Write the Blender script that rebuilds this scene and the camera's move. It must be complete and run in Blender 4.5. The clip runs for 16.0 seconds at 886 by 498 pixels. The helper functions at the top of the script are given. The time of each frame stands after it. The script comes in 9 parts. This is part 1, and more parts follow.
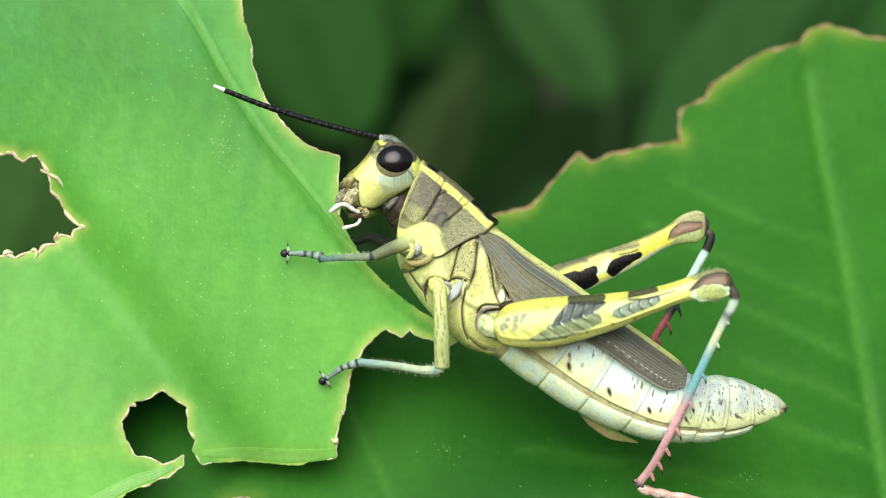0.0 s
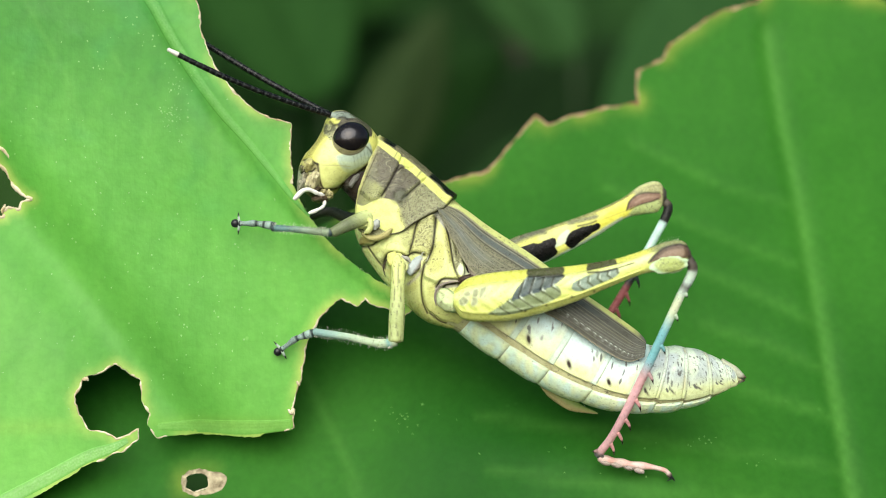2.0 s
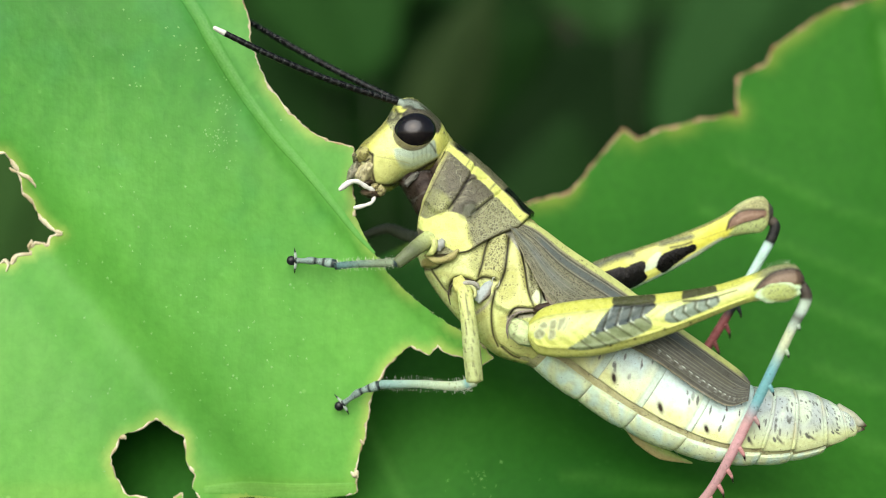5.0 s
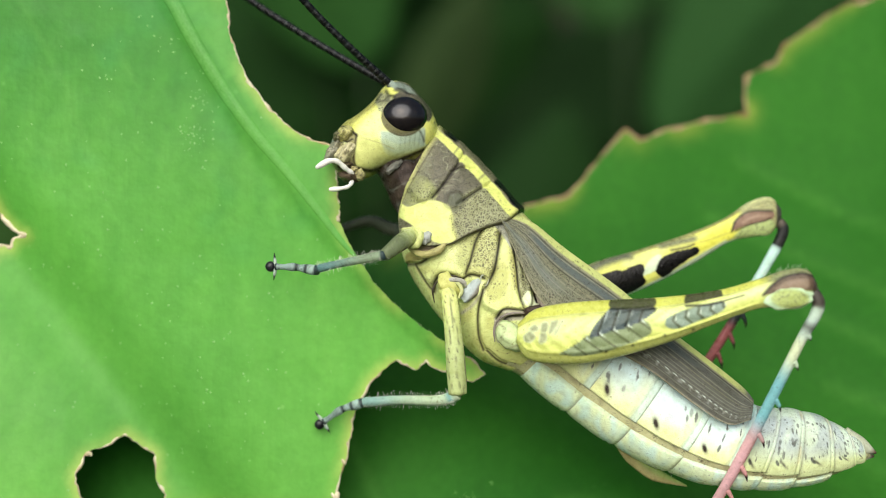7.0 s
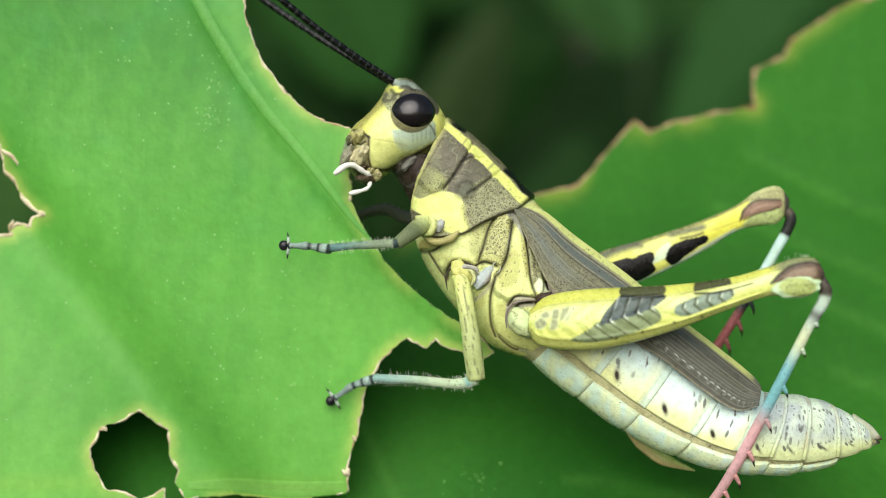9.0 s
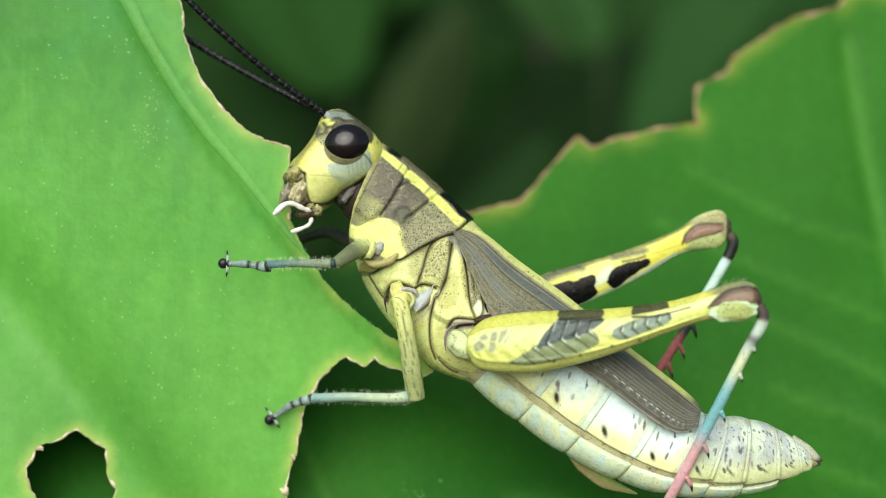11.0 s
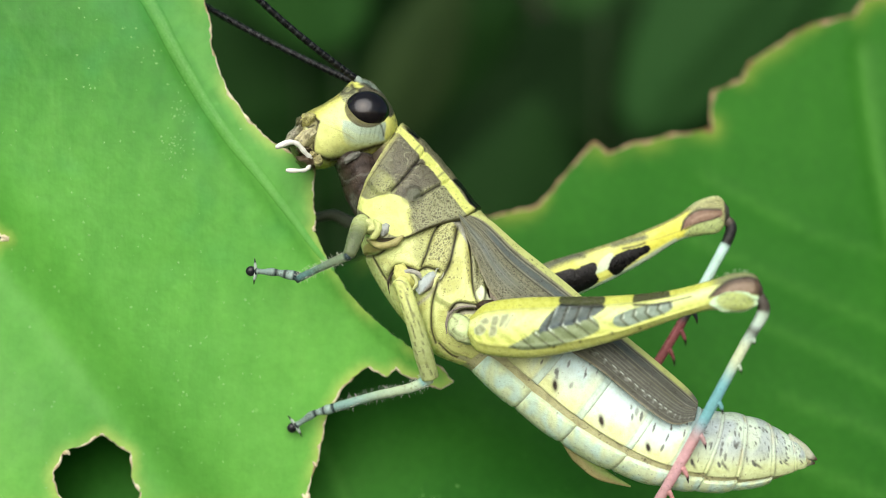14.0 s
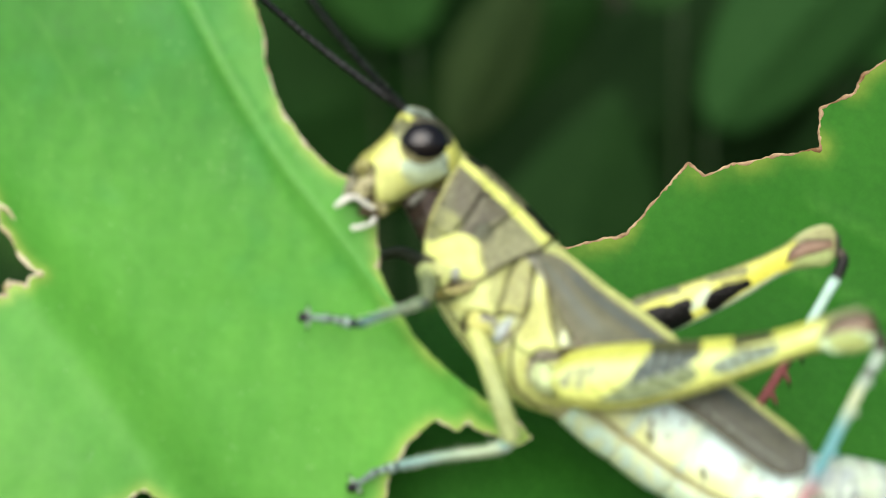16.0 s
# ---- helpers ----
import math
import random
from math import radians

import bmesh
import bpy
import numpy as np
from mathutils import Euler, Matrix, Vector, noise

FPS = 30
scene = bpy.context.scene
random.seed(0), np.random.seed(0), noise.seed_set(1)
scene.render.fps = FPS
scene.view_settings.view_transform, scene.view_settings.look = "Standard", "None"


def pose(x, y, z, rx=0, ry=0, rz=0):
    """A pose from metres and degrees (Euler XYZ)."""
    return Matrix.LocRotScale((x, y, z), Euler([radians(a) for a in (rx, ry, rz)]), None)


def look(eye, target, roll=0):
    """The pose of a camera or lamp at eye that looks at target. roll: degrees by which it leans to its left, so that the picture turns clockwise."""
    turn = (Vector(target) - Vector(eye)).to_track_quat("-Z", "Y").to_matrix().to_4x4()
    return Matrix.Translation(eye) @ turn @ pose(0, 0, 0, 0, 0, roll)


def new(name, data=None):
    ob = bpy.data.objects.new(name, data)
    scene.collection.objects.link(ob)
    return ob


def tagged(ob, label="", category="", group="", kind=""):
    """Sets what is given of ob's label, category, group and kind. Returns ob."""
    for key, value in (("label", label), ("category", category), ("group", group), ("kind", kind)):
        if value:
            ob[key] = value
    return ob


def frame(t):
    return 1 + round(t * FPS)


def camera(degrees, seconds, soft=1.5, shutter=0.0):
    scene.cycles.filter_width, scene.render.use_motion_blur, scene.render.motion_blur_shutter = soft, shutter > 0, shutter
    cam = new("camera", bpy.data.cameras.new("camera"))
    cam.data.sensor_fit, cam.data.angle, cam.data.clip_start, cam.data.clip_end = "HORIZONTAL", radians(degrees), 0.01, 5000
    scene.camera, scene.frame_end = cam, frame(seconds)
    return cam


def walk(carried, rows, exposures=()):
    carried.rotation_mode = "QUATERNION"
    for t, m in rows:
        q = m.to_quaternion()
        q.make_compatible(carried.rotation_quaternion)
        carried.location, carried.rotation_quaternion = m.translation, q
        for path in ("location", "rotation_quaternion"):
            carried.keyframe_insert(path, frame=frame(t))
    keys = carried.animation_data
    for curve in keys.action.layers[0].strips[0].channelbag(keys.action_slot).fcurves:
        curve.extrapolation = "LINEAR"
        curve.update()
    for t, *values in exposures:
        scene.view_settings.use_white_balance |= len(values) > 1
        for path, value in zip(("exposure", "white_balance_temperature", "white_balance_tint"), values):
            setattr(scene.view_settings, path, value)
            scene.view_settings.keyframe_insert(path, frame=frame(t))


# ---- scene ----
cam = camera(36.0, 16.0, soft=0.72)
walk(cam, [
    (0, pose(0.00176, -0.117266, 0.498871, 91.753, -1.335, -0.376)),
    (0.5, pose(0.002065, -0.118305, 0.498733, 91.642, -1.332, -0.518)),
    (1, pose(0.001725, -0.117416, 0.502286, 90.223, -1.244, -1.291)),
    (1.5, pose(0.001502, -0.116296, 0.502943, 89.936, -0.862, -3.179)),
    (2, pose(0.003005, -0.115963, 0.499685, 90.02, -0.514, -1.639)),
    (2.5, pose(0.001898, -0.116294, 0.500425, 89.072, -0.265, -2.328)),
    (3, pose(0.002453, -0.116444, 0.499623, 90.18, 0.234, -0.396)),
    (3.5, pose(0.000001, -0.112683, 0.500001, 90.001, 0.001, 0)),
    (4, pose(0.001587, -0.109058, 0.500112, 90.398, -0.065, 0.872)),
    (4.5, pose(0.000034, -0.105103, 0.505838, 88.001, -0.357, 0.154)),
    (4.7, pose(0.000354, -0.103685, 0.504533, 88.983, -0.36, 0.201)),
    (6.8, pose(0.000632, -0.095199, 0.508502, 86.888, -1.107, -0.136)),
    (7, pose(0.000694, -0.095229, 0.506166, 88.303, -1.165, -0.026)),
    (7.5, pose(0.000627, -0.095434, 0.506735, 88.611, -1.198, -0.175)),
    (8, pose(-0.000143, -0.095536, 0.506682, 87.971, -1.217, -0.077)),
    (8.5, pose(0.000597, -0.096136, 0.504915, 89.137, -1.273, 0.192)),
    (9, pose(0.001231, -0.09688, 0.502321, 89.736, -1.414, 0.666)),
    (9.5, pose(0.000926, -0.097249, 0.502914, 89.592, -1.265, -0.347)),
    (10, pose(0.002429, -0.097112, 0.503659, 89.744, -1.487, -0.354)),
    (10.2, pose(0.00233, -0.096882, 0.503139, 90.236, -1.283, -1.11)),
    (12.3, pose(0.004476, -0.097729, 0.505444, 88.483, -1.992, -0.182)),
    (12.5, pose(0.00257, -0.098091, 0.503631, 89.627, -2.138, -0.766)),
    (13, pose(0.001393, -0.098232, 0.505059, 88.362, -2.236, -0.945)),
    (13.5, pose(0.000783, -0.098273, 0.504314, 88.61, -2.199, -0.956)),
    (14, pose(0.000482, -0.098281, 0.508347, 87.608, -2.342, -1.243)),
    (14.5, pose(-0.000569, -0.097499, 0.511957, 87.119, -2.644, -0.215)),
    (15, pose(0.000424, -0.096522, 0.509242, 89.241, -2.257, 0.451)),
    (15.5, pose(0.00028, -0.093218, 0.51235, 87.083, -2.525, 1.41)),
    (16, pose(0.000241, -0.087653, 0.511142, 87.052, -2.568, 1.843)),
], [(0, 0.56), (3.5, 0.55), (4.5, 0.47), (6.8, 0.36), (14, 0.36), (15, 0.43), (16, 0.48)])


# ---- light ----
world = bpy.data.worlds.new("sky")
scene.world = world
world.use_nodes = True
wt = world.node_tree
sky = wt.nodes.new("ShaderNodeTexSky")
sky.sky_type, sky.sun_disc = "NISHITA", False
sky.sun_elevation, sky.sun_rotation = radians(35), radians(192)
sky.air_density, sky.dust_density = 1.0, 4.0
wt.links.new(sky.outputs[0], wt.nodes["Background"].inputs[0])
wt.nodes["Background"].inputs[1].default_value = 0.08
sun = new("sun", bpy.data.lights.new("sun", "SUN"))
sun.data.energy, sun.data.angle, sun.data.color = 2.85, radians(68), (1.0, 0.985, 0.965)
sun.matrix_world = look((-0.26, -1.2, 1.36), (0, 0, 0.5))


# ---- materials ----
def nodes_of(name):
    m = bpy.data.materials.new(name)
    m.use_nodes = True
    t = m.node_tree
    return m, t, t.nodes["Principled BSDF"], t.nodes["Material Output"]


def node(t, kind, **values):
    n = t.nodes.new(kind)
    for key, value in values.items():
        n.inputs[key.replace("_", " ")].default_value = value
    return n


def ramp(t, source, a, b):
    n = t.nodes.new("ShaderNodeMapRange")
    n.inputs["From Min"].default_value, n.inputs["From Max"].default_value = a, b
    t.links.new(source, n.inputs["Value"])
    return n.outputs[0]


def blend(t, fac, a, b, mode="MIX"):
    n = t.nodes.new("ShaderNodeMix")
    n.data_type, n.blend_type = "RGBA", mode
    for source, socket in ((fac, n.inputs[0]), (a, n.inputs[6]), (b, n.inputs[7])):
        if isinstance(source, (int, float, tuple)):
            socket.default_value = source
        else:
            t.links.new(source, socket)
    return n.outputs[2]


def relief(t, bsdf, source, strength, distance):
    n = node(t, "ShaderNodeBump", Strength=strength, Distance=distance)
    t.links.new(source, n.inputs["Height"])
    t.links.new(n.outputs[0], bsdf.inputs["Normal"])


def cuticle(name, rough, cell=8200.0, bump=0.5, dark=(0.030, 0.024, 0.016, 1), gloss=0.45):
    """Insect shell: colour zones from the mesh; their alpha sets how much of it breaks into dark cells with pale lines between."""
    m, t, b, out = nodes_of(name)
    zone = t.nodes.new("ShaderNodeAttribute")
    zone.attribute_name = "zone"
    co = t.nodes.new("ShaderNodeTexCoord")
    warp = node(t, "ShaderNodeTexNoise", Scale=1500.0, Detail=3.0)
    t.links.new(co.outputs["Object"], warp.inputs["Vector"])
    bent = t.nodes.new("ShaderNodeVectorMath")
    bent.operation = "MULTIPLY_ADD"
    bent.inputs[1].default_value = (0.0008, 0.0008, 0.0008)
    t.links.new(warp.outputs["Color"], bent.inputs[0])
    t.links.new(co.outputs["Object"], bent.inputs[2])
    net = node(t, "ShaderNodeTexVoronoi", Scale=cell)
    net.feature = "DISTANCE_TO_EDGE"
    t.links.new(bent.outputs[0], net.inputs["Vector"])
    stain = node(t, "ShaderNodeTexNoise", Scale=520.0, Detail=5.0, Roughness=0.65)
    speck = node(t, "ShaderNodeTexNoise", Scale=2600.0, Detail=4.0, Roughness=0.6)
    for n in (stain, speck):
        t.links.new(co.outputs["Object"], n.inputs["Vector"])
    cells = ramp(t, net.outputs["Distance"], 0.0, 0.30)
    reach = t.nodes.new("ShaderNodeMath")
    reach.operation = "ADD"
    t.links.new(ramp(t, speck.outputs["Fac"], 0.25, 0.75), reach.inputs[0])
    t.links.new(zone.outputs["Alpha"], reach.inputs[1])
    broken = ramp(t, reach.outputs[0], 0.66, 1.05)
    amount = t.nodes.new("ShaderNodeMath")
    amount.operation = "MULTIPLY"
    t.links.new(cells, amount.inputs[0])
    t.links.new(broken, amount.inputs[1])
    worn = blend(t, ramp(t, stain.outputs["Fac"], 0.32, 0.70), (0.72, 0.84, 0.74, 1), (0.92, 1.07, 1.06, 1))
    base = blend(t, 1.0, zone.outputs["Color"], worn, "MULTIPLY")
    grain = blend(t, ramp(t, speck.outputs["Fac"], 0.3, 0.7), (0.88, 0.87, 0.84, 1), (1.06, 1.06, 1.06, 1))
    base = blend(t, 1.0, base, grain, "MULTIPLY")
    pits = node(t, "ShaderNodeTexNoise", Scale=5200.0, Detail=2.0, Roughness=0.5)
    t.links.new(co.outputs["Object"], pits.inputs["Vector"])
    patchy = t.nodes.new("ShaderNodeMath")
    patchy.operation = "MULTIPLY"
    t.links.new(ramp(t, pits.outputs["Fac"], 0.64, 0.72), patchy.inputs[0])
    t.links.new(ramp(t, stain.outputs["Fac"], 0.46, 0.58), patchy.inputs[1])
    base = blend(t, 1.0, base, blend(t, patchy.outputs[0], (1, 1, 1, 1), (0.66, 0.62, 0.52, 1)), "MULTIPLY")
    weight = t.nodes.new("ShaderNodeMath")
    weight.operation = "MULTIPLY"
    weight.inputs[1].default_value = 0.78
    t.links.new(amount.outputs[0], weight.inputs[0])
    t.links.new(blend(t, weight.outputs[0], base, dark), b.inputs["Base Color"])
    t.links.new(ramp(t, speck.outputs["Fac"], 0.2, 0.8), b.inputs["Roughness"])
    gloss_range = b.inputs["Roughness"].links[0].from_node
    gloss_range.inputs["To Min"].default_value, gloss_range.inputs["To Max"].default_value = rough - 0.1, rough + 0.14
    b.inputs["Specular IOR Level"].default_value = gloss
    height = t.nodes.new("ShaderNodeMath")
    height.operation = "MULTIPLY_ADD"
    height.inputs[1].default_value = 0.6
    t.links.new(cells, height.inputs[0])
    t.links.new(speck.outputs["Fac"], height.inputs[2])
    relief(t, b, height.outputs[0], bump, 0.00007)
    return m


def leaf_skin(name, rough, through_light, vein_scale, gloss=0.3):
    """Waxy leaf: zones from the mesh, cell mottling, fine veins in relief, light through the blade."""
    m, t, b, out = nodes_of(name)
    zone = t.nodes.new("ShaderNodeAttribute")
    zone.attribute_name = "zone"
    co = t.nodes.new("ShaderNodeTexCoord")
    cells = node(t, "ShaderNodeTexVoronoi", Scale=1900.0)
    broad = node(t, "ShaderNodeTexNoise", Scale=75.0, Detail=5.0, Roughness=0.55)
    fine = node(t, "ShaderNodeTexNoise", Scale=1400.0, Detail=3.0)
    stretch = node(t, "ShaderNodeMapping", Rotation=(0.0, radians(38), 0.0), Scale=(vein_scale, 1.0, 0.12 * vein_scale))
    streak = node(t, "ShaderNodeTexNoise", Scale=620.0, Detail=4.0, Roughness=0.6)
    t.links.new(co.outputs["Object"], stretch.inputs["Vector"])
    t.links.new(stretch.outputs[0], streak.inputs["Vector"])
    for n in (cells, broad, fine):
        t.links.new(co.outputs["Object"], n.inputs["Vector"])
    tone = blend(t, ramp(t, broad.outputs["Fac"], 0.3, 0.72), (0.80, 0.86, 0.82, 1), (1.12, 1.08, 1.05, 1))
    tone2 = blend(t, ramp(t, streak.outputs["Fac"], 0.35, 0.7), (0.92, 0.95, 0.93, 1), (1.07, 1.04, 1.07, 1))
    base = blend(t, 1.0, blend(t, 1.0, zone.outputs["Color"], tone, "MULTIPLY"), tone2, "MULTIPLY")
    grain = blend(t, ramp(t, fine.outputs["Fac"], 0.3, 0.7), (0.93, 0.94, 0.92, 1), (1.07, 1.06, 1.08, 1))
    base = blend(t, 1.0, base, grain, "MULTIPLY")
    net = node(t, "ShaderNodeTexVoronoi", Scale=880.0)
    net.feature = "DISTANCE_TO_EDGE"
    dust = node(t, "ShaderNodeTexVoronoi", Scale=560.0)
    haze = node(t, "ShaderNodeTexNoise", Scale=170.0, Detail=4.0, Roughness=0.7)
    for n in (net, dust, haze):
        t.links.new(co.outputs["Object"], n.inputs["Vector"])
    base = blend(t, 1.0, base, blend(t, ramp(t, net.outputs["Distance"], 0.0, 0.07), (0.96, 0.972, 0.96, 1), (1, 1, 1, 1)), "MULTIPLY")
    pale = t.nodes.new("ShaderNodeMath")
    pale.operation = "MULTIPLY"
    t.links.new(ramp(t, dust.outputs["Distance"], 0.13, 0.05), pale.inputs[0])
    t.links.new(ramp(t, haze.outputs["Fac"], 0.5, 0.66), pale.inputs[1])
    base = blend(t, 1.0, base, blend(t, pale.outputs[0], (1, 1, 1, 1), (1.5, 1.2, 1.7, 1)), "MULTIPLY")
    t.links.new(base, b.inputs["Base Color"])
    t.links.new(ramp(t, haze.outputs["Fac"], 0.3, 0.7), b.inputs["Roughness"])
    wax = b.inputs["Roughness"].links[0].from_node
    wax.inputs["To Min"].default_value, wax.inputs["To Max"].default_value = rough - 0.07, rough + 0.09
    b.inputs["Specular IOR Level"].default_value = gloss
    height = t.nodes.new("ShaderNodeMath")
    height.operation = "ADD"
    t.links.new(streak.outputs["Fac"], height.inputs[0])
    t.links.new(fine.outputs["Fac"], height.inputs[1])
    relief(t, b, height.outputs[0], 0.25, 0.00012)
    glow = t.nodes.new("ShaderNodeBsdfTranslucent")
    t.links.new(blend(t, 1.0, base, (1.15, 1.25, 0.55, 1), "MULTIPLY"), glow.inputs["Color"])
    mix = t.nodes.new("ShaderNodeMixShader")
    mix.inputs[0].default_value = through_light
    t.links.new(b.outputs[0], mix.inputs[1])
    t.links.new(glow.outputs[0], mix.inputs[2])
    t.links.new(mix.outputs[0], out.inputs["Surface"])
    return m


def plain(name, low, high, scale, rough, bump=0.2, depth=0.0001, gloss=0.4, coat=0.0):
    m, t, b, out = nodes_of(name)
    co = t.nodes.new("ShaderNodeTexCoord")
    n = node(t, "ShaderNodeTexNoise", Scale=scale, Detail=5.0, Roughness=0.6)
    t.links.new(co.outputs["Object"], n.inputs["Vector"])
    t.links.new(blend(t, ramp(t, n.outputs["Fac"], 0.32, 0.68), (*low, 1), (*high, 1)), b.inputs["Base Color"])
    b.inputs["Roughness"].default_value = rough
    b.inputs["Specular IOR Level"].default_value = gloss
    b.inputs["Coat Weight"].default_value = coat
    relief(t, b, n.outputs["Fac"], bump, depth)
    return m


SHELL = cuticle("cuticle", 0.28, cell=5600.0, bump=0.45, gloss=0.22)
WING = cuticle("wing_leather", 0.5, cell=6500.0, bump=0.6, gloss=0.2)
LEG = cuticle("leg_cuticle", 0.27, cell=7000.0, bump=0.3, gloss=0.22)
EYE = plain("compound_eye", (0.003, 0.003, 0.004), (0.010, 0.009, 0.008), 2500.0, 0.2, 0.05, 0.00002, 0.5, 0.0)
BLACK = plain("black_horn", (0.005, 0.006, 0.007), (0.02, 0.022, 0.026), 1800.0, 0.3, gloss=0.3)
IVORY = plain("ivory_palp", (0.62, 0.64, 0.55), (0.82, 0.83, 0.76), 1500.0, 0.4)
CRUST = plain("dried_leaf_rim", (0.36, 0.29, 0.14), (0.80, 0.76, 0.56), 900.0, 0.8, 0.6, 0.0002, 0.2)
CRUST_BROWN = plain("brown_leaf_rim", (0.16, 0.085, 0.04), (0.50, 0.36, 0.22), 500.0, 0.85, 0.6, 0.0002, 0.15)
DEAD = plain("dead_tissue", (0.12, 0.10, 0.055), (0.50, 0.45, 0.29), 1300.0, 0.85, 0.8, 0.0003, 0.1)
HAIR = plain("pale_hair", (0.62, 0.64, 0.50), (0.85, 0.86, 0.74), 900.0, 0.5)
# the front leaf's light and rear leaf's shade are put into their greens
FRONT_LEAF = leaf_skin("lit_leaf", 0.42, 0.22, 1.0)
REAR_LEAF = leaf_skin("shaded_leaf", 0.5, 0.12, 0.8, 0.08)
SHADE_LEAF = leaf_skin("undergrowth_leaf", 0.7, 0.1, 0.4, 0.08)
SOIL = plain("soil", (0.02, 0.014, 0.009), (0.055, 0.04, 0.026), 9.0, 0.9, 0.6, 0.01, 0.2)
# stalk, twig and thicket colours hold the understory's shade
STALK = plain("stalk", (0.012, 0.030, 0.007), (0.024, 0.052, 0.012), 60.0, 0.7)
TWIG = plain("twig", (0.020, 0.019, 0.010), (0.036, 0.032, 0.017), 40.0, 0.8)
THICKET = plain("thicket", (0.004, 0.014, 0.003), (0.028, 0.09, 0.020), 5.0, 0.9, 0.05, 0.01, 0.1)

# colour zones: red, green, blue, mottling
PALE = (0.88, 0.89, 0.40, 0.0)
WHITE = (0.82, 0.92, 0.94, 0.0)


# ---- mesh tools, in millimetres ----
MM = 0.001


def mm(p):
    return np.asarray(p, float)


def curve(points, n):
    """n points on a smooth line through the given ones."""
    p = mm(points)
    k = len(p)
    if k == 2:
        return p[0] + (p[1] - p[0]) * np.linspace(0, 1, n)[:, None]
    q = np.vstack([2 * p[0] - p[1], p, 2 * p[-1] - p[-2]])
    u = np.linspace(0, k - 1 - 1e-9, n)
    i = u.astype(int)
    f = (u - i)[:, None]
    a, b, c, d = q[i], q[i + 1], q[i + 2], q[i + 3]
    return 0.5 * (2 * b + (c - a) * f + (2 * a - 5 * b + 4 * c - d) * f**2 + (3 * b - a - 3 * c + d) * f**3)


def mix(a, b, f):
    f = np.clip(np.asarray(f, float), 0, 1)[..., None]
    return mm(a) * (1 - f) + mm(b) * f


def ease(x, a, b):
    f = np.clip((np.asarray(x, float) - a) / (b - a), 0, 1)
    return f * f * (3 - 2 * f)


def mesh_of(name, verts, faces, material, parent=None, zone=None, origin=(0, 0, 0), label="", smooth=True):
    """One mesh object from millimetre vertices in the place's own axes; origin is its pivot there."""
    data = bpy.data.meshes.new(name)
    v = mm(verts)
    o = mm(origin)
    data.from_pydata(((v - o) * MM).tolist(), [], [tuple(int(i) for i in f) for f in faces])
    data.materials.append(material)
    if zone is not None:
        z = np.broadcast_to(mm(zone), (len(v), 4)).astype(np.float32)
        data.attributes.new("zone", "FLOAT_COLOR", "POINT").data.foreach_set("color", z.ravel())
    data.polygons.foreach_set("use_smooth", [smooth] * len(data.polygons))
    bm = bmesh.new()
    bm.from_mesh(data)
    bmesh.ops.recalc_face_normals(bm, faces=bm.faces)
    bm.to_mesh(data)
    bm.free()
    data.update()
    ob = new(name, data)
    if parent is not None:
        ob.parent = parent
        ob.location = (o - mm(parent["pivot"])) * MM
    else:
        ob.location = Vector(o * MM) + Vector((0, 0, 0.5))
    ob["pivot"] = [float(c) for c in o]
    if label:
        ob["label"] = label
    return ob


def grid_faces(n, k, closed=False, base=0):
    """Quads of n rows of k points; closed joins the last column to the first."""
    out = []
    for i in range(n - 1):
        for j in range(k if closed else k - 1):
            a, b = base + i * k + j, base + i * k + (j + 1) % k
            out.append((a, b, b + k, a + k))
    return out


def tube(points, radii, n=24, k=12, flat=1.0, across=(0, 1, 0), caps=True):
    """Sweep along a smooth line. radii: along the way, in the plane square to across; flat: the ratio of the radius along across."""
    c = curve(points, n)
    r = np.interp(np.linspace(0, 1, n), np.linspace(0, 1, len(radii)), radii)
    d = np.gradient(c, axis=0)
    d /= np.linalg.norm(d, axis=1)[:, None]
    s = mm(across) - (d @ mm(across))[:, None] * d
    s /= np.linalg.norm(s, axis=1)[:, None]
    u = np.cross(d, s)
    a = np.linspace(0, 2 * np.pi, k, endpoint=False)
    ring = c[:, None] + r[:, None, None] * (np.cos(a)[None, :, None] * u[:, None] + flat * np.sin(a)[None, :, None] * s[:, None])
    verts = ring.reshape(-1, 3)
    faces = grid_faces(n, k, True)
    if caps:
        verts = np.vstack([verts, c[0] - d[0] * r[0] * 0.4, c[-1] + d[-1] * r[-1] * 0.4])
        for j in range(k):
            faces.append((len(verts) - 2, (j + 1) % k, j))
            faces.append((len(verts) - 1, (n - 1) * k + j, (n - 1) * k + (j + 1) % k))
    along = np.concatenate([np.repeat(np.linspace(0, 1, n), k), [0, 1][: 2 if caps else 0]])
    around = np.concatenate([np.tile(a, n), [0, 0][: 2 if caps else 0]])
    return verts, faces, along, around


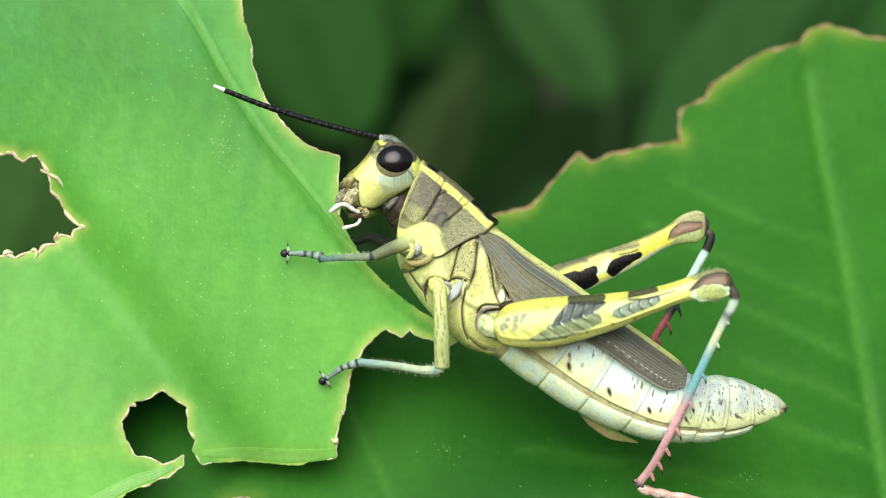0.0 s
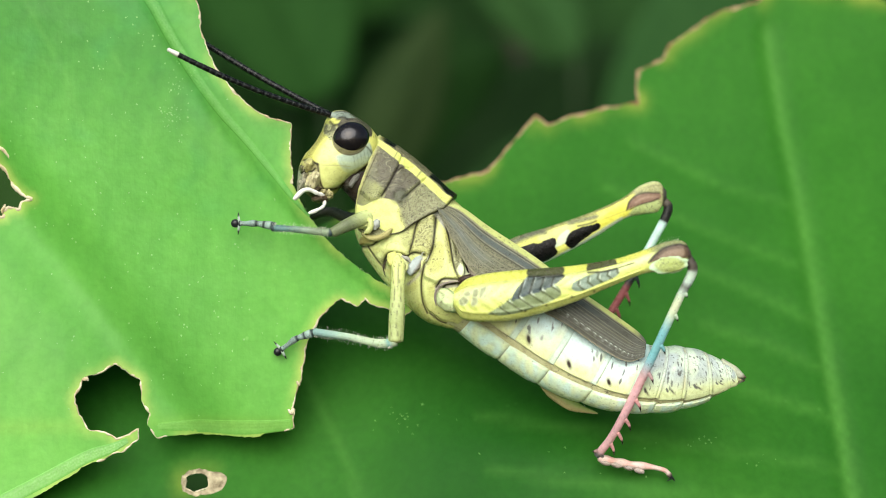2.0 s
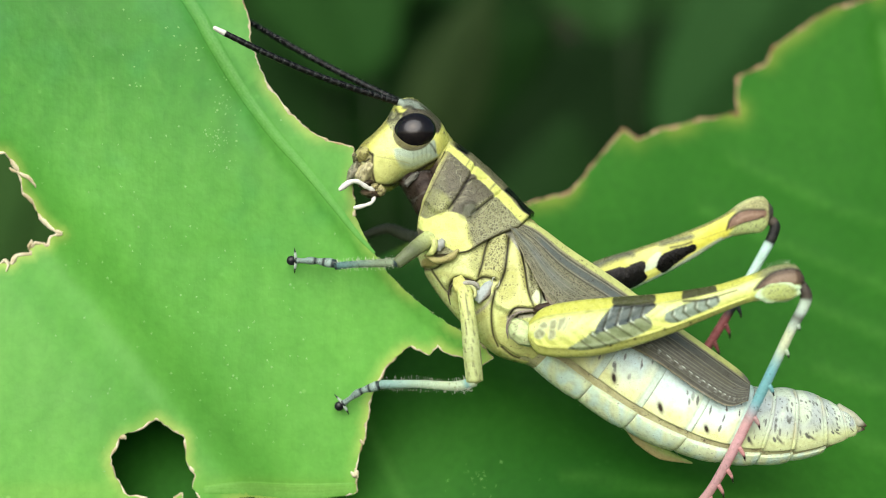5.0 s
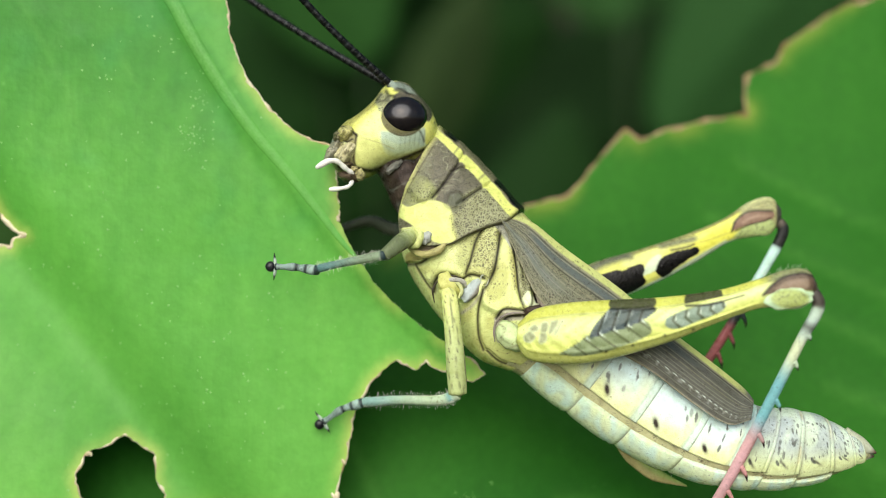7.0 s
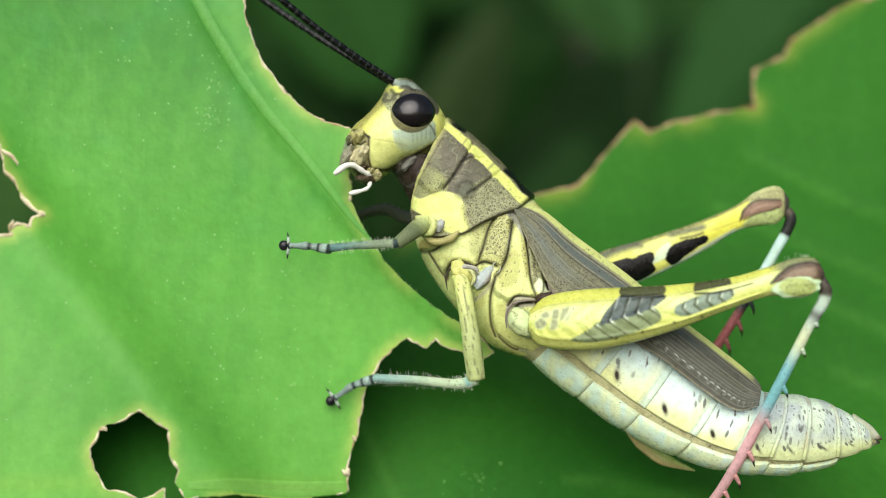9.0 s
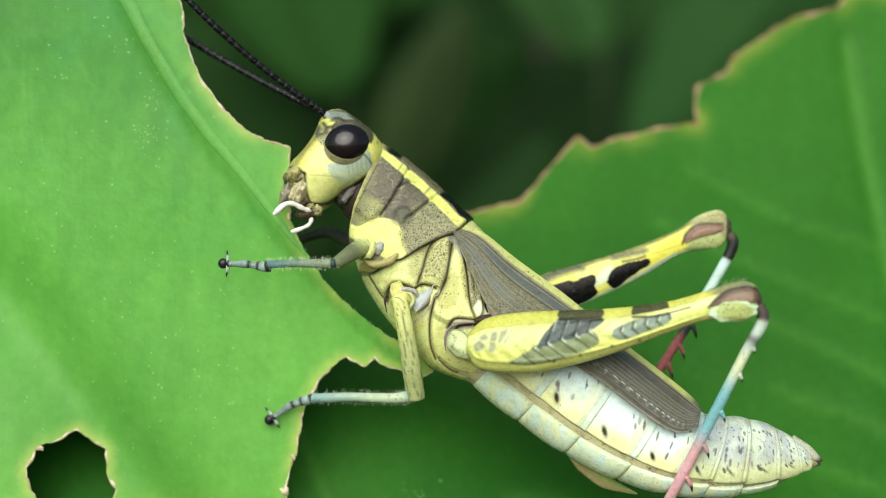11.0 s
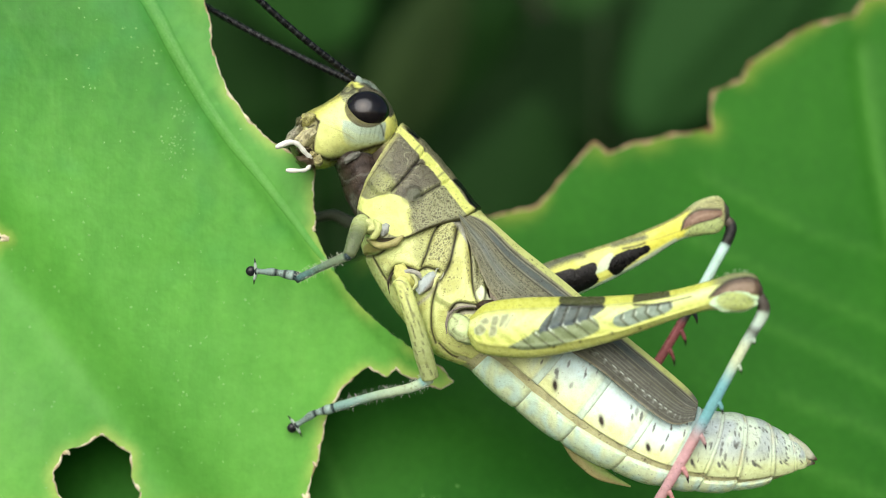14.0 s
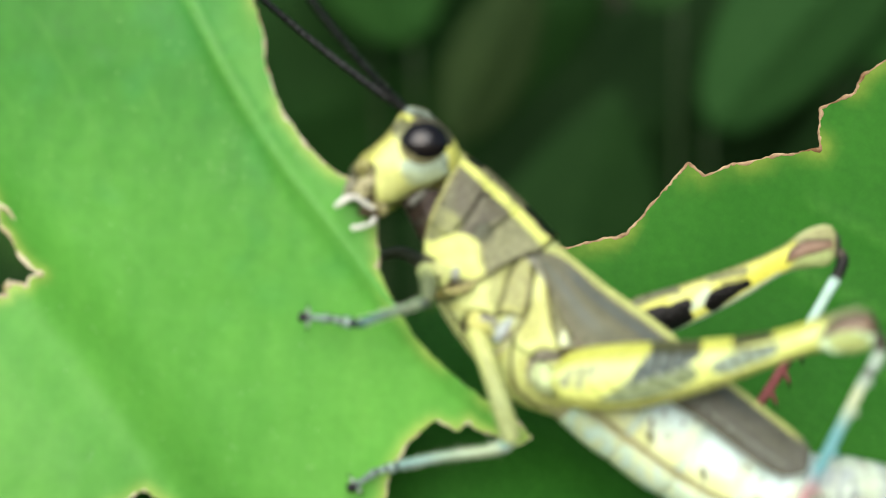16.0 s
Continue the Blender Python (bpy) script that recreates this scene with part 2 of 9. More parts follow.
def ball(center, radii, turn=0.0, n=18, k=28, lumps=0.0):
    """Ellipsoid, its first radius turned by that many degrees in the side view."""
    th = np.linspace(0, np.pi, n)
    ph = np.linspace(0, 2 * np.pi, k, endpoint=False)
    x = np.cos(th)[:, None] * np.ones(k)
    y = np.sin(th)[:, None] * np.cos(ph)
    z = np.sin(th)[:, None] * np.sin(ph)
    c, s = np.cos(radians(turn)), np.sin(radians(turn))
    if lumps:
        swell = 1 + lumps * np.array([[noise.noise(Vector((x[i, j] * 2.1 + center[0], y[i, j] * 2.1, z[i, j] * 2.1 + center[2]))) for j in range(k)] for i in range(n)])
        x, y, z = x * swell, y * swell, z * swell
    px, py, pz = x * radii[0], y * radii[1], z * radii[2]
    v = np.stack([px * c - pz * s, py, px * s + pz * c], -1).reshape(-1, 3) + mm(center)
    return v, grid_faces(n, k, True)


def joined(*pieces):
    verts, faces, base = [], [], 0
    for v, f in pieces:
        verts.append(v)
        faces += [tuple(i + base for i in q) for q in f]
        base += len(v)
    return np.vstack(verts), faces


def near_line(p, a, b):
    """Distance in the side view from points to the stretch a-b."""
    q, a, b = p[:, [0, 2]], mm(a)[[0, 2]], mm(b)[[0, 2]]
    d = b - a
    f = np.clip(((q - a) @ d) / (d @ d), 0, 1)
    return np.linalg.norm(q - a - f[:, None] * d, axis=1)


def patch_of(p, corners, soft=0.08):
    """1 inside the side-view outline, fading over soft millimetres at its edge."""
    loop = curve(list(corners) + [corners[0]], 12 * len(corners))[:-1, [0, 2]]
    q = p[:, [0, 2]]
    d = loop_distance(q, loop)
    return np.where(inside(q, loop), 1.0, 1 - ease(d, 0, soft))


def seam(p, points, width):
    """1 on a smooth side-view line, fading over its width."""
    c = curve(points, 10 * len(points))
    d = np.min([near_line(p, a, b) for a, b in zip(c[:-1], c[1:])], axis=0)
    return np.exp(-((d / width) ** 2))


def inside(q, loop):
    """Which 2D points lie in the closed loop."""
    x, y = q[:, 0], q[:, 1]
    hit = np.zeros(len(q), bool)
    for (x0, y0), (x1, y1) in zip(loop, np.roll(loop, -1, axis=0)):
        cross = ((y0 > y) != (y1 > y)) & (x < (x1 - x0) * (y - y0) / (y1 - y0 + 1e-12) + x0)
        hit ^= cross
    return hit


def loop_distance(q, loop):
    best = np.full(len(q), 1e9)
    for a, b in zip(loop, np.roll(loop, -1, axis=0)):
        d = b - a
        f = np.clip(((q - a) @ d) / (d @ d + 1e-12), 0, 1)
        best = np.minimum(best, np.linalg.norm(q - a - f[:, None] * d, axis=1))
    return best


def wobble(q, scale, seed):
    return np.array([noise.noise(Vector((x * scale, y * scale, seed))) for x, y in q])


def folds(p, scale, seed, width):
    """1 on fine winding creases."""
    f = np.array([noise.noise(Vector((x * scale[0] + seed, y * scale[1], z * scale[2]))) for x, y, z in p])
    return np.exp(-((f / width) ** 2))


# ---- leaves ----
def gnawed(points, rough, seed, step=0.24):
    """A closed outline through the points, broken up as if bitten."""
    rng = random.Random(seed)
    p = mm(points)[:, [0, 2]]
    out, run = [], 0.0
    for a, b in zip(p, np.roll(p, -1, axis=0)):
        length = np.linalg.norm(b - a)
        n = max(1, int(length / step))
        side = np.array([-(b - a)[1], (b - a)[0]]) / max(length, 1e-6)
        for i in range(n):
            f = i / n
            way = run + length * f
            nick = 1.6 * noise.noise(Vector((way * 0.8, seed, 0))) + 0.8 * noise.noise(Vector((way * 2.3, seed, 5))) + 0.25 * rng.uniform(-1, 1)
            out.append(a + (b - a) * f + side * rough * nick * min(1.0, length / 1.2))
        run += length
    return np.array(out)


def leaf_blade(name, outline, holes, height, paint, material, grid, thick, label, category="leaf"):
    """A blade cut from the outline with its holes, lifted by height(q), coloured by paint(q, rim)."""
    from mathutils.geometry import delaunay_2d_cdt
    loops = [outline, *holes]
    lo, hi = outline.min(0), outline.max(0)
    gx, gy = np.meshgrid(np.arange(lo[0], hi[0], grid), np.arange(lo[1], hi[1], grid * 0.9))
    gx = gx + (np.arange(gx.shape[0]) % 2)[:, None] * grid * 0.5
    inner = np.stack([gx.ravel(), gy.ravel()], 1)
    keep = inside(inner, outline)
    for h in holes:
        keep &= ~inside(inner, h)
    inner = inner[keep]
    rim = np.min([loop_distance(inner, l) for l in loops], axis=0)
    inner = inner[rim > grid * 0.35]
    pts, edges = [], []
    for l in loops:
        base = len(pts)
        pts += [Vector(c) for c in l]
        edges += [(base + i, base + (i + 1) % len(l)) for i in range(len(l))]
    pts += [Vector(c) for c in inner]
    got = delaunay_2d_cdt(pts, edges, [], 0, 1e-5)
    q = np.array([(c.x, c.y) for c in got[0]])
    tri = np.array([f for f in got[2]])
    mid = q[tri].mean(1)
    ok = inside(mid, outline)
    for h in holes:
        ok &= ~inside(mid, h)
    tri = tri[ok]
    rim = np.min([loop_distance(q, l) for l in loops], axis=0)
    y = height(q)
    front = np.stack([q[:, 0], y, q[:, 1]], 1)
    back = front + [0, thick, 0]
    n = len(q)
    skin = np.vstack([front, back])
    count = {}
    for a, b, c in tri:
        for e in ((a, b), (b, c), (c, a)):
            count[tuple(sorted(e))] = count.get(tuple(sorted(e)), 0) + 1
    sides = [(a + 2 * n, b + 2 * n, b + 3 * n, a + 3 * n) for (a, b), k in count.items() if k == 1]
    zone = paint(q, rim)
    ob = mesh_of(name, np.vstack([skin, skin]), [*tri.tolist(), *(tri[:, ::-1] + n).tolist(), *sides], material, None, np.vstack([zone] * 4), origin=(0, 0, 0))
    return tagged(ob, label, category)


def rim_crust(parent, loop, height, thick, width, seed, keep, material=None):
    """The dried, curled margin along the bitten parts of a leaf's edge."""
    rng = random.Random(seed)
    n = len(loop)
    flags = [keep(c) for c in loop]
    run, runs = [], []
    for i in range(n + 1):
        j = i % n
        if flags[j] and i < n:
            run.append(j)
        elif run:
            runs.append(run)
            run = []
    if run:
        runs.append(run)
    pieces = []
    for run in runs:
        if len(run) < 3:
            continue
        q = loop[run]
        y = height(q)
        p = np.stack([q[:, 0], y + thick / 2 + np.array([rng.uniform(-0.08, 0.05) for _ in run]), q[:, 1]], 1)
        r = np.array([width * max(0.3, 0.95 + 1.1 * noise.noise(Vector((i * 0.21, seed, 1))) + 0.5 * noise.noise(Vector((i * 0.7, seed, 7)))) for i in run])
        v, f, _, _ = tube(p, list(r), n=len(run) * 2, k=7)
        pieces.append((v, f))
    v, f = joined(*pieces)
    return mesh_of("dried_rim", v, f, material or CRUST, parent, None, (0, 0, 0), "curled tan dried margin")


def ridge(q, line, width):
    """1 on the line, 0 past the width."""
    best = np.full(len(q), 1e9)
    p = mm(line)[:, [0, 2]]
    for a, b in zip(p[:-1], p[1:]):
        d = b - a
        f = np.clip(((q - a) @ d) / (d @ d), 0, 1)
        best = np.minimum(best, np.linalg.norm(q - a - f[:, None] * d, axis=1))
    return np.exp(-((best / width) ** 2)), best


# front leaf, on which the insect feeds
FRONT_OUTLINE = gnawed([
    (-18.31, 0, 36.01), (-15.78, 0, 24.8), (-15.36, 0, 22.09), (-14.66, 0, 20.13), (-14.48, 0, 18.26), (-13.78, 0, 16.06), (-12.33, 0, 13.78), (-10.46, 0, 11.82), (-8.55, 0, 10.69),
    (-6.68, 0, 10.27), (-6.77, 0, 8.36), (-6.54, 0, 5.18), (-5.6, 0, 3.22), (-3.92, 0, 0.75), (-1.87, 0, -1.17), (0.37, 0, -2.85), (2.24, 0, -3.78), (3.92, 0, -5.46),
    (3.08, 0, -5.93), (1.49, 0, -5.37), (0.19, 0, -5), (-0.23, 0, -4.53), (-0.89, 0, -5.23), (-2.29, 0, -4.53), (-2.99, 0, -5.04), (-3.92, 0, -5.84), (-4.62, 0, -7.05), (-5.23, 0, -8.45),
    (-5.42, 0, -9.76), (-5.88, 0, -11.86), (-6.4, 0, -13.96), (-6.26, 0, -15.64), (-8.13, 0, -16.02), (-10.18, 0, -16.49), (-14.2, 0, -16.34), (-17.84, 0, -16.53), (-18.68, 0, -15.46),
    (-18.49, 0, -14.52), (-19.33, 0, -13.4), (-19.33, 0, -11.72), (-20.27, 0, -11.16), (-21.58, 0, -10.27), (-22.6, 0, -10.97), (-24.1, 0, -11.63), (-24.61, 0, -12.94), (-24.19, 0, -14.52),
    (-23.16, 0, -15.78), (-21.76, 0, -16.11), (-21.02, 0, -16.63), (-19.43, 0, -15.78), (-19.38, 0, -16.58), (-20.64, 0, -17.61), (-23.16, 0, -18.54), (-26.57, 0, -20.69), (-33.81, 0, -24.24),
    (-44.08, 0, -27.97), (-56.23, 0, -26.11), (-66.5, 0, -12.1), (-69.3, 0, 6.58), (-62.76, 0, 26.2), (-47.82, 0, 40.21), (-29.14, 0, 43.01)], 0.12, 5)
FRONT_HOLE = gnawed([
    (-39.41, 0, 9.85), (-37.17, 0, 10.41), (-36.43, 0, 10.23), (-36.05, 0, 9.76), (-35.49, 0, 9.99), (-35.02, 0, 9.95), (-34.65, 0, 9.48), (-34.18, 0, 9.29), (-33.72, 0, 9.67), (-32.97, 0, 9.71), (-32.55, 0, 9.25), (-32.13, 0, 8.59), (-31.9, 0, 7.89),
    (-31.71, 0, 6.68), (-30.92, 0, 6.02), (-30.45, 0, 4.81), (-29.7, 0, 4.16), (-28.77, 0, 3.69), (-29.7, 0, 3.41), (-29.93, 0, 2.76), (-30.92, 0, 2.94), (-31.24, 0, 2.48), (-31.15, 0, 2.15), (-32.18, 0, 1.91),
    (-32.41, 0, 1.35), (-32.97, 0, 1.45), (-33.72, 0, 1.17), (-34.28, 0, 0.79), (-34.93, 0, 1.07), (-36.05, 0, 0.65), (-36.52, 0, 1.21), (-38.95, 0, 0.98), (-41.75, 0, 3.32), (-41.52, 0, 7.05)], 0.05, 9)
MIDRIB = [(-21.2, 0, 28.07), (-18.63, 0, 20.59), (-16.53, 0, 17.09), (-13.26, 0, 12.19), (-8.59, 0, 6.49), (-4.86, 0, 1.91), (-1.12, 0, -1.73), (2.15, 0, -4.06)]
FOLD = [(-33.81, 0, 6.58), (-28.67, 0, 0.98), (-22.6, 0, -6.49), (-17.93, 0, -13.03), (-14.66, 0, -16.77)]


def front_height(q):
    rib, d = ridge(q, MIDRIB, 0.75)
    fold, _ = ridge(q, FOLD, 3.0)
    bend = 0.0035 * np.clip(-q[:, 0] - 18, 0, 60) ** 2 * 0.3
    way = mm(FOLD)[-1][[0, 2]] - mm(FOLD)[0][[0, 2]]
    way = way / np.linalg.norm(way)
    past = np.clip((q - mm(FOLD)[2][[0, 2]]) @ np.array([way[1], -way[0]]), -60, 60)
    past = np.where(past > 0, past, 0)
    bend = bend - 0.30 * past ** 1.4 / (past ** 0.4 + 1.5)
    lip = ease(-q[:, 1], 14.6, 16.6) * 0.25 * ease(q[:, 0], -19, -15)
    return 0.35 - 0.30 * rib + 1.2 * fold + bend + lip + 0.35 * wobble(q, 0.07, 2.0) + 0.03 * wobble(q, 0.6, 4.0)


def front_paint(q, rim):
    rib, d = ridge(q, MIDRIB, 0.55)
    # green darkens towards the top
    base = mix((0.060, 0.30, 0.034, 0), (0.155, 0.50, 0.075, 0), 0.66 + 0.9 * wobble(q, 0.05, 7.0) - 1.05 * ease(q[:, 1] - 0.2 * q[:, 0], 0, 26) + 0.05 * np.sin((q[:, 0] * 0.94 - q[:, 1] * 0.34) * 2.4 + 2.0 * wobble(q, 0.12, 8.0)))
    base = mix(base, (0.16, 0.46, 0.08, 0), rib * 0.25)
    # shaded valley left of the midrib, put into the green
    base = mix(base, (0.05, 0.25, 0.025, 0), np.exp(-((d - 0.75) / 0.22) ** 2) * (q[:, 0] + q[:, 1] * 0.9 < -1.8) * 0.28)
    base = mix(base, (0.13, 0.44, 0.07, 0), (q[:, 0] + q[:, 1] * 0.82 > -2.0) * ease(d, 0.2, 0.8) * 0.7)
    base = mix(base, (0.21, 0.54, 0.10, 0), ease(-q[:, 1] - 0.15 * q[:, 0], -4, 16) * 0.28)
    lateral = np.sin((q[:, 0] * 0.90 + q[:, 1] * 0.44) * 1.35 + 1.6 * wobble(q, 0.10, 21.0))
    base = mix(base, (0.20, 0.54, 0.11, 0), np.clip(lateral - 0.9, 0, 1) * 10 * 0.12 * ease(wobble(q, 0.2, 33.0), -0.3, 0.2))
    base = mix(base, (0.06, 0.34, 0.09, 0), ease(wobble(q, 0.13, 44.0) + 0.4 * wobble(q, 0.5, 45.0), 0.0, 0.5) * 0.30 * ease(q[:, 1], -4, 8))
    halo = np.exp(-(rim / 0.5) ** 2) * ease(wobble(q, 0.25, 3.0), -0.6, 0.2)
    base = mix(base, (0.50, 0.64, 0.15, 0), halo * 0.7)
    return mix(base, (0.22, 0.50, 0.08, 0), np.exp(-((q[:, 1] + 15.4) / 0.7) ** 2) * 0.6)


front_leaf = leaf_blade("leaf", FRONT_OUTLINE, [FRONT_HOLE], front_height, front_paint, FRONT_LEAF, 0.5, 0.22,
                        "broad leaf in bright lit green with gnawed tan edges and holes")
bitten = lambda c: c[0] > -30 and c[1] < 24 and not (c[0] < -19.8 and c[1] < -18.3) and not (-6.5 < c[0] < 2.6 and -4.2 < c[1] < 9.5) and not (-17 < c[0] < -6.6 and c[1] < -15.9)
rim_crust(front_leaf, FRONT_OUTLINE, front_height, 0.22, 0.09, 3, bitten)
rim_crust(front_leaf, FRONT_HOLE, front_height, 0.22, 0.16, 4, lambda c: True)

pieces = []
for line, r in (([(-32.08, 0, 8.27), (-31.66, 0, 8.08), (-31.2, 0, 7.85), (-30.82, 0, 7.47), (-30.68, 0, 7.1)], 0.13), ([(-32.69, 0, 8.59), (-32.41, 0, 8.36), (-32.04, 0, 8.27)], 0.12), ([(-35.26, 0, 1.12), (-34.93, 0, 1.31), (-34.46, 0, 1.26)], 0.20), ([(-36.01, 0, 0.65), (-35.68, 0, 0.79), (-35.45, 0, 0.65)], 0.15),
                ([(-33.06, 0, 1.45), (-32.83, 0, 1.63), (-32.6, 0, 1.26), (-32.69, 0, 0.79)], 0.13), ([(-31.29, 0, 2.43), (-31.24, 0, 2.85), (-31.1, 0, 3.22)], 0.13), ([(-24, 0, -11.58), (-23.68, 0, -11.49), (-23.49, 0, -11.67)], 0.16), ([(-6.72, 0, -14.06), (-6.44, 0, -14.34), (-6.26, 0, -14.06), (-6.21, 0, -14.52)], 0.16),
                ([(-6.02, 0, -11.63), (-5.84, 0, -11.91), (-5.74, 0, -11.72)], 0.13), ([(-22.6, 0, -18.35), (-22.23, 0, -18.26), (-21.86, 0, -18.17)], 0.12)):
    q = mm(line)
    q[:, 1] = front_height(q[:, [0, 2]]) - 0.06
    pieces.append(tube(q, [r * 0.5, r, r * 1.1, r * 0.8, r * 0.3], 24, 8)[:2])
v, f = joined(*pieces)
mesh_of("curled_flake", v + 0.05 * np.array([noise.noise_vector(Vector(tuple(c * 3))) for c in v]), f, CRUST, front_leaf, None, (0, 0, 0), "curled cream flakes on the bitten edge")


def vein_ribbon(name, line, wide, raised, pale, much, crease, label):
    """A raised rib with fine lines along it and, at its left, a narrow crease's shade painted dark."""
    n, k = 260, 25
    c = curve(line, n)[:, [0, 2]]
    d = np.gradient(c, axis=0)
    d /= np.linalg.norm(d, axis=1)[:, None]
    side = np.stack([-d[:, 1], d[:, 0]], 1)
    f = np.linspace(-1, 1, k)
    w = np.interp(np.linspace(0, 1, n), np.linspace(0, 1, len(wide)), wide)
    q = (c[:, None] + side[:, None] * (w[:, None] * f[None])[..., None]).reshape(-1, 2)
    ff = np.tile(f, n)
    grain = wobble(q, 7.0, 3.0)
    lift = raised * np.clip(1 - np.abs(ff) ** 3, 0, 1) + 0.003 * np.sin(ff * 14) + 0.2 * raised * grain * (np.abs(ff) < 0.9)
    v = np.stack([q[:, 0], front_height(q) - 0.004 - np.maximum(lift, 0) * (np.abs(ff) < 0.99) + 0.05 * (np.abs(ff) > 0.99), q[:, 1]], 1)
    zone = mix(front_paint(q, np.full(len(q), 9.0)), pale, ease(1 - np.abs(ff), 0.0, 0.5) * much * (0.9 + 0.1 * np.sin(ff * 13)) * (0.8 + 0.7 * grain))
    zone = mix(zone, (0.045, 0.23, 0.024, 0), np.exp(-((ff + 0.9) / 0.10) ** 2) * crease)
    return mesh_of(name, v, grid_faces(n, k), FRONT_LEAF, front_leaf, zone, (0, 0, 0), label)


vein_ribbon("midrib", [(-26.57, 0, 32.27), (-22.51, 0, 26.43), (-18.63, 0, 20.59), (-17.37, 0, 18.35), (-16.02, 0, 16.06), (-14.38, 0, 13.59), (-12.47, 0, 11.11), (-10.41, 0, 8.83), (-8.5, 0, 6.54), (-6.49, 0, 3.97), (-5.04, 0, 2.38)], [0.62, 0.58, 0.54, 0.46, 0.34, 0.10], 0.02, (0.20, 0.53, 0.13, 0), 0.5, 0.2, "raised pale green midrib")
vein_ribbon("margin_rib", [(-17.84, 0, -15.64), (-14.2, 0, -15.64), (-10.18, 0, -15.64), (-6.49, 0, -15.36)], [0.30, 0.62, 0.66, 0.5], 0.03, (0.25, 0.55, 0.13, 0), 0.6, 0.0, "pale thickened leaf margin")
vein_ribbon("margin_rib", [(-20.17, 0, -16.67), (-21.58, 0, -17.33), (-23.44, 0, -17.98), (-27.04, 0, -19.94), (-33.81, 0, -23.4)], [0.25, 0.5, 0.6, 0.6], 0.03, (0.34, 0.60, 0.24, 0), 0.6, 0.0, "pale thickened leaf margin")

# rear leaf, lower and behind
REAR_OUTLINE = gnawed([
    (67.32, 22, 15.68), (57.97, 25, 23.45), (52.27, 25, 26.42), (47.25, 25, 26.53), (42.85, 25, 27.9), (40.86, 25, 27.45), (39.83, 25, 25.85), (35.57, 24, 24.64), (30.48, 24, 21.13),
    (29.46, 24, 19.43), (26.88, 23, 18.16), (26.68, 22, 14.79), (22.66, 22, 14.01), (19.31, 22, 13.12), (17.51, 21, 12.24), (16.19, 22, 13.23), (15.29, 22, 12.22),
    (12.8, 21, 9.2), (11.33, 20, 7.48), (7.7, 20, 6.43), (1.96, 19, 5.24), (-4.51, 17, 2.2), (-11.85, 15, -1.53), (-21.04, 13, -5.16), (-30.96, 11, -10.2), (-33.21, 8, -15.95), (-31.68, 6, -22.58),
    (-23.41, 4, -29.93), (-6.78, 1, -35.76), (19.43, 0, -37.31), (43.16, 1, -33.4), (62.76, 6, -20.61), (70.14, 14, -2.05)], 0.10, 21)
REAR_HOLE = gnawed([(-15.7, 5, -20.05), (-14.63, 5, -19.61), (-13.7, 5, -20.09), (-13.56, 5, -20.92), (-14.83, 5, -21.41), (-15.61, 5, -21.02)], 0.06, 22)
REAR_RIB = [(40.56, 24, 22.72), (41.22, 21, 13.91), (42.14, 18, 4.22), (42.17, 12, -8.22), (41.96, 7, -19.05), (41.88, 4, -27.03)]
REAR_VEINS = [
    [(-6.41, 12, -10.28), (-4.27, 10, -14.69), (-2.2, 8, -18.21), (-0.44, 6, -22.58)],
    [(42.14, 18, 4.22), (34.71, 19, 6.06), (25.82, 21, 10.58)],
    [(42.12, 15, -2.06), (34.99, 16, 0.59), (22.7, 19, 6.06)],
    [(41.96, 12, -7.18), (36.02, 14, -4.15), (29.95, 15, -1.53)],
    [(41.79, 10, -11.13), (36.7, 11, -8.92), (31.04, 13, -7.24)],
    [(41.96, 9, -15.08), (35.39, 10, -13.17), (26.45, 11, -10.2)],
    [(41.96, 7, -19.29), (33.31, 8, -17.96), (20.98, 9, -16.09), (9.88, 9, -15.08)],
    [(42.1, 6, -23.56), (30.55, 7, -21.28), (10.71, 7, -19.29)]]


def rear_height(q):
    rib, _ = ridge(q, REAR_RIB, 0.9)
    v = np.max([ridge(q, l, 0.8)[0] for l in REAR_VEINS], axis=0)
    base = 14.8 + 0.62 * q[:, 1] - 0.008 * np.clip(q[:, 1], 0, 40) ** 2
    base = base - 3.2 * np.exp(-(((q[:, 0] - 24) / 14) ** 2) - ((q[:, 1] + 19) / 7) ** 2) + 0.25 * np.clip(-q[:, 1] - 22, 0, 60)
    return base + 0.5 * rib + 0.12 * v + 0.7 * wobble(q, 0.05, 12.0)


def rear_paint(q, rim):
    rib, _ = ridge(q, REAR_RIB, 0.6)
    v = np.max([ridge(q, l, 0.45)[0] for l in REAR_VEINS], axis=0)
    # base green kept dark for the shade on this leaf
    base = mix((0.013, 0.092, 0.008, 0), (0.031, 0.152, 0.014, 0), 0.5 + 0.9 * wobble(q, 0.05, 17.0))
    # lighter to the upper right: extra sky light put into the colour
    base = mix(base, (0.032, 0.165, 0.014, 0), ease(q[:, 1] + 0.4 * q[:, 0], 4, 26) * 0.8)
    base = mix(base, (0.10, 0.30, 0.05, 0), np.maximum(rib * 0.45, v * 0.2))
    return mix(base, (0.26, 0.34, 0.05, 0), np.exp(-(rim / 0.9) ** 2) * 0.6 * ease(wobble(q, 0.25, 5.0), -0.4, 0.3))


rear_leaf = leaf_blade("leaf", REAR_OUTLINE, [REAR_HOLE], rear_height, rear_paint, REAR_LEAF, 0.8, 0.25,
                       "large leaf in deep shaded green with chewed brown edge and veins")
rim_crust(rear_leaf, REAR_OUTLINE, rear_height, 0.25, 0.15, 13, lambda c: c[0] > 5 and c[1] > 5 and c[0] < 50, CRUST_BROWN)
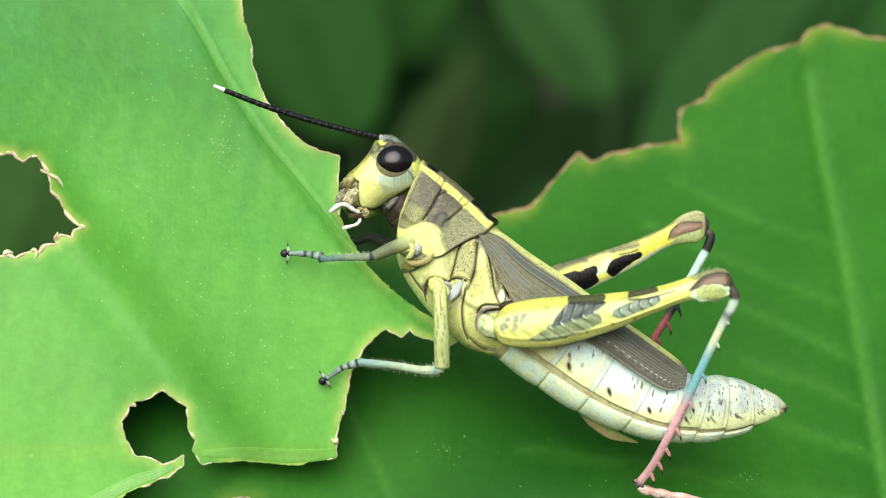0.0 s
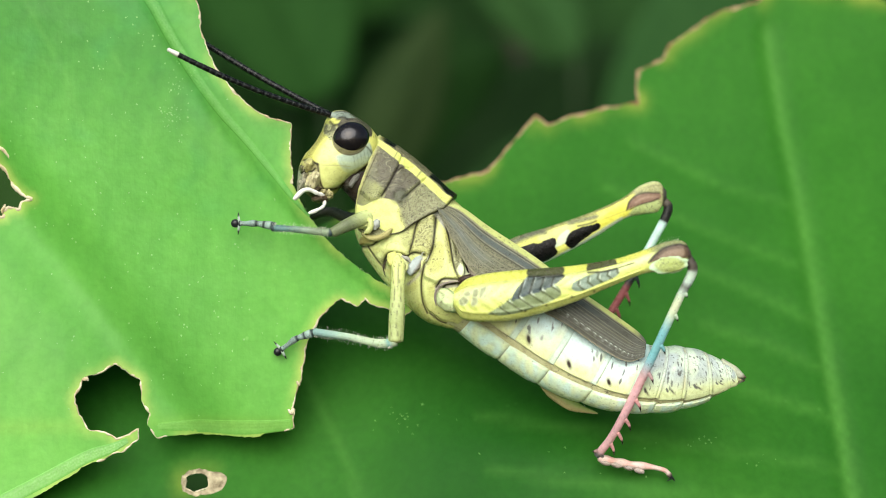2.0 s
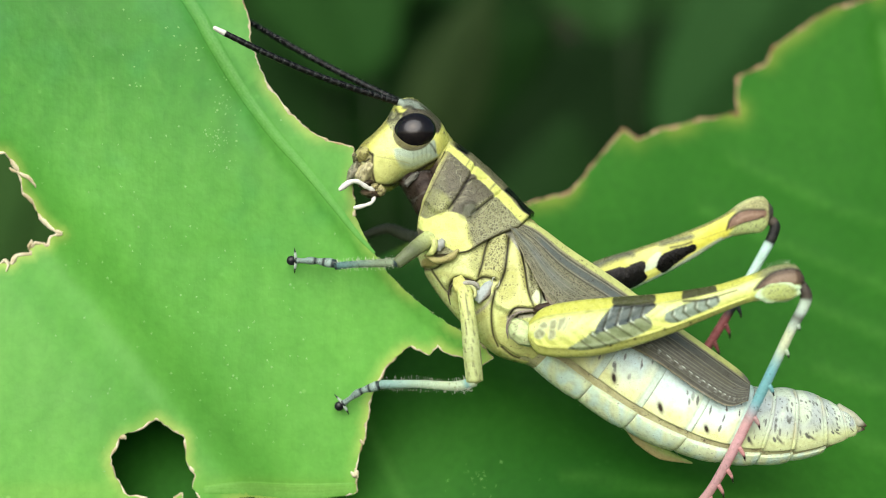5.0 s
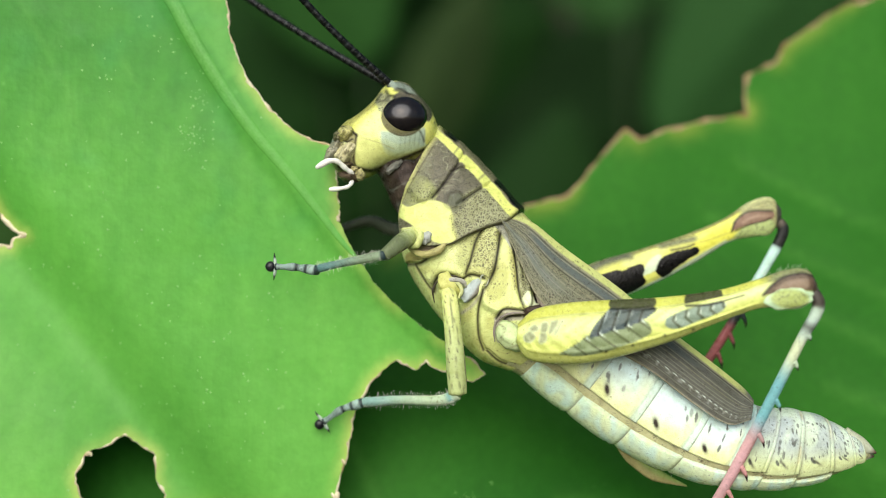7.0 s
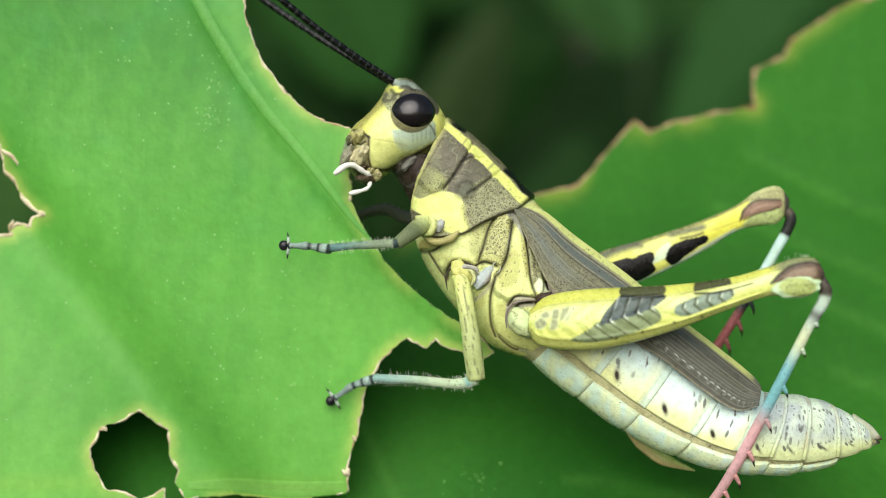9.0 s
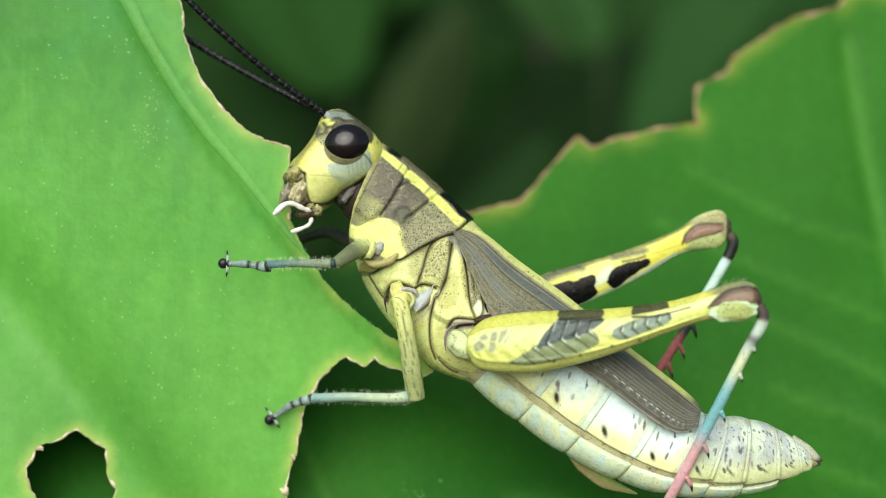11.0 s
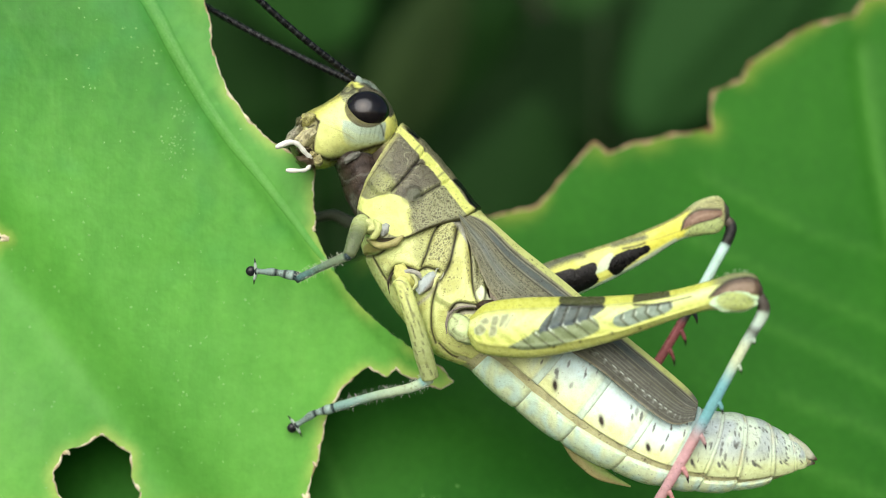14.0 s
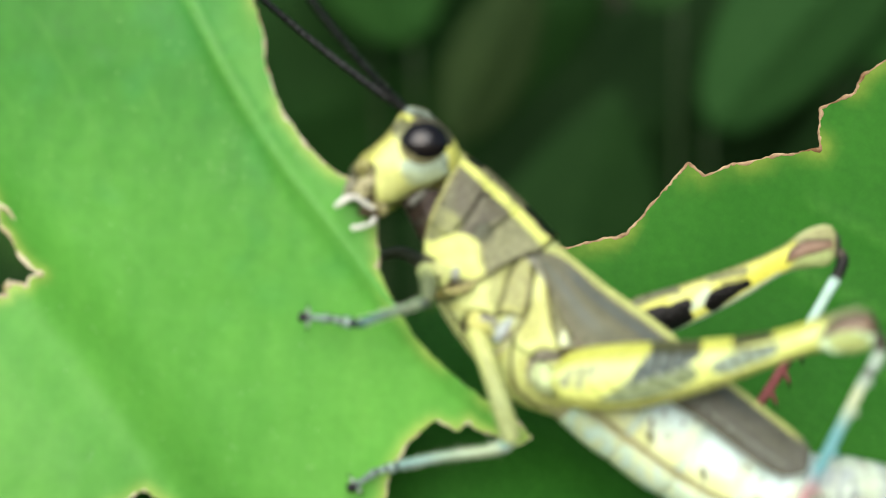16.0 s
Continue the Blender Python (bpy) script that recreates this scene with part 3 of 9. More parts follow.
rim_crust(rear_leaf, REAR_HOLE, rear_height, 0.25, 0.10, 14, lambda c: True)


n, k = 9, 72
c = mm((-14.63, 5, -20.53))[[0, 2]]
rings = []
for i in range(n):
    for j in range(k):
        a = 2 * np.pi * j / k
        d = np.array([math.cos(a), math.sin(a)])
        inner = 0.86 + 0.16 * math.cos(2 * a) + 0.10 * noise.noise(Vector((3 * d[0], 3 * d[1], 2.0)))
        outer = inner + 0.28 + 0.22 * abs(noise.noise(Vector((2.5 * d[0], 2.5 * d[1], 6.0)))) + 1.1 * math.exp(-((a - 0.05) / 0.45) ** 2) + 1.1 * math.exp(-((a - 6.23) / 0.5) ** 2)
        rings.append(c + d * (inner + (outer - inner) * i / (n - 1)))
rings = np.array(rings)
crisp = -0.16 - 0.10 * wobble(rings, 2.6, 4.0) + 0.10 * np.repeat(np.linspace(0, 1, n), k)
v = np.stack([rings[:, 0], rear_height(rings) + crisp, rings[:, 1]], 1)
mesh_of("dead_patch", v, grid_faces(n, k, True), DEAD, rear_leaf, None, (0, 0, 0), "crisp tan dead tissue round the hole")


def scuffs(parent, spots, height, seed, colour, outline, hole):
    """Small pale flecks on a blade."""
    rng = random.Random(seed)
    pieces = []
    for centre, spread, count in spots:
        for _ in range(count):
            c = mm(centre)[[0, 2]] + [rng.gauss(0, spread[0]), rng.gauss(0, spread[1])]
            r, k = rng.uniform(0.03, 0.10), rng.randint(5, 7)
            if not inside(c[None], outline)[0] or inside(c[None], hole)[0] or min(loop_distance(c[None], outline)[0], loop_distance(c[None], hole)[0]) < 0.3:
                continue
            stretch, turn = rng.uniform(0.35, 1), rng.uniform(0, 3.1)
            a = np.linspace(0, 2 * np.pi, k, endpoint=False)
            x, z = r * np.cos(a) * np.array([rng.uniform(0.6, 1.3) for _ in a]), r * stretch * np.sin(a)
            q = np.stack([c[0] + x * math.cos(turn) - z * math.sin(turn), c[1] + x * math.sin(turn) + z * math.cos(turn)], 1)
            y = height(np.vstack([q, c[None]]))
            v = np.vstack([np.stack([q[:, 0], y[:k] - 0.004, q[:, 1]], 1), [(c[0], y[k] - 0.03, c[1])]])
            pieces.append((v, [(i, (i + 1) % k, k) for i in range(k)]))
    v, f = joined(*pieces)
    return mesh_of("flecks", v, f, parent.data.materials[0], parent, colour, (0, 0, 0), "pale scuffed flecks")


scuffs(front_leaf, [((-16.53, 0, 13.59), (0.3, 0.4), 14), ((-17.23, 0, 10.88), (0.45, 0.5), 26), ((-16.77, 0, 9.62), (0.2, 0.3), 4), ((-20.27, 0, 18.73), (0.4, 0.3), 5), ((-18.63, 0, 17.09), (0.8, 0.5), 5),
                    ((-22.6, 0, 17.79), (2.5, 1.8), 8), ((-24.94, 0, 7.52), (4, 4), 9), ((-12.33, 0, -5.56), (3.5, 3), 7), ((-16.53, 0, -7.43), (4, 3), 6), ((-7.89, 0, -2.29), (0.1, 0.1), 1), ((-16, 0, -5), (6, 6), 110), ((-24, 0, 8), (7, 8), 70), ((-16, 0, 12), (0.7, 1.6), 30)],
       front_height, 31, (0.24, 0.52, 0.17, 0), FRONT_OUTLINE, FRONT_HOLE)
scuffs(rear_leaf, [((2.92, 9, -15.08), (0.8, 0.6), 14), ((29.3, 4, -16.88), (0.9, 0.6), 12), ((34.14, 4, -18.33), (0.8, 0.3), 6), ((5.8, 8, -15.95), (3, 1.2), 10), ((20.9, 3, -17.21), (4, 1.5), 10)],
       rear_height, 32, (0.18, 0.36, 0.11, 0), REAR_OUTLINE, REAR_HOLE)
rng = random.Random(77)
pieces = []
for a, b in (((-5.6, 0, 3.22), (-3.92, 0, 0.75)), ((-3.92, 0, 0.75), (-1.87, 0, -1.17)), ((-1.87, 0, -1.17), (0.37, 0, -2.85)), ((0.37, 0, -2.85), (1.96, 0, -3.6))):
    for _ in range(14):
        p = mm(a) + (mm(b) - mm(a)) * rng.random()
        p[1] = front_height(p[None, [0, 2]])[0] + 0.08
        d = mm((rng.uniform(0.2, 1), rng.uniform(-0.4, 0.4), rng.uniform(0.1, 1)))
        pieces.append(tube([p, p + d * rng.uniform(0.05, 0.15)], [0.025, 0.010], 3, 4)[:2])
v, f = joined(*pieces)
mesh_of("edge_fuzz", v, f, FRONT_LEAF, front_leaf, (0.42, 0.64, 0.30, 0), (0, 0, 0), "pale torn fibres on the fresh cut")
for blade, points in ((front_leaf, [(-21.5, 0.6, 28), (-24, 6, 40), (-34, 40, 30), (-40, 70, -120), (-34, 80, -500)]),
                      (rear_leaf, [(42, 1.2, -26), (46, 2, -44), (40, 30, -90), (-10, 70, -260), (-30, 80, -500)])):
    v, f, a_, r_ = tube(points, [0.5, 0.9, 1.3, 1.6, 2.2], 60, 10)
    mesh_of("petiole", v, f, STALK, blade, None, (0, 0, 0), "slender leaf stalk")


# ---- the grasshopper ----
grasshopper = new("grasshopper")
grasshopper["pivot"] = list((16.25, 0, -2.33))
grasshopper.location = Vector(mm((16.25, 0, -2.33)) * MM) + Vector((0, 0, 0.5))
tagged(grasshopper, "yellow, grey and black grasshopper with pink shins feeding on a leaf", "grasshopper")

# back and belly lines of the trunk, from the neck to the tail
BACK = mm([(0.38, 1.5, 9.23), (2.18, 1.5, 8.19), (4.78, 1.5, 6.2), (6.89, 1.2, 4.29), (9.45, 0.8, 1.83), (12.24, 0.5, -0.8), (15.22, 0, -3.32),
           (18.39, -0.6, -5.62), (21.3, -1.2, -7.44), (23.71, -1.8, -8.32), (25.66, -2.3, -8.33), (27.62, -2.7, -8.71), (29.37, -3, -9.59), (30.73, -3, -10.5)])
BELLY = mm([(-1.7, 1.5, 2.89), (-1.04, 1.5, 0.52), (0.28, 1.5, -1.75), (2.17, 1.2, -3.96), (4.61, 0.8, -6.16), (7.41, 0.5, -7.18), (11.02, 0, -9.53),
            (14.68, -0.6, -11.66), (18.3, -1.2, -13.03), (21.64, -1.8, -13.6), (24.98, -2.3, -13.45), (27.85, -2.7, -12.63), (29.82, -3, -11.64), (30.82, -3, -11.05)])
GIRTH = [2.5, 3.0, 3.3, 3.4, 3.3, 3.0, 2.9, 2.85, 2.75, 2.55, 2.3, 1.8, 1.1, 0.3]


def trunk(s, th, off=0.0):
    """The trunk's skin: s runs 0 to 13 from neck to tail, th in degrees from the back over the near flank."""
    s, th, off = np.broadcast_arrays(np.asarray(s, float), np.asarray(th, float), np.asarray(off, float))
    k = np.linspace(0, 13, 400)
    top = np.stack([np.interp(s, k, curve(BACK, 400)[:, i]) for i in range(3)], -1)
    low = np.stack([np.interp(s, k, curve(BELLY, 400)[:, i]) for i in range(3)], -1)
    w = np.interp(s, np.arange(14), GIRTH)
    up = (top - low) / 2
    h = np.linalg.norm(up, axis=-1)
    c, d = np.cos(np.radians(th)), np.sin(np.radians(th))
    cc, dd = np.sign(c) * np.abs(c) ** 0.9, np.sign(d) * np.abs(d) ** 0.85
    grow = 1 + off / h
    return (top + low) / 2 + up * (cc * grow)[..., None] + np.stack([0 * w, -(w + off) * dd, 0 * w], -1)


def plate(name, s0, s1, t0, t1, ns, nt, off, material, zone, parent=grasshopper, label="", thick=0.18, origin=(16.25, 0, -2.33), cut=None):
    """A shell plate lying on the trunk. s1 and off may be functions of (th) and (u, v)."""
    v = np.linspace(0, 1, nt)
    th = t0 + (t1 - t0) * v
    u = np.linspace(0, 1, ns)
    a = np.array([s0(t) if callable(s0) else s0 for t in th])
    b = np.array([s1(t) if callable(s1) else s1 for t in th])
    S = a[None] + (b - a)[None] * u[:, None]
    TH = np.broadcast_to(th, S.shape)
    U, V = np.meshgrid(u, v, indexing="ij")
    lift = off(U, V) if callable(off) else np.full(S.shape, float(off))
    if cut is not None:
        lift = lift + cut(trunk(S, TH, lift).reshape(-1, 3)).reshape(S.shape)
    tuck = np.minimum(1, np.minimum(np.minimum(U, 1 - U) * ns, np.minimum(V, 1 - V) * nt) / 1.5)
    outer = trunk(S, TH, lift - thick * (1 - tuck)).reshape(-1, 3)
    z = zone(outer, U.ravel(), V.ravel()) if callable(zone) else zone
    return mesh_of(name, outer, grid_faces(ns, nt), material, parent, z, origin, label)


FLANK_SEAMS = [
    ([(4.35, 0, 2.84), (3.85, 0, 1.79), (3.57, 0, 0.50), (3.30, 0, -0.46)], 0.07), ([(5.49, 0, 2.43), (5.36, 0, 1.19), (5.17, 0, -0.18), (4.67, 0, -1.33)], 0.10), ([(6.36, 0, 1.69), (6.69, 0, 0.05), (6.96, 0, -1.56), (7.37, 0, -2.61)], 0.06),
    ([(6.96, 0, 1.05), (7.60, 0, -0.05), (7.92, 0, -0.87)], 0.07), ([(4.53, 0, -1.42), (4.30, 0, -2.93), (4.44, 0, -4.53), (4.85, 0, -5.54)], 0.06), ([(-0.73, 0, 0.00), (0.27, 0, 0.18), (1.01, 0, 0.92), (1.42, 0, 1.42)], 0.08),
    ([(1.24, 0, -1.69), (1.28, 0, -1.01), (1.74, 0, -0.55), (2.47, 0, -0.64), (2.98, 0, -0.92)], 0.11), ([(2.98, 0, -0.92), (3.57, 0, -0.50), (4.21, 0, -0.55), (4.58, 0, -0.69)], 0.07), ([(5.95, 0, -3.62), (6.32, 0, -3.16), (7.14, 0, -3.02)], 0.11),
    ([(5.54, 0, -3.34), (6.00, 0, -2.70), (7.05, 0, -2.66), (7.51, 0, -2.70)], 0.06), ([(5.08, 0, -5.54), (6.00, 0, -6.23), (7.14, 0, -6.50)], 0.06), ([(-0.18, 0, 0.05), (0.73, 0, -1.24), (1.28, 0, -1.79)], 0.05)]
TONGUE = [(5.54, 0, 1.33), (5.95, 0, 1.97), (6.41, 0, 1.33), (6.69, 0, -0.41), (6.96, 0, -2.01), (7.42, 0, -2.61), (6.00, 0, -2.70), (4.85, 0, -2.24), (4.53, 0, -1.33), (5.13, 0, -0.41)]


def trunk_zone(p, u, v):
    """Yellow flanks with dark-celled side plates divided by seams."""
    def on(corners, soft):
        return patch_of(p, corners, soft)
    z = mix((0.74, 0.70, 0.25, 0.05), (0.88, 0.86, 0.38, 0.0), ease(p[:, 2], -6.5, -1.5))
    z = mix(z, (0.62, 0.56, 0.18, 0.15), ease(wobble(p[:, [0, 2]], 0.7, 61.0), 0.05, 0.45) * 0.7)
    z = mix(z, (0.62, 0.58, 0.24, 0.55), on([(3.02, 0, 2.43), (4.21, 0, 2.79), (3.85, 0, 1.65), (3.48, 0, 0.05), (2.84, 0, 0.41)], 0.5) * 0.8)
    z = mix(z, (0.66, 0.61, 0.27, 1.0), on([(4.21, 0, 2.52), (4.99, 0, 3.16), (5.49, 0, 2.52), (5.36, 0, 1.33), (5.17, 0, -0.05), (4.76, 0, -0.73), (4.30, 0, -0.55), (3.39, 0, -0.46), (3.57, 0, 0.50), (3.85, 0, 1.69)], 0.14))
    z = mix(z, (0.74, 0.69, 0.27, 0.25), on([(3.39, 0, -0.46), (3.75, 0, 0.05), (4.58, 0, -0.14), (4.76, 0, -0.73), (4.21, 0, -0.60)], 0.2) * 0.7)
    z = mix(z, (0.88, 0.84, 0.34, 0.1), on(TONGUE, 0.15))
    z = mix(z, (0.58, 0.50, 0.17, 0.75), seam(p, [(6.27, 0, 1.65), (6.46, 0, 0.27), (6.73, 0, -1.10)], 0.22) * 0.85)
    z = mix(z, (0.60, 0.54, 0.18, 0.4), on([(5.31, 0, 0.05), (5.86, 0, 0.23), (5.95, 0, -1.33), (5.31, 0, -2.01), (4.95, 0, -1.60)], 0.3) * 0.6)
    z = mix(z, (0.52, 0.48, 0.28, 1.0), on([(6.46, 0, 1.88), (6.96, 0, 0.96), (7.56, 0, 0.00), (7.88, 0, -0.64), (7.60, 0, -1.33), (7.69, 0, -1.97), (7.19, 0, -1.97), (6.91, 0, -1.33), (6.69, 0, 0.05)], 0.12))
    z = mix(z, (0.92, 0.90, 0.62, 0.0), on([(7.51, 0, -1.33), (7.88, 0, -1.69), (8.38, 0, -2.24), (7.60, 0, -2.29), (7.14, 0, -2.01)], 0.08))
    z = mix(z, (0.42, 0.38, 0.40, 0.1), on([(4.95, 0, 3.16), (5.86, 0, 3.43), (6.50, 0, 2.15), (7.23, 0, 0.69), (6.78, 0, 0.87), (5.54, 0, 2.52)], 0.15) * 0.9)
    z = mix(z, (0.55, 0.55, 0.58, 0.0), seam(p, [(5.68, 0, 3.16), (6.23, 0, 2.24), (7.05, 0, 1.05)], 0.07) * 0.7)
    # hole behind the wing root: its inner shade is put into the colour
    z = mix(z, (0.025, 0.016, 0.012, 0.0), on([(7.88, 0, -0.60), (8.24, 0, -0.73), (8.47, 0, -1.51), (8.20, 0, -2.11), (7.92, 0, -1.37)], 0.08))
    z = mix(z, (0.11, 0.045, 0.03, 0.1), on([(7.23, 0, -2.75), (8.33, 0, -2.29), (9.43, 0, -2.34), (8.97, 0, -2.98), (7.60, 0, -3.30)], 0.1))
    z = mix(z, (0.52, 0.43, 0.41, 0.1), on([(5.45, 0, -3.34), (5.95, 0, -2.70), (7.14, 0, -2.75), (7.42, 0, -3.21), (6.46, 0, -3.39), (5.91, 0, -4.08), (5.82, 0, -4.90), (5.54, 0, -4.30)], 0.12) * 0.9)
    z = mix(z, (0.52, 0.43, 0.36, 0.1), seam(p, [(4.58, 0, -1.51), (3.89, 0, -2.52), (3.21, 0, -3.11)], 0.13) * 0.8)
    z = mix(z, (0.60, 0.50, 0.47, 0.1), seam(p, [(1.97, 0, -0.78), (2.61, 0, -0.87), (3.07, 0, -1.33)], 0.14) * 0.9)
    z = mix(z, (0.60, 0.45, 0.17, 0.1), on([(-0.82, 0, 0.14), (0.27, 0, 0.46), (1.33, 0, 1.33), (0.73, 0, 1.69), (-0.18, 0, 1.05), (-0.82, 0, 0.64)], 0.1))
    z = mix(z, (0.44, 0.31, 0.27, 0.1), on([(0.18, 0, 1.60), (1.28, 0, 1.51), (0.82, 0, 1.05), (0.05, 0, 0.92)], 0.12) * 0.9)
    z = mix(z, (0.46, 0.38, 0.14, 0.2), folds(p, (0.8, 0.8, 0.8), 4.0, 0.03) * 0.4)
    # dark joint lines, with the shade of their crevices painted in
    for line, w in FLANK_SEAMS:
        z = mix(z, (0.46, 0.41, 0.16, 0.62), seam(p, line, w * 3.2) * 0.4)
        z = mix(z, (0.008, 0.005, 0.003, 0.0), seam(p, line, w * 1.35))
    return z


def flank_relief(p):
    """Seams sunk and plates swollen between them."""
    lift = -0.20 * np.max([seam(p, line, w * 1.9) for line, w in FLANK_SEAMS], axis=0)
    lift = lift + 0.32 * patch_of(p, TONGUE, 0.6)
    lift = lift + 0.22 * patch_of(p, [(0.27, 0, 0.05), (1.65, 0, 0.96), (3.02, 0, 0.96), (3.39, 0, -0.32), (2.34, 0, -0.50), (1.28, 0, -0.96)], 0.8)
    lift = lift + 0.20 * patch_of(p, [(7.14, 0, -1.33), (7.88, 0, -1.60), (8.38, 0, -2.24), (7.51, 0, -2.29)], 0.2)
    lift = lift + 0.18 * patch_of(p, [(4.03, 0, 2.11), (4.99, 0, 2.79), (5.22, 0, 0.50), (4.40, 0, -0.32), (3.57, 0, -0.18)], 0.5)
    return lift - 0.45 * patch_of(p, [(7.88, 0, -0.64), (8.24, 0, -0.78), (8.43, 0, -1.51), (9.20, 0, -2.38), (8.06, 0, -2.93), (7.51, 0, -2.84), (7.97, 0, -2.24)], 0.25)


def trunk_lift(u, v):
    return 0.05 * np.sin(9 * u) * np.sin(7 * v)


plate("thorax", 0.6, lambda th: float(np.interp(abs(th), [0, 85, 118, 180], [5.6, 5.5, 4.95, 4.8])), -180, 180, 210, 420, trunk_lift, SHELL, trunk_zone, cut=flank_relief, label="yellow side plates with brown mottling")
def shield_end(th):
    return float(np.interp(abs(th), [0, 50, 97, 120, 143], [3.1, 2.95, 2.2, 1.6, 0.75]))


SHIELD_SEAMS = [([(2.52, 0, 7.71), (2.15, 0, 6.68), (1.45, 0, 5.18), (0.84, 0, 4.16)], 0.07), ([(4.58, 0, 5.84), (3.74, 0, 5.09), (2.62, 0, 3.97)], 0.08), ([(3.46, 0, 6.68), (2.43, 0, 6.58), (1.77, 0, 6.12)], 0.05),
                ([(0.28, 0, 8.64), (-0.65, 0, 6.58), (-1.26, 0, 4.95)], 0.06)]


def shield_zone(p, u, v):
    th = np.abs(v - 0.5) * 286
    z = mix((0.165, 0.140, 0.098, 0.30), (0.40, 0.37, 0.21, 0.98), ease(u, 0.62, 0.66))
    z = mix(z, (0.50, 0.47, 0.30, 0.1), folds(p, (0.9, 0.9, 1.9), 3.0, 0.04) * ease(-u, -0.58, -0.5) * 0.45)
    z = mix(z, (0.06, 0.05, 0.035, 0.1), folds(p, (1.2, 1.2, 1.5), 9.0, 0.06) * ease(-u, -0.6, -0.55) * 0.6)
    z = mix(z, (0.52, 0.50, 0.22, 0.55), patch_of(p, [(-1.31, 0, 4.48), (-0.56, 0, 5.18), (0.51, 0, 4.9), (0.75, 0, 4.16), (-0.19, 0, 3.69), (-1.12, 0, 3.88)], 0.5) * (p[:, 1] < 1.5) * 0.8)
    z = mix(z, (0.26, 0.24, 0.15, 0.3), np.exp(-((u - 0.16) / 0.12) ** 2) * ease(th, 60, 90) * 0.7)
    stripe = ease(th, 30, 32) * (1 - ease(th, 44, 46))
    z = mix(z, (0.80, 0.76, 0.22, 0.12), stripe)
    z = mix(z, (0.22, 0.19, 0.11, 0.5), (1 - ease(th, 29, 31)))
    z = mix(z, (0.004, 0.004, 0.004, 0), (1 - ease(th + np.sin(u * 25), 28, 30)) * (ease(u, 0.04, 0.06) * ease(-u, -0.31, -0.28) + ease(u, 0.67, 0.69)))
    near = p[:, 1] < 1.5
    z = mix(z, (0.88, 0.84, 0.30, 0.02), patch_of(p, [(-1.74, 0, 4.09), (-1.42, 0, 3.63), (-0.73, 0, 3.26), (0.28, 0, 3.72), (1.01, 0, 3.90), (1.93, 0, 3.72), (2.30, 0, 3.17), (2.48, 0, 2.25), (2.80, 0, 1.65), (2.39, 0, 1.29), (1.56, 0, 1.19), (0.64, 0, 1.61), (-0.28, 0, 2.16), (-1.29, 0, 2.66), (-1.93, 0, 3.35)], 0.10) * near)
    z = mix(z, (0.62, 0.57, 0.2, 0.7), seam(p, [(2.30, 0, 3.08), (2.53, 0, 2.25), (2.85, 0, 1.65)], 0.16) * near * 0.7)
    z = mix(z, (0.66, 0.60, 0.22, 0.3), np.exp(-((u / 0.075) ** 2)) * 0.9)
    z = mix(z, (0.05, 0.035, 0.02, 0), np.exp(-(((u - 0.10) / 0.012) ** 2)) * 0.75 * ease(th, 48, 60))
    for line, w in SHIELD_SEAMS:
        z = mix(z, (0.012, 0.008, 0.005, 0), seam(p, line, w * 1.3) * 0.95 * near * (th > 47))
    z = mix(z, (0.02, 0.013, 0.006, 0), np.exp(-(((1 - u) / 0.025) ** 2)) * 0.85)
    z = mix(z, (0.16, 0.14, 0.08, 0.2), stripe * (np.exp(-((u - 0.34) / 0.008) ** 2) + np.exp(-((u - 0.60) / 0.008) ** 2)) * 0.7)
    z = mix(z, (0.03, 0.028, 0.022, 0.1), patch_of(p, [(1.77, 0, 4.53), (2.52, 0, 4.86), (3.04, 0, 4.25), (2.52, 0, 3.6), (1.77, 0, 3.78)], 0.3) * near * 0.5)
    return mix(z, (0.13, 0.125, 0.085, 0.2), patch_of(p, [(2.01, 0, 4.39), (2.52, 0, 4.62), (2.8, 0, 4.2), (2.43, 0, 3.83), (2.01, 0, 3.92)], 0.12) * near)


def shield_lift(u, v):
    th = np.abs(v - 0.5) * 286
    return 0.30 + 0.06 * np.exp(-(((th - 26) / 5) ** 2)) + 0.12 * u + 0.10 * np.exp(-(((u - 1) / 0.05) ** 2))


def shield_relief(p):
    lift = -0.16 * np.max([seam(p, line, w * 1.6) for line, w in SHIELD_SEAMS], axis=0)
    lift = lift + 0.22 * patch_of(p, [(-0.75, 0, 4.72), (-0.09, 0, 5.18), (0.51, 0, 4.62), (0.09, 0, 4.06)], 0.5) + 0.14 * patch_of(p, [(2.05, 0, 4.44), (2.52, 0, 4.62), (2.71, 0, 4.16), (2.33, 0, 3.88)], 0.35)
    lift = lift + 0.10 * patch_of(p, [(-1.12, 0, 3.22), (0.75, 0, 3.78), (2.15, 0, 3.22), (2.38, 0, 1.82), (0.28, 0, 1.82)], 0.8)
    bumps = np.array([noise.noise(Vector((x * 1.6, y * 1.6, z * 1.6))) for x, y, z in p])
    return (lift + 0.05 * bumps) * (p[:, 1] < 2.5)


pronotum = plate("pronotum", lambda th: -0.05 + 0.45 * max(0.0, (abs(th) - 100) / 43) ** 2, shield_end, -143, 143, 150, 300, shield_lift, SHELL, shield_zone, label="grey-brown saddle shield with yellow stripe and patch", thick=0.3, origin=(4.767, 1.2, 2.879), cut=shield_relief)

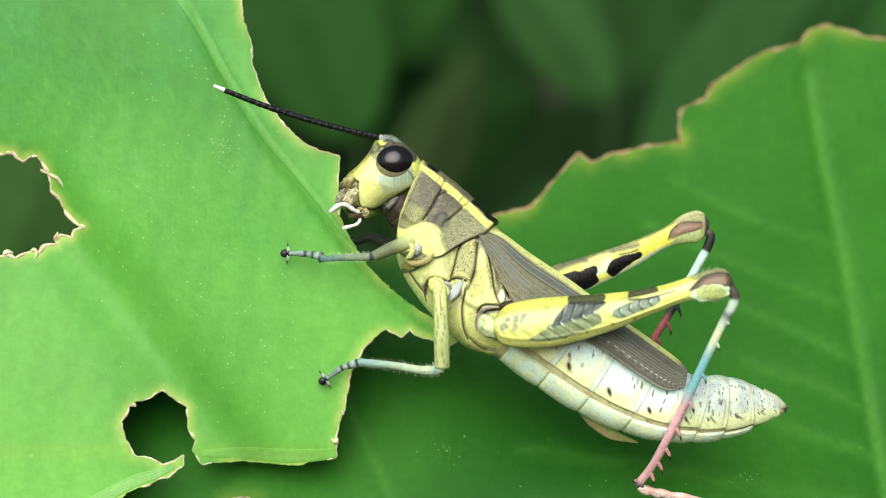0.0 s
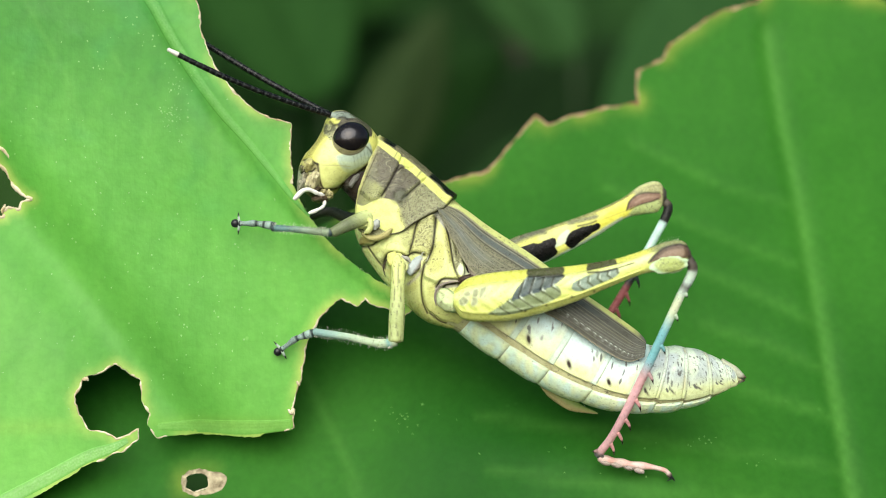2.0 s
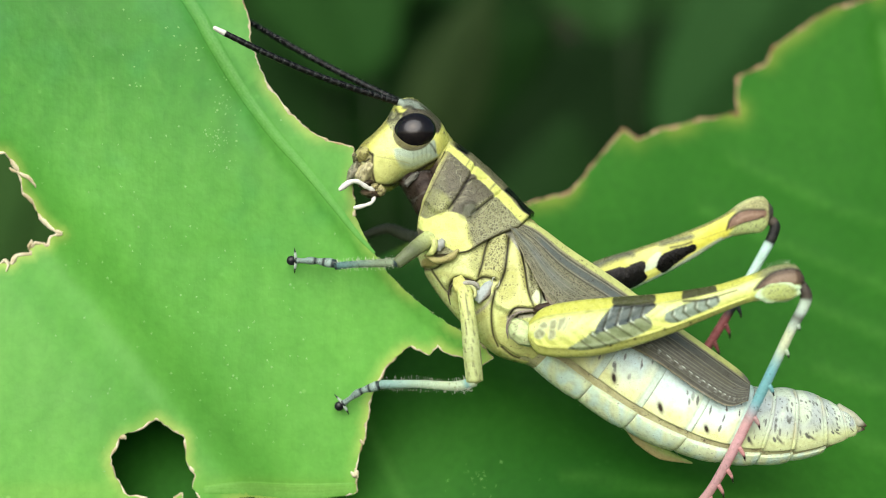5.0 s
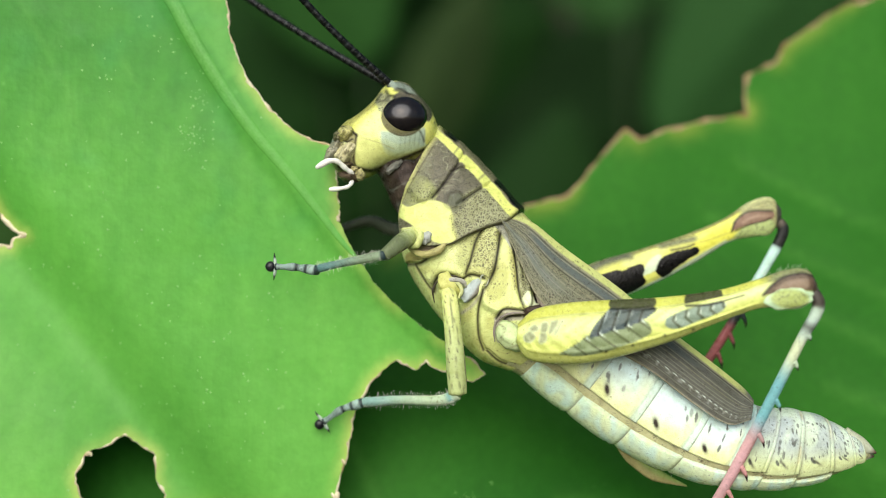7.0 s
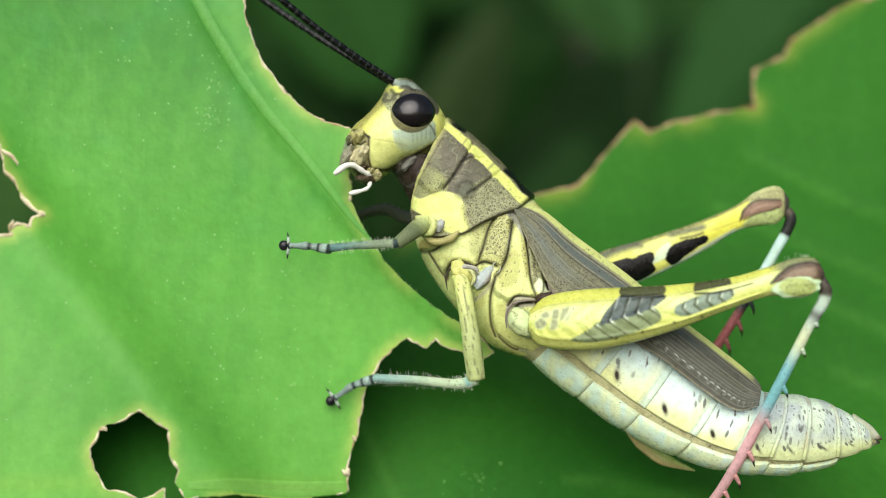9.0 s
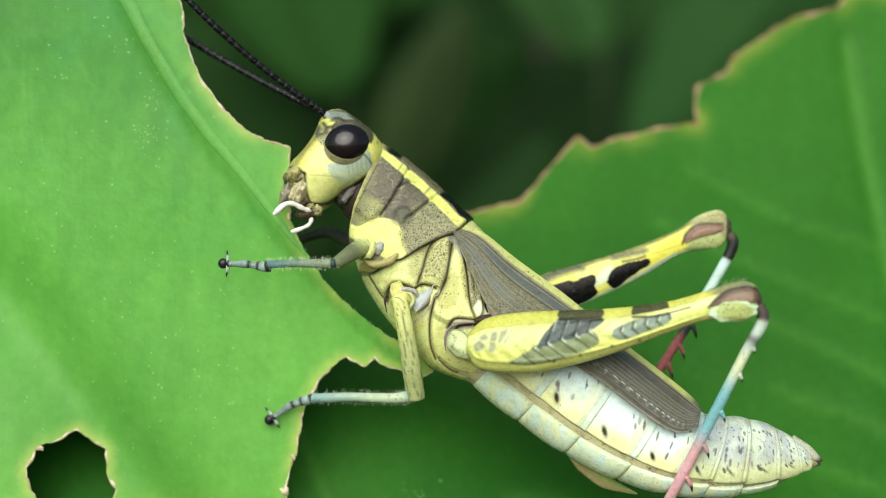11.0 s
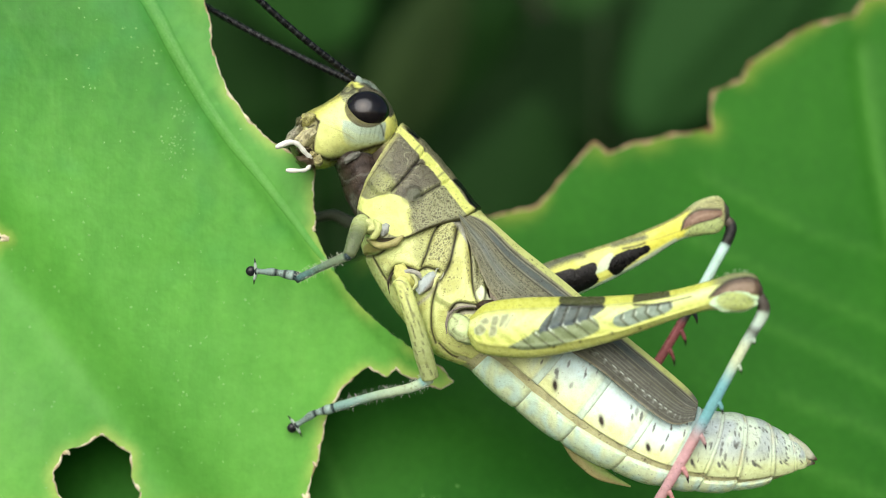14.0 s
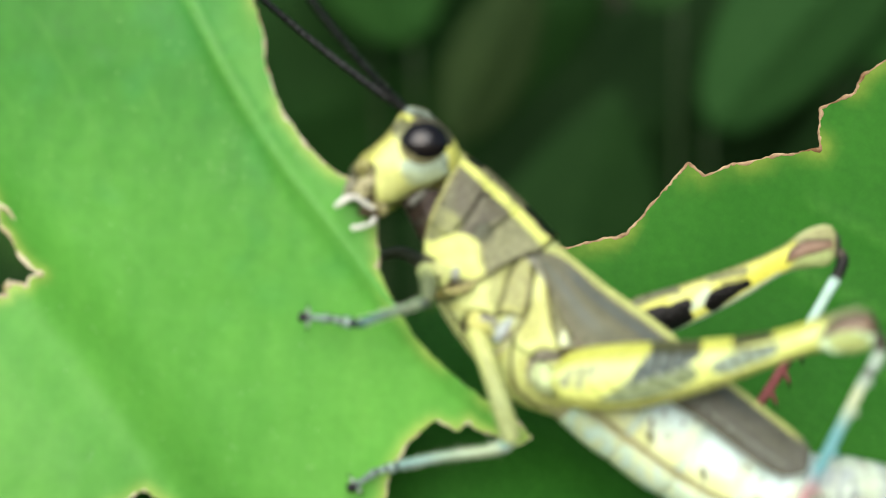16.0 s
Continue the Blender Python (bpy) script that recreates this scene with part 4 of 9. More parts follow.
# abdomen rings: white spotted upper plates and pale green lower ones
core_v = trunk(*np.meshgrid(np.linspace(4.6, 13, 90), np.linspace(0, 360, 80, endpoint=False), indexing="ij"), -0.04).reshape(-1, 3)
mesh_of("abdomen", core_v, grid_faces(90, 80, True), SHELL, grasshopper, mix((0.64, 0.56, 0.32, 0.2), (0.34, 0.27, 0.16, 0.25), folds(core_v, (0.8, 0.8, 0.8), 6.0, 0.05) * 0.8), (16.25, 0, -2.33), "yellow-brown side membrane between rings")
RINGS = [5.05, 5.9, 6.8, 7.8, 8.75, 9.45, 10.2, 11.1, 11.9, 12.5]
for i, (a, b) in enumerate(zip(RINGS[:-1], RINGS[1:])):
    low = (115, 115, 115, 116, 118, 124, 132, 140, 140)[i]

    def ring_zone(p, u, v, i=i, low=low):
        th = np.abs(v - 0.5) * 2 * low
        q = np.stack([u * 3, th / 25], 1)
        mott = wobble(q, 1.3, 50.0 + i)
        z = mix(WHITE, (0.74, 0.86, 0.86, 0.0), ease(mott, -0.1, 0.4) * 0.5)
        z = mix(z, (0.95, 0.90, 0.46, 0.02), np.maximum(ease(th + 10 * mott, 80, 112), ease(u, 0.55, 0.78) * ease(th + 12 * mott, 50, 105) * 0.85) if i < 4 else 0.6 + 0 * th)
        z = mix(z, (0.62, 0.76, 0.78, 0), ease(u, 0.80, 0.88) * 0.6)
        z = mix(z, (0.36, 0.40, 0.38, 0.1), np.exp(-((u - 0.805) / 0.018) ** 2) * 0.3 * ease(mott, -0.3, 0.3))
        z = mix(z, (0.50, 0.44, 0.28, 0.4), ease(u, 0.96, 1.0) * 0.5 + ease(th, low - 4, low) * 0.5)
        rng = random.Random(40 + i)
        for _ in range(11 if i < 4 else 26):
            c, t, r = rng.uniform(0.12, 0.78), rng.uniform(40, 100), rng.uniform(0.014, 0.045) if i < 5 else rng.uniform(0.02, 0.06)
            lean = rng.uniform(0.002, 0.008)
            z = mix(z, (0.13, 0.135, 0.12, 0.1), ease(np.exp(-((((u - c) - (th - t) * lean) / r) ** 2) - ((th - t) / rng.uniform(2.0, 6.5)) ** 2) + 0.25 * mott, 0.3, 0.6) * rng.uniform(0.5, 1.0))
        c = rng.uniform(0.25, 0.4)
        z = mix(z, (0.03, 0.018, 0.01, 0), np.clip(1.5 * np.exp(-(((u - c) - (th - 102) * 0.012) / 0.05) ** 2 - ((th - 102) / 4.2) ** 2), 0, 1))
        if i > 3:
            grey = wobble(np.stack([u * 3, th / 30], 1), 0.8, 90.0 + i)
            pale = mix(mix((0.68, 0.72, 0.60, 0.1), (0.50, 0.52, 0.52, 0.1), ease(grey, -0.25, 0.25)), (0.78, 0.78, 0.42, 0.05), ease(th, 80, 112))
            pale = mix(pale, (0.66, 0.54, 0.30, 0.15), np.exp(-((u - 0.88) / 0.08) ** 2) * 0.5 * ease(grey, -0.1, 0.3))
            pale = mix(pale, (0.20, 0.17, 0.12, 0.2), np.exp(-((u - 0.04) / 0.05) ** 2) * 0.6)
            ink = np.clip((0.55 - z[:, 1]) / 0.4, 0, 1)
            z = mix(pale, (0.10, 0.10, 0.09, 0.2), ink * 0.9)
            z = mix(z, (0.04, 0.03, 0.025, 0), np.exp(-(((u - 0.45) - (th - 104) * 0.02) / 0.05) ** 2 - ((th - 104) / 6) ** 2) * 0.9)
        return z
    swell = lambda u, v: 0.10 * np.sin(np.pi * np.clip(u, 0, 1)) ** 0.6 + 0.10 * u + 0.05 * np.sin(np.pi * np.clip(v, 0, 1)) ** 0.3 - 0.07 * np.exp(-((u - 0.87) / 0.03) ** 2)
    plate("tergite", a, b + 0.06, -low, low, 56, 180, swell, SHELL, ring_zone)
    if i < 7:
        lower = lambda p, u, v: mix(mix((0.92, 0.95, 0.62, 0.0), (0.80, 0.94, 0.82, 0.0), ease(wobble(np.stack([u * 2 + p[:, 0], v * 4], 1), 1.1, 70.0), -0.3, 0.4)), (0.40, 0.38, 0.22, 0.3), ease(u, 0.93, 1) * 0.7 + ease(np.abs(v - 0.5), 0.46, 0.5) * 0.5)
        sink = swell if i else lambda u, v: swell(u, v) - 0.16 * (1 - np.clip(u / 0.6, 0, 1)) ** 2
        plate("sternite", a if i else 4.95, b + 0.05, low + 8, 352 - low, 22, 70, sink, SHELL, lower)
for dz, dy in ((0.35, -0.3), (-0.4, 0.1)):
    v, f, a_, r_ = tube([mm((28.94, -2.9, -10.15)) + (0, dy, dz), mm((30.14, -3, -10.55)) + (0, dy, dz * 0.8), mm((31.14, -3, -10.82)) + (0, dy, dz * 0.35)], [0.75, 0.55, 0.08], 14, 12, 0.8)
    mesh_of("tail_valve", v, f, SHELL, grasshopper, mix((0.60, 0.56, 0.44, 0.3), (0.07, 0.03, 0.02, 0), ease(a_, 0.72, 0.97)), (16.25, 0, -2.33), "pointed valve with a dark tip")
v, f, a_, r_ = tube([(14.11, 0.4, -11.11), (15.53, 0.5, -12.24), (17.17, 0.5, -13.37), (19.42, 0.5, -14.07)], [0.1, 0.55, 0.5, 0.06], 22, 10, 0.25)
mesh_of("belly_flap", v, f, SHELL, grasshopper, mix((0.46, 0.37, 0.16, 0.1), (0.40, 0.50, 0.15, 0), ease(np.cos(r_), -0.3, 0.5)), (16.25, 0, -2.33), "thin tan and green flap under the belly")

# fore wing: leathery, folded along the flank
W_UP = [(5.51, -0.9, 3.75), (7.47, -0.7, 3.48), (10.02, -0.8, 1.72), (13.68, -1.2, -0.69), (16.8, -1.9, -3.08), (19.87, -2.7, -5.24), (22.05, -3.2, -6.85), (22.74, -3.6, -7.64)]
W_LOW = [(5.55, -2, 3.17), (6.88, -2.7, 0.5), (8.55, -3, -2.14), (12.06, -3.3, -4.31), (15.61, -3.8, -6.05), (18.69, -4.3, -8.13), (20.87, -4.6, -9.27), (22.42, -4.5, -8.92)]
n, k = 170, 130
up, low = curve(W_UP, n), curve(W_LOW, n)
f = np.linspace(0, 1, k)
wing_v = up[:, None] * (1 - f)[None, :, None] + low[:, None] * f[None, :, None]
wing_v[:, :, 1] -= 0.75 * np.sin(np.pi * f)[None] * np.sin(np.pi * np.linspace(0.05, 0.95, n))[:, None] + 0.25
wing_v[:, :, 1] -= 0.018 * np.sin(f * 47 + 3 * np.sin(np.linspace(0, 5, n))[:, None]) * (f > 0.2)[None]
ff, uu = np.broadcast_to(f, (n, k)).ravel(), np.repeat(np.linspace(0, 1, n), k)
wing_z = mix((0.26, 0.235, 0.16, 0.62), (0.125, 0.115, 0.098, 0.3), ease(uu, 0.30, 0.62))
wing_z = mix(wing_z, (0.11, 0.125, 0.135, 0.2), np.exp(-((ff - 0.27) / 0.07) ** 4) * 0.85 * ease(uu, 0.12, 0.2) * ease(-uu, -0.75, -0.55))
wing_z = mix(wing_z, (0.025, 0.022, 0.02, 0.1), (np.exp(-((ff - 0.175) / 0.014) ** 2) + np.exp(-((ff - 0.37) / 0.012) ** 2)) * 0.8)
wing_z = mix(wing_z, (0.17, 0.18, 0.18, 0.1), np.exp(-((ff - 0.62) / 0.12) ** 2) * ease(-uu, -0.4, -0.25) * 0.7)
wing_z = mix(wing_z, (0.62, 0.60, 0.22, 0.2), ease(ff, 0.15, 0.10) * ease(uu, 0.93, 0.8))
wing_z = mix(wing_z, (0.36, 0.30, 0.20, 0.1), (np.exp(-((ff - 0.14) / 0.02) ** 2) + np.exp(-((ff - 0.45) / 0.012) ** 2) * 0.6 + np.exp(-((ff - 0.98) / 0.02) ** 2)) * 0.7)
wing_z = mix(wing_z, (0.42, 0.40, 0.38, 0.0), ((np.sin(uu * 190 + 4 * ff) > 0.7) & (np.abs(np.sin(ff * 14)) > 0.86)) * ease(uu, 0.45, 0.6) * ease(ff, 0.55, 0.7) * 0.4)
for at, w, much in ((0.21, 0.010, 0.5), (0.36, 0.012, 0.5), (0.52, 0.009, 0.45), (0.60, 0.008, 0.4), (0.69, 0.008, 0.45), (0.78, 0.008, 0.4), (0.88, 0.008, 0.4)):
    wing_z = mix(wing_z, (0.38, 0.34, 0.27, 0.0), np.exp(-((ff - at - 0.02 * np.sin(uu * 5 + at * 9)) / w) ** 2) * much)
wing_z = mix(wing_z, (0.75, 0.75, 0.70, 0.0), np.exp(-((ff - 0.74) / 0.010) ** 2) * (np.sin(uu * 260) > 0.1) * ease(uu, 0.52, 0.6) * ease(-uu, -0.9, -0.85) * 0.85)
wv = wing_v.reshape(-1, 3)
wb = wv + (0, 0.12, 0)
edge = [*range(k), *range(2 * k - 1, n * k, k), *range(n * k - 2, (n - 1) * k - 1, -1), *range((n - 2) * k, 0, -k)]
side = [(a, b, b + n * k, a + n * k) for a, b in zip(edge, edge[1:] + edge[:1])]
mesh_of("forewing", np.vstack([wv, wb]), grid_faces(n, k) + grid_faces(n, k, base=n * k) + side, WING, grasshopper, np.vstack([wing_z, wing_z]), (16.25, 0, -2.33), "folded grey-brown leathery wing with a yellow edge")

# head
FACE = mm([(-3.67, 1, 11.21), (-4.19, 1, 10.51), (-4.48, 1, 9.28), (-5.04, 1, 8.06), (-5.7, 1, 7.02), (-5.94, 1, 6.08), (-5.94, 1, 5.09), (-5.56, 1, 4.29), (-4.71, 1, 3.72)])
NAPE = mm([(-2.54, 1, 11.31), (-0.57, 1, 10.32), (0.66, 1, 8.9), (0.52, 1, 7.4), (-0.38, 1, 6.31), (-1.37, 1, 5.65), (-2.17, 1, 4.85), (-2.78, 1, 4.19), (-3.67, 1, 3.67)])
CHEEK = [0.7, 2.2, 2.85, 3.0, 2.9, 2.6, 2.2, 1.7, 0.8]
n, k = 170, 220
fc, nc = curve(FACE, n), curve(NAPE, n)
cw = np.interp(np.linspace(0, 8, n), np.arange(9), CHEEK)
an = np.linspace(0, 2 * np.pi, k, endpoint=False)
cx, sx = np.sign(np.cos(an)) * np.abs(np.cos(an)) ** 0.85, np.sign(np.sin(an)) * np.abs(np.sin(an)) ** 0.9
hv = ((fc + nc) / 2)[:, None] + ((nc - fc) / 2)[:, None] * cx[None, :, None]
hv = hv + np.stack([np.zeros((n, k)), -cw[:, None] * sx[None], np.zeros((n, k))], -1)
hv = np.vstack([hv.reshape(-1, 3), [(fc[0] + nc[0]) / 2 + (0, 0, 0.15), (fc[-1] + nc[-1]) / 2 - (0, 0, 0.2)]])
hf = grid_faces(n, k, True)
for j in range(k):
    hf += [(n * k, j, (j + 1) % k), (n * k + 1, (n - 1) * k + (j + 1) % k, (n - 1) * k + j)]
hv = hv + 0.04 * np.array([noise.noise_vector(Vector(tuple(c * 1.4))) for c in hv])
near_eye = np.linalg.norm((hv - mm((-2.02, -1.2, 8.70)))[:, [0, 2]] @ np.array([[0.906, -0.423], [0.423, 0.906]]) / (1.44, 1.32), axis=1)


def face(corners, soft):
    return patch_of(hv, corners, soft)


def crease(points, width):
    return seam(hv, points, width)


hz = mix((0.78, 0.72, 0.19, 0.06), (0.90, 0.85, 0.32, 0.0), face([(-3.87, 0, 8.58), (-2.72, 0, 7.43), (-1.11, 0, 7.19), (-0.88, 0, 6.50), (-1.80, 0, 5.58), (-2.72, 0, 4.75), (-3.74, 0, 4.52), (-4.24, 0, 5.35), (-4.34, 0, 6.50)], 0.5))
hz = mix(hz, (0.50, 0.43, 0.13, 0.45), crease([(-3.97, 0, 9.50), (-4.47, 0, 8.58), (-5.03, 0, 7.52), (-5.49, 0, 6.64)], 0.42) * 0.9)
hz = mix(hz, (0.82, 0.74, 0.22, 0.1), crease([(-3.87, 0, 8.81), (-4.34, 0, 7.98), (-4.80, 0, 7.06)], 0.16) * 0.7)
hz = mix(hz, (0.42, 0.50, 0.45, 0.05), face([(-2.86, 0, 7.10), (-2.26, 0, 7.29), (-1.48, 0, 7.52), (-0.74, 0, 8.07), (-0.28, 0, 8.62), (0.09, 0, 8.26), (0.00, 0, 7.66), (-0.74, 0, 6.96), (-1.57, 0, 6.41), (-2.40, 0, 6.50)], 0.3) * 0.85)
hz = mix(hz, (0.66, 0.70, 0.42, 0.0), face([(-2.49, 0, 6.69), (-1.48, 0, 6.78), (-0.55, 0, 7.43), (-0.28, 0, 7.24), (-1.29, 0, 6.32), (-2.12, 0, 6.13)], 0.25) * 0.6)
ticks = np.maximum(np.sin(hv[:, 0] * 19 + hv[:, 2] * 6), 0) ** 3
hz = mix(hz, (0.06, 0.07, 0.06, 0.0), 0.5 * ticks * face([(-1.66, 0, 7.24), (-0.74, 0, 7.98), (-0.09, 0, 8.49), (0.05, 0, 7.79), (-0.74, 0, 7.24), (-1.48, 0, 6.87)], 0.15) * 0.8)
hz = mix(hz, (0.84, 0.76, 0.20, 0.04), face([(-0.69, 0, 10.19), (-0.14, 0, 9.50), (0.23, 0, 8.44), (0.14, 0, 7.79), (-0.18, 0, 8.49), (-0.65, 0, 9.18)], 0.12))
hz = mix(hz, (0.05, 0.045, 0.03, 0.0), crease([(-1.01, 0, 8.39), (-0.51, 0, 8.26), (-0.05, 0, 7.84)], 0.07) * 0.85)
hz = mix(hz, (0.13, 0.11, 0.075, 0.95), face([(-3.23, 0, 9.27), (-3.04, 0, 10.01), (-2.63, 0, 10.56), (-1.80, 0, 10.93), (-0.92, 0, 10.65), (-0.37, 0, 9.92), (-0.37, 0, 9.27), (-0.83, 0, 9.45), (-1.66, 0, 9.73), (-2.49, 0, 9.45)], 0.15))
hz = mix(hz, (0.27, 0.29, 0.24, 0.1), face([(-3.92, 0, 10.56), (-3.51, 0, 11.11), (-2.58, 0, 11.16), (-1.57, 0, 10.84), (-2.49, 0, 10.56), (-3.14, 0, 10.38)], 0.12))
hz = mix(hz, (0.45, 0.42, 0.25, 0.45), face([(-4.20, 0, 9.82), (-3.41, 0, 9.64), (-3.09, 0, 9.27), (-3.46, 0, 8.53), (-3.87, 0, 8.81), (-4.20, 0, 9.18)], 0.2) * 0.9)
hz = mix(hz, (0.025, 0.022, 0.02, 0.0), np.maximum(crease([(-3.14, 0, 10.47), (-2.77, 0, 10.56), (-2.40, 0, 10.38)], 0.11), crease([(-3.87, 0, 10.05), (-3.51, 0, 9.78), (-3.09, 0, 9.87)], 0.14)) * 0.92)
spots = np.array([noise.noise(Vector(tuple(c * 1.9))) for c in hv])
hz = mix(hz, (0.10, 0.09, 0.06, 0.3), face([(-4.5, 0, 8.9), (-4.3, 0, 10.4), (-3.0, 0, 11.5), (-1.2, 0, 11.3), (0.1, 0, 9.8), (-0.6, 0, 9.3), (-3.2, 0, 9.4)], 0.3) * ease(spots, -0.12, 0.22) * 0.85)
hz = mix(hz, (0.09, 0.07, 0.03, 0.1), (1 - ease(near_eye, 1.0, 1.06)) * 0.92)
hz = mix(hz, (0.52, 0.44, 0.23, 0.45), face([(-5.53, 0, 6.64), (-4.70, 0, 6.46), (-4.34, 0, 6.13), (-4.15, 0, 5.35), (-3.83, 0, 4.43), (-4.34, 0, 4.06), (-5.35, 0, 4.10), (-6.00, 0, 4.66), (-6.00, 0, 5.67), (-5.76, 0, 6.27)], 0.12) * 0.95)
hz = mix(hz, (0.42, 0.42, 0.36, 0.3), face([(-6.04, 0, 5.67), (-5.53, 0, 5.49), (-5.35, 0, 4.43), (-5.90, 0, 4.43)], 0.15) * 0.9)
hz = mix(hz, (0.80, 0.76, 0.44, 0.05), crease([(-4.98, 0, 5.67), (-4.61, 0, 5.03), (-4.43, 0, 4.38)], 0.14))
hz = mix(hz, (0.20, 0.12, 0.075, 0.4), face([(-5.53, 0, 4.75), (-4.80, 0, 4.43), (-4.06, 0, 4.43), (-3.97, 0, 3.92), (-5.35, 0, 3.92)], 0.2) * 0.9)
# dark face creases; the last line paints shade along the cheek's rear edge
for line, w in (([(-5.63, 0, 6.64), (-4.98, 0, 6.50), (-4.38, 0, 6.27)], 0.075), ([(-4.43, 0, 6.36), (-4.24, 0, 5.58), (-3.97, 0, 4.80), (-3.64, 0, 4.38)], 0.055), ([(-5.49, 0, 5.95), (-4.89, 0, 5.67), (-4.57, 0, 5.95)], 0.06), ([(-3.64, 0, 4.34), (-2.63, 0, 4.61), (-1.71, 0, 5.44), (-0.78, 0, 6.36), (0.18, 0, 7.38)], 0.10)):
    hz = mix(hz, (0.012, 0.008, 0.005, 0), crease(line, w * 1.4) * 0.97)
hz = mix(hz, (0.46, 0.40, 0.14, 0.1), crease([(-4.01, 0, 6.27), (-2.72, 0, 6.41), (-1.71, 0, 6.46)], 0.04) * 0.5)
head = mesh_of("head", hv, hf, SHELL, grasshopper, hz, (-0.754, 1, 5.607), "yellow face with grey cheek band and brown muzzle")
v, f, a_, r_ = tube([(-2.36, 1.1, 6.65), (-1.51, 1.1, 6.08), (-0.47, 1.3, 5.34), (0.76, 1.5, 4.5), (1.8, 1.5, 3.74)], [1.35, 1.4, 1.5, 1.7, 1.6], 60, 40, 1.2)
v = v + 0.07 * np.array([noise.noise_vector(Vector(tuple(c * 1.1))) for c in v])
mesh_of("neck", v, f, SHELL, head, mix(mix((0.035, 0.022, 0.018, 0.2), (0.085, 0.055, 0.046, 0.2), np.sin(a_ * 34 + 2 * np.sin(r_ * 3)) * 0.5 + 0.5), (0.26, 0.24, 0.22, 0.2), folds(v, (0.6, 0.6, 0.6), 5.0, 0.06) * 0.6), (-0.754, 1, 5.607), "dark brown folded neck skin")
v, f = ball((-1.25, -0.7, 5.43), (0.7, 0.25, 0.25), 62, lumps=0.4)
mesh_of("neck_plate", v, f, SHELL, head, (0.20, 0.18, 0.165, 0.3), (-0.754, 1, 5.607), "small pale neck plate")
v, f, a_, r_ = tube([(-0.9, 1.1, 8.6), (0.7, 1.3, 7.35), (2.1, 1.5, 6.2)], [1.5, 1.5, 1.4], 24, 32, 1.25)
mesh_of("nape", v, f, SHELL, head, mix((0.62, 0.56, 0.17, 0.2), (0.14, 0.10, 0.075, 0.2), ease(-np.cos(r_), -0.3, 0.4)), (-0.754, 1, 5.607), "yellow nape tucked under the shield")
v, f = ball((-1.97, -1.05, 8.77), (1.63, 1.27, 1.47), 25, 40, 60)
mesh_of("eye", v, f, EYE, head, None, (-0.754, 1, 5.607), "large glossy black compound eye")
v, f = ball((-2.21, 3.2, 9.17), (1.45, 0.95, 1.2), 32, 20, 30)
mesh_of("eye", v, f, EYE, head, None, (-0.754, 1, 5.607), "large glossy black compound eye")
# mouth parts
for name, spot, size, turn, zone, label in (
        ("clypeus", (-5.2, -0.55, 6.13), (0.72, 1.35, 0.55), 62, (0.66, 0.56, 0.24, 0.4), "knobbly yellow-brown lip plate"),
        ("clypeus_knob", (-5.57, -0.75, 5.8), (0.35, 0.8, 0.4), 40, (0.22, 0.19, 0.11, 0.6), ""),
        ("labrum", (-5.45, -0.35, 4.84), (0.95, 1.2, 0.42), 76, (0.44, 0.38, 0.29, 0.4), "brownish upper lip"),
        ("mandible", (-4.63, -0.95, 4.95), (1.0, 0.85, 0.55), 66, (0.70, 0.58, 0.36, 0.25), "yellow-brown jaw"),
        ("jaw_tip", (-4.36, -0.7, 4.13), (0.6, 0.8, 0.3), 30, (0.09, 0.06, 0.04, 0.4), "dark brown jaw edge"),
        ("labium", (-3.82, -0.4, 3.58), (0.75, 1.1, 0.36), 10, (0.14, 0.09, 0.06, 0.5), "dark brown lower lip"),
        ("palp_base", (-3.15, -0.95, 3.98), (0.42, 0.5, 0.36), -40, (0.58, 0.48, 0.24, 0.6), ""),
        ("palp_base", (-3.61, -1.1, 4.12), (0.3, 0.4, 0.26), 20, (0.50, 0.40, 0.20, 0.6), "")):
    v, f = ball(spot, size, turn, 22, 30, 0.26)
    mesh_of(name, v, f, SHELL, head, mix(zone, (0.05, 0.03, 0.02, 0.2), folds(v, (1.5, 1.5, 1.5), 7.0, 0.07) * 0.6), (-0.754, 1, 5.607), label)
v, f, a_, r_ = tube([(-3.6, -1.2, 3.83), (-4.14, -1.6, 3.91), (-4.87, -1.9, 4.09), (-5.41, -2, 3.85), (-5.96, -2, 3.12)], [0.16, 0.2, 0.15, 0.2, 0.16, 0.2, 0.17, 0.2, 0.22, 0.22, 0.14], 40, 10)
mesh_of("maxillary_palp", v, f, IVORY, head, None, (-0.754, 1, 5.607), "ivory white feeler by the mouth")
v, f, a_, r_ = tube([(-3.43, -1, 3.38), (-3.51, -1.3, 2.91), (-3.96, -1.5, 2.53), (-4.61, -1.5, 2.17)], [0.13, 0.17, 0.12, 0.16, 0.12, 0.16, 0.18, 0.12], 30, 10)
mesh_of("labial_palp", v, f, IVORY, head, None, (-0.754, 1, 5.607), "ivory white feeler by the mouth")
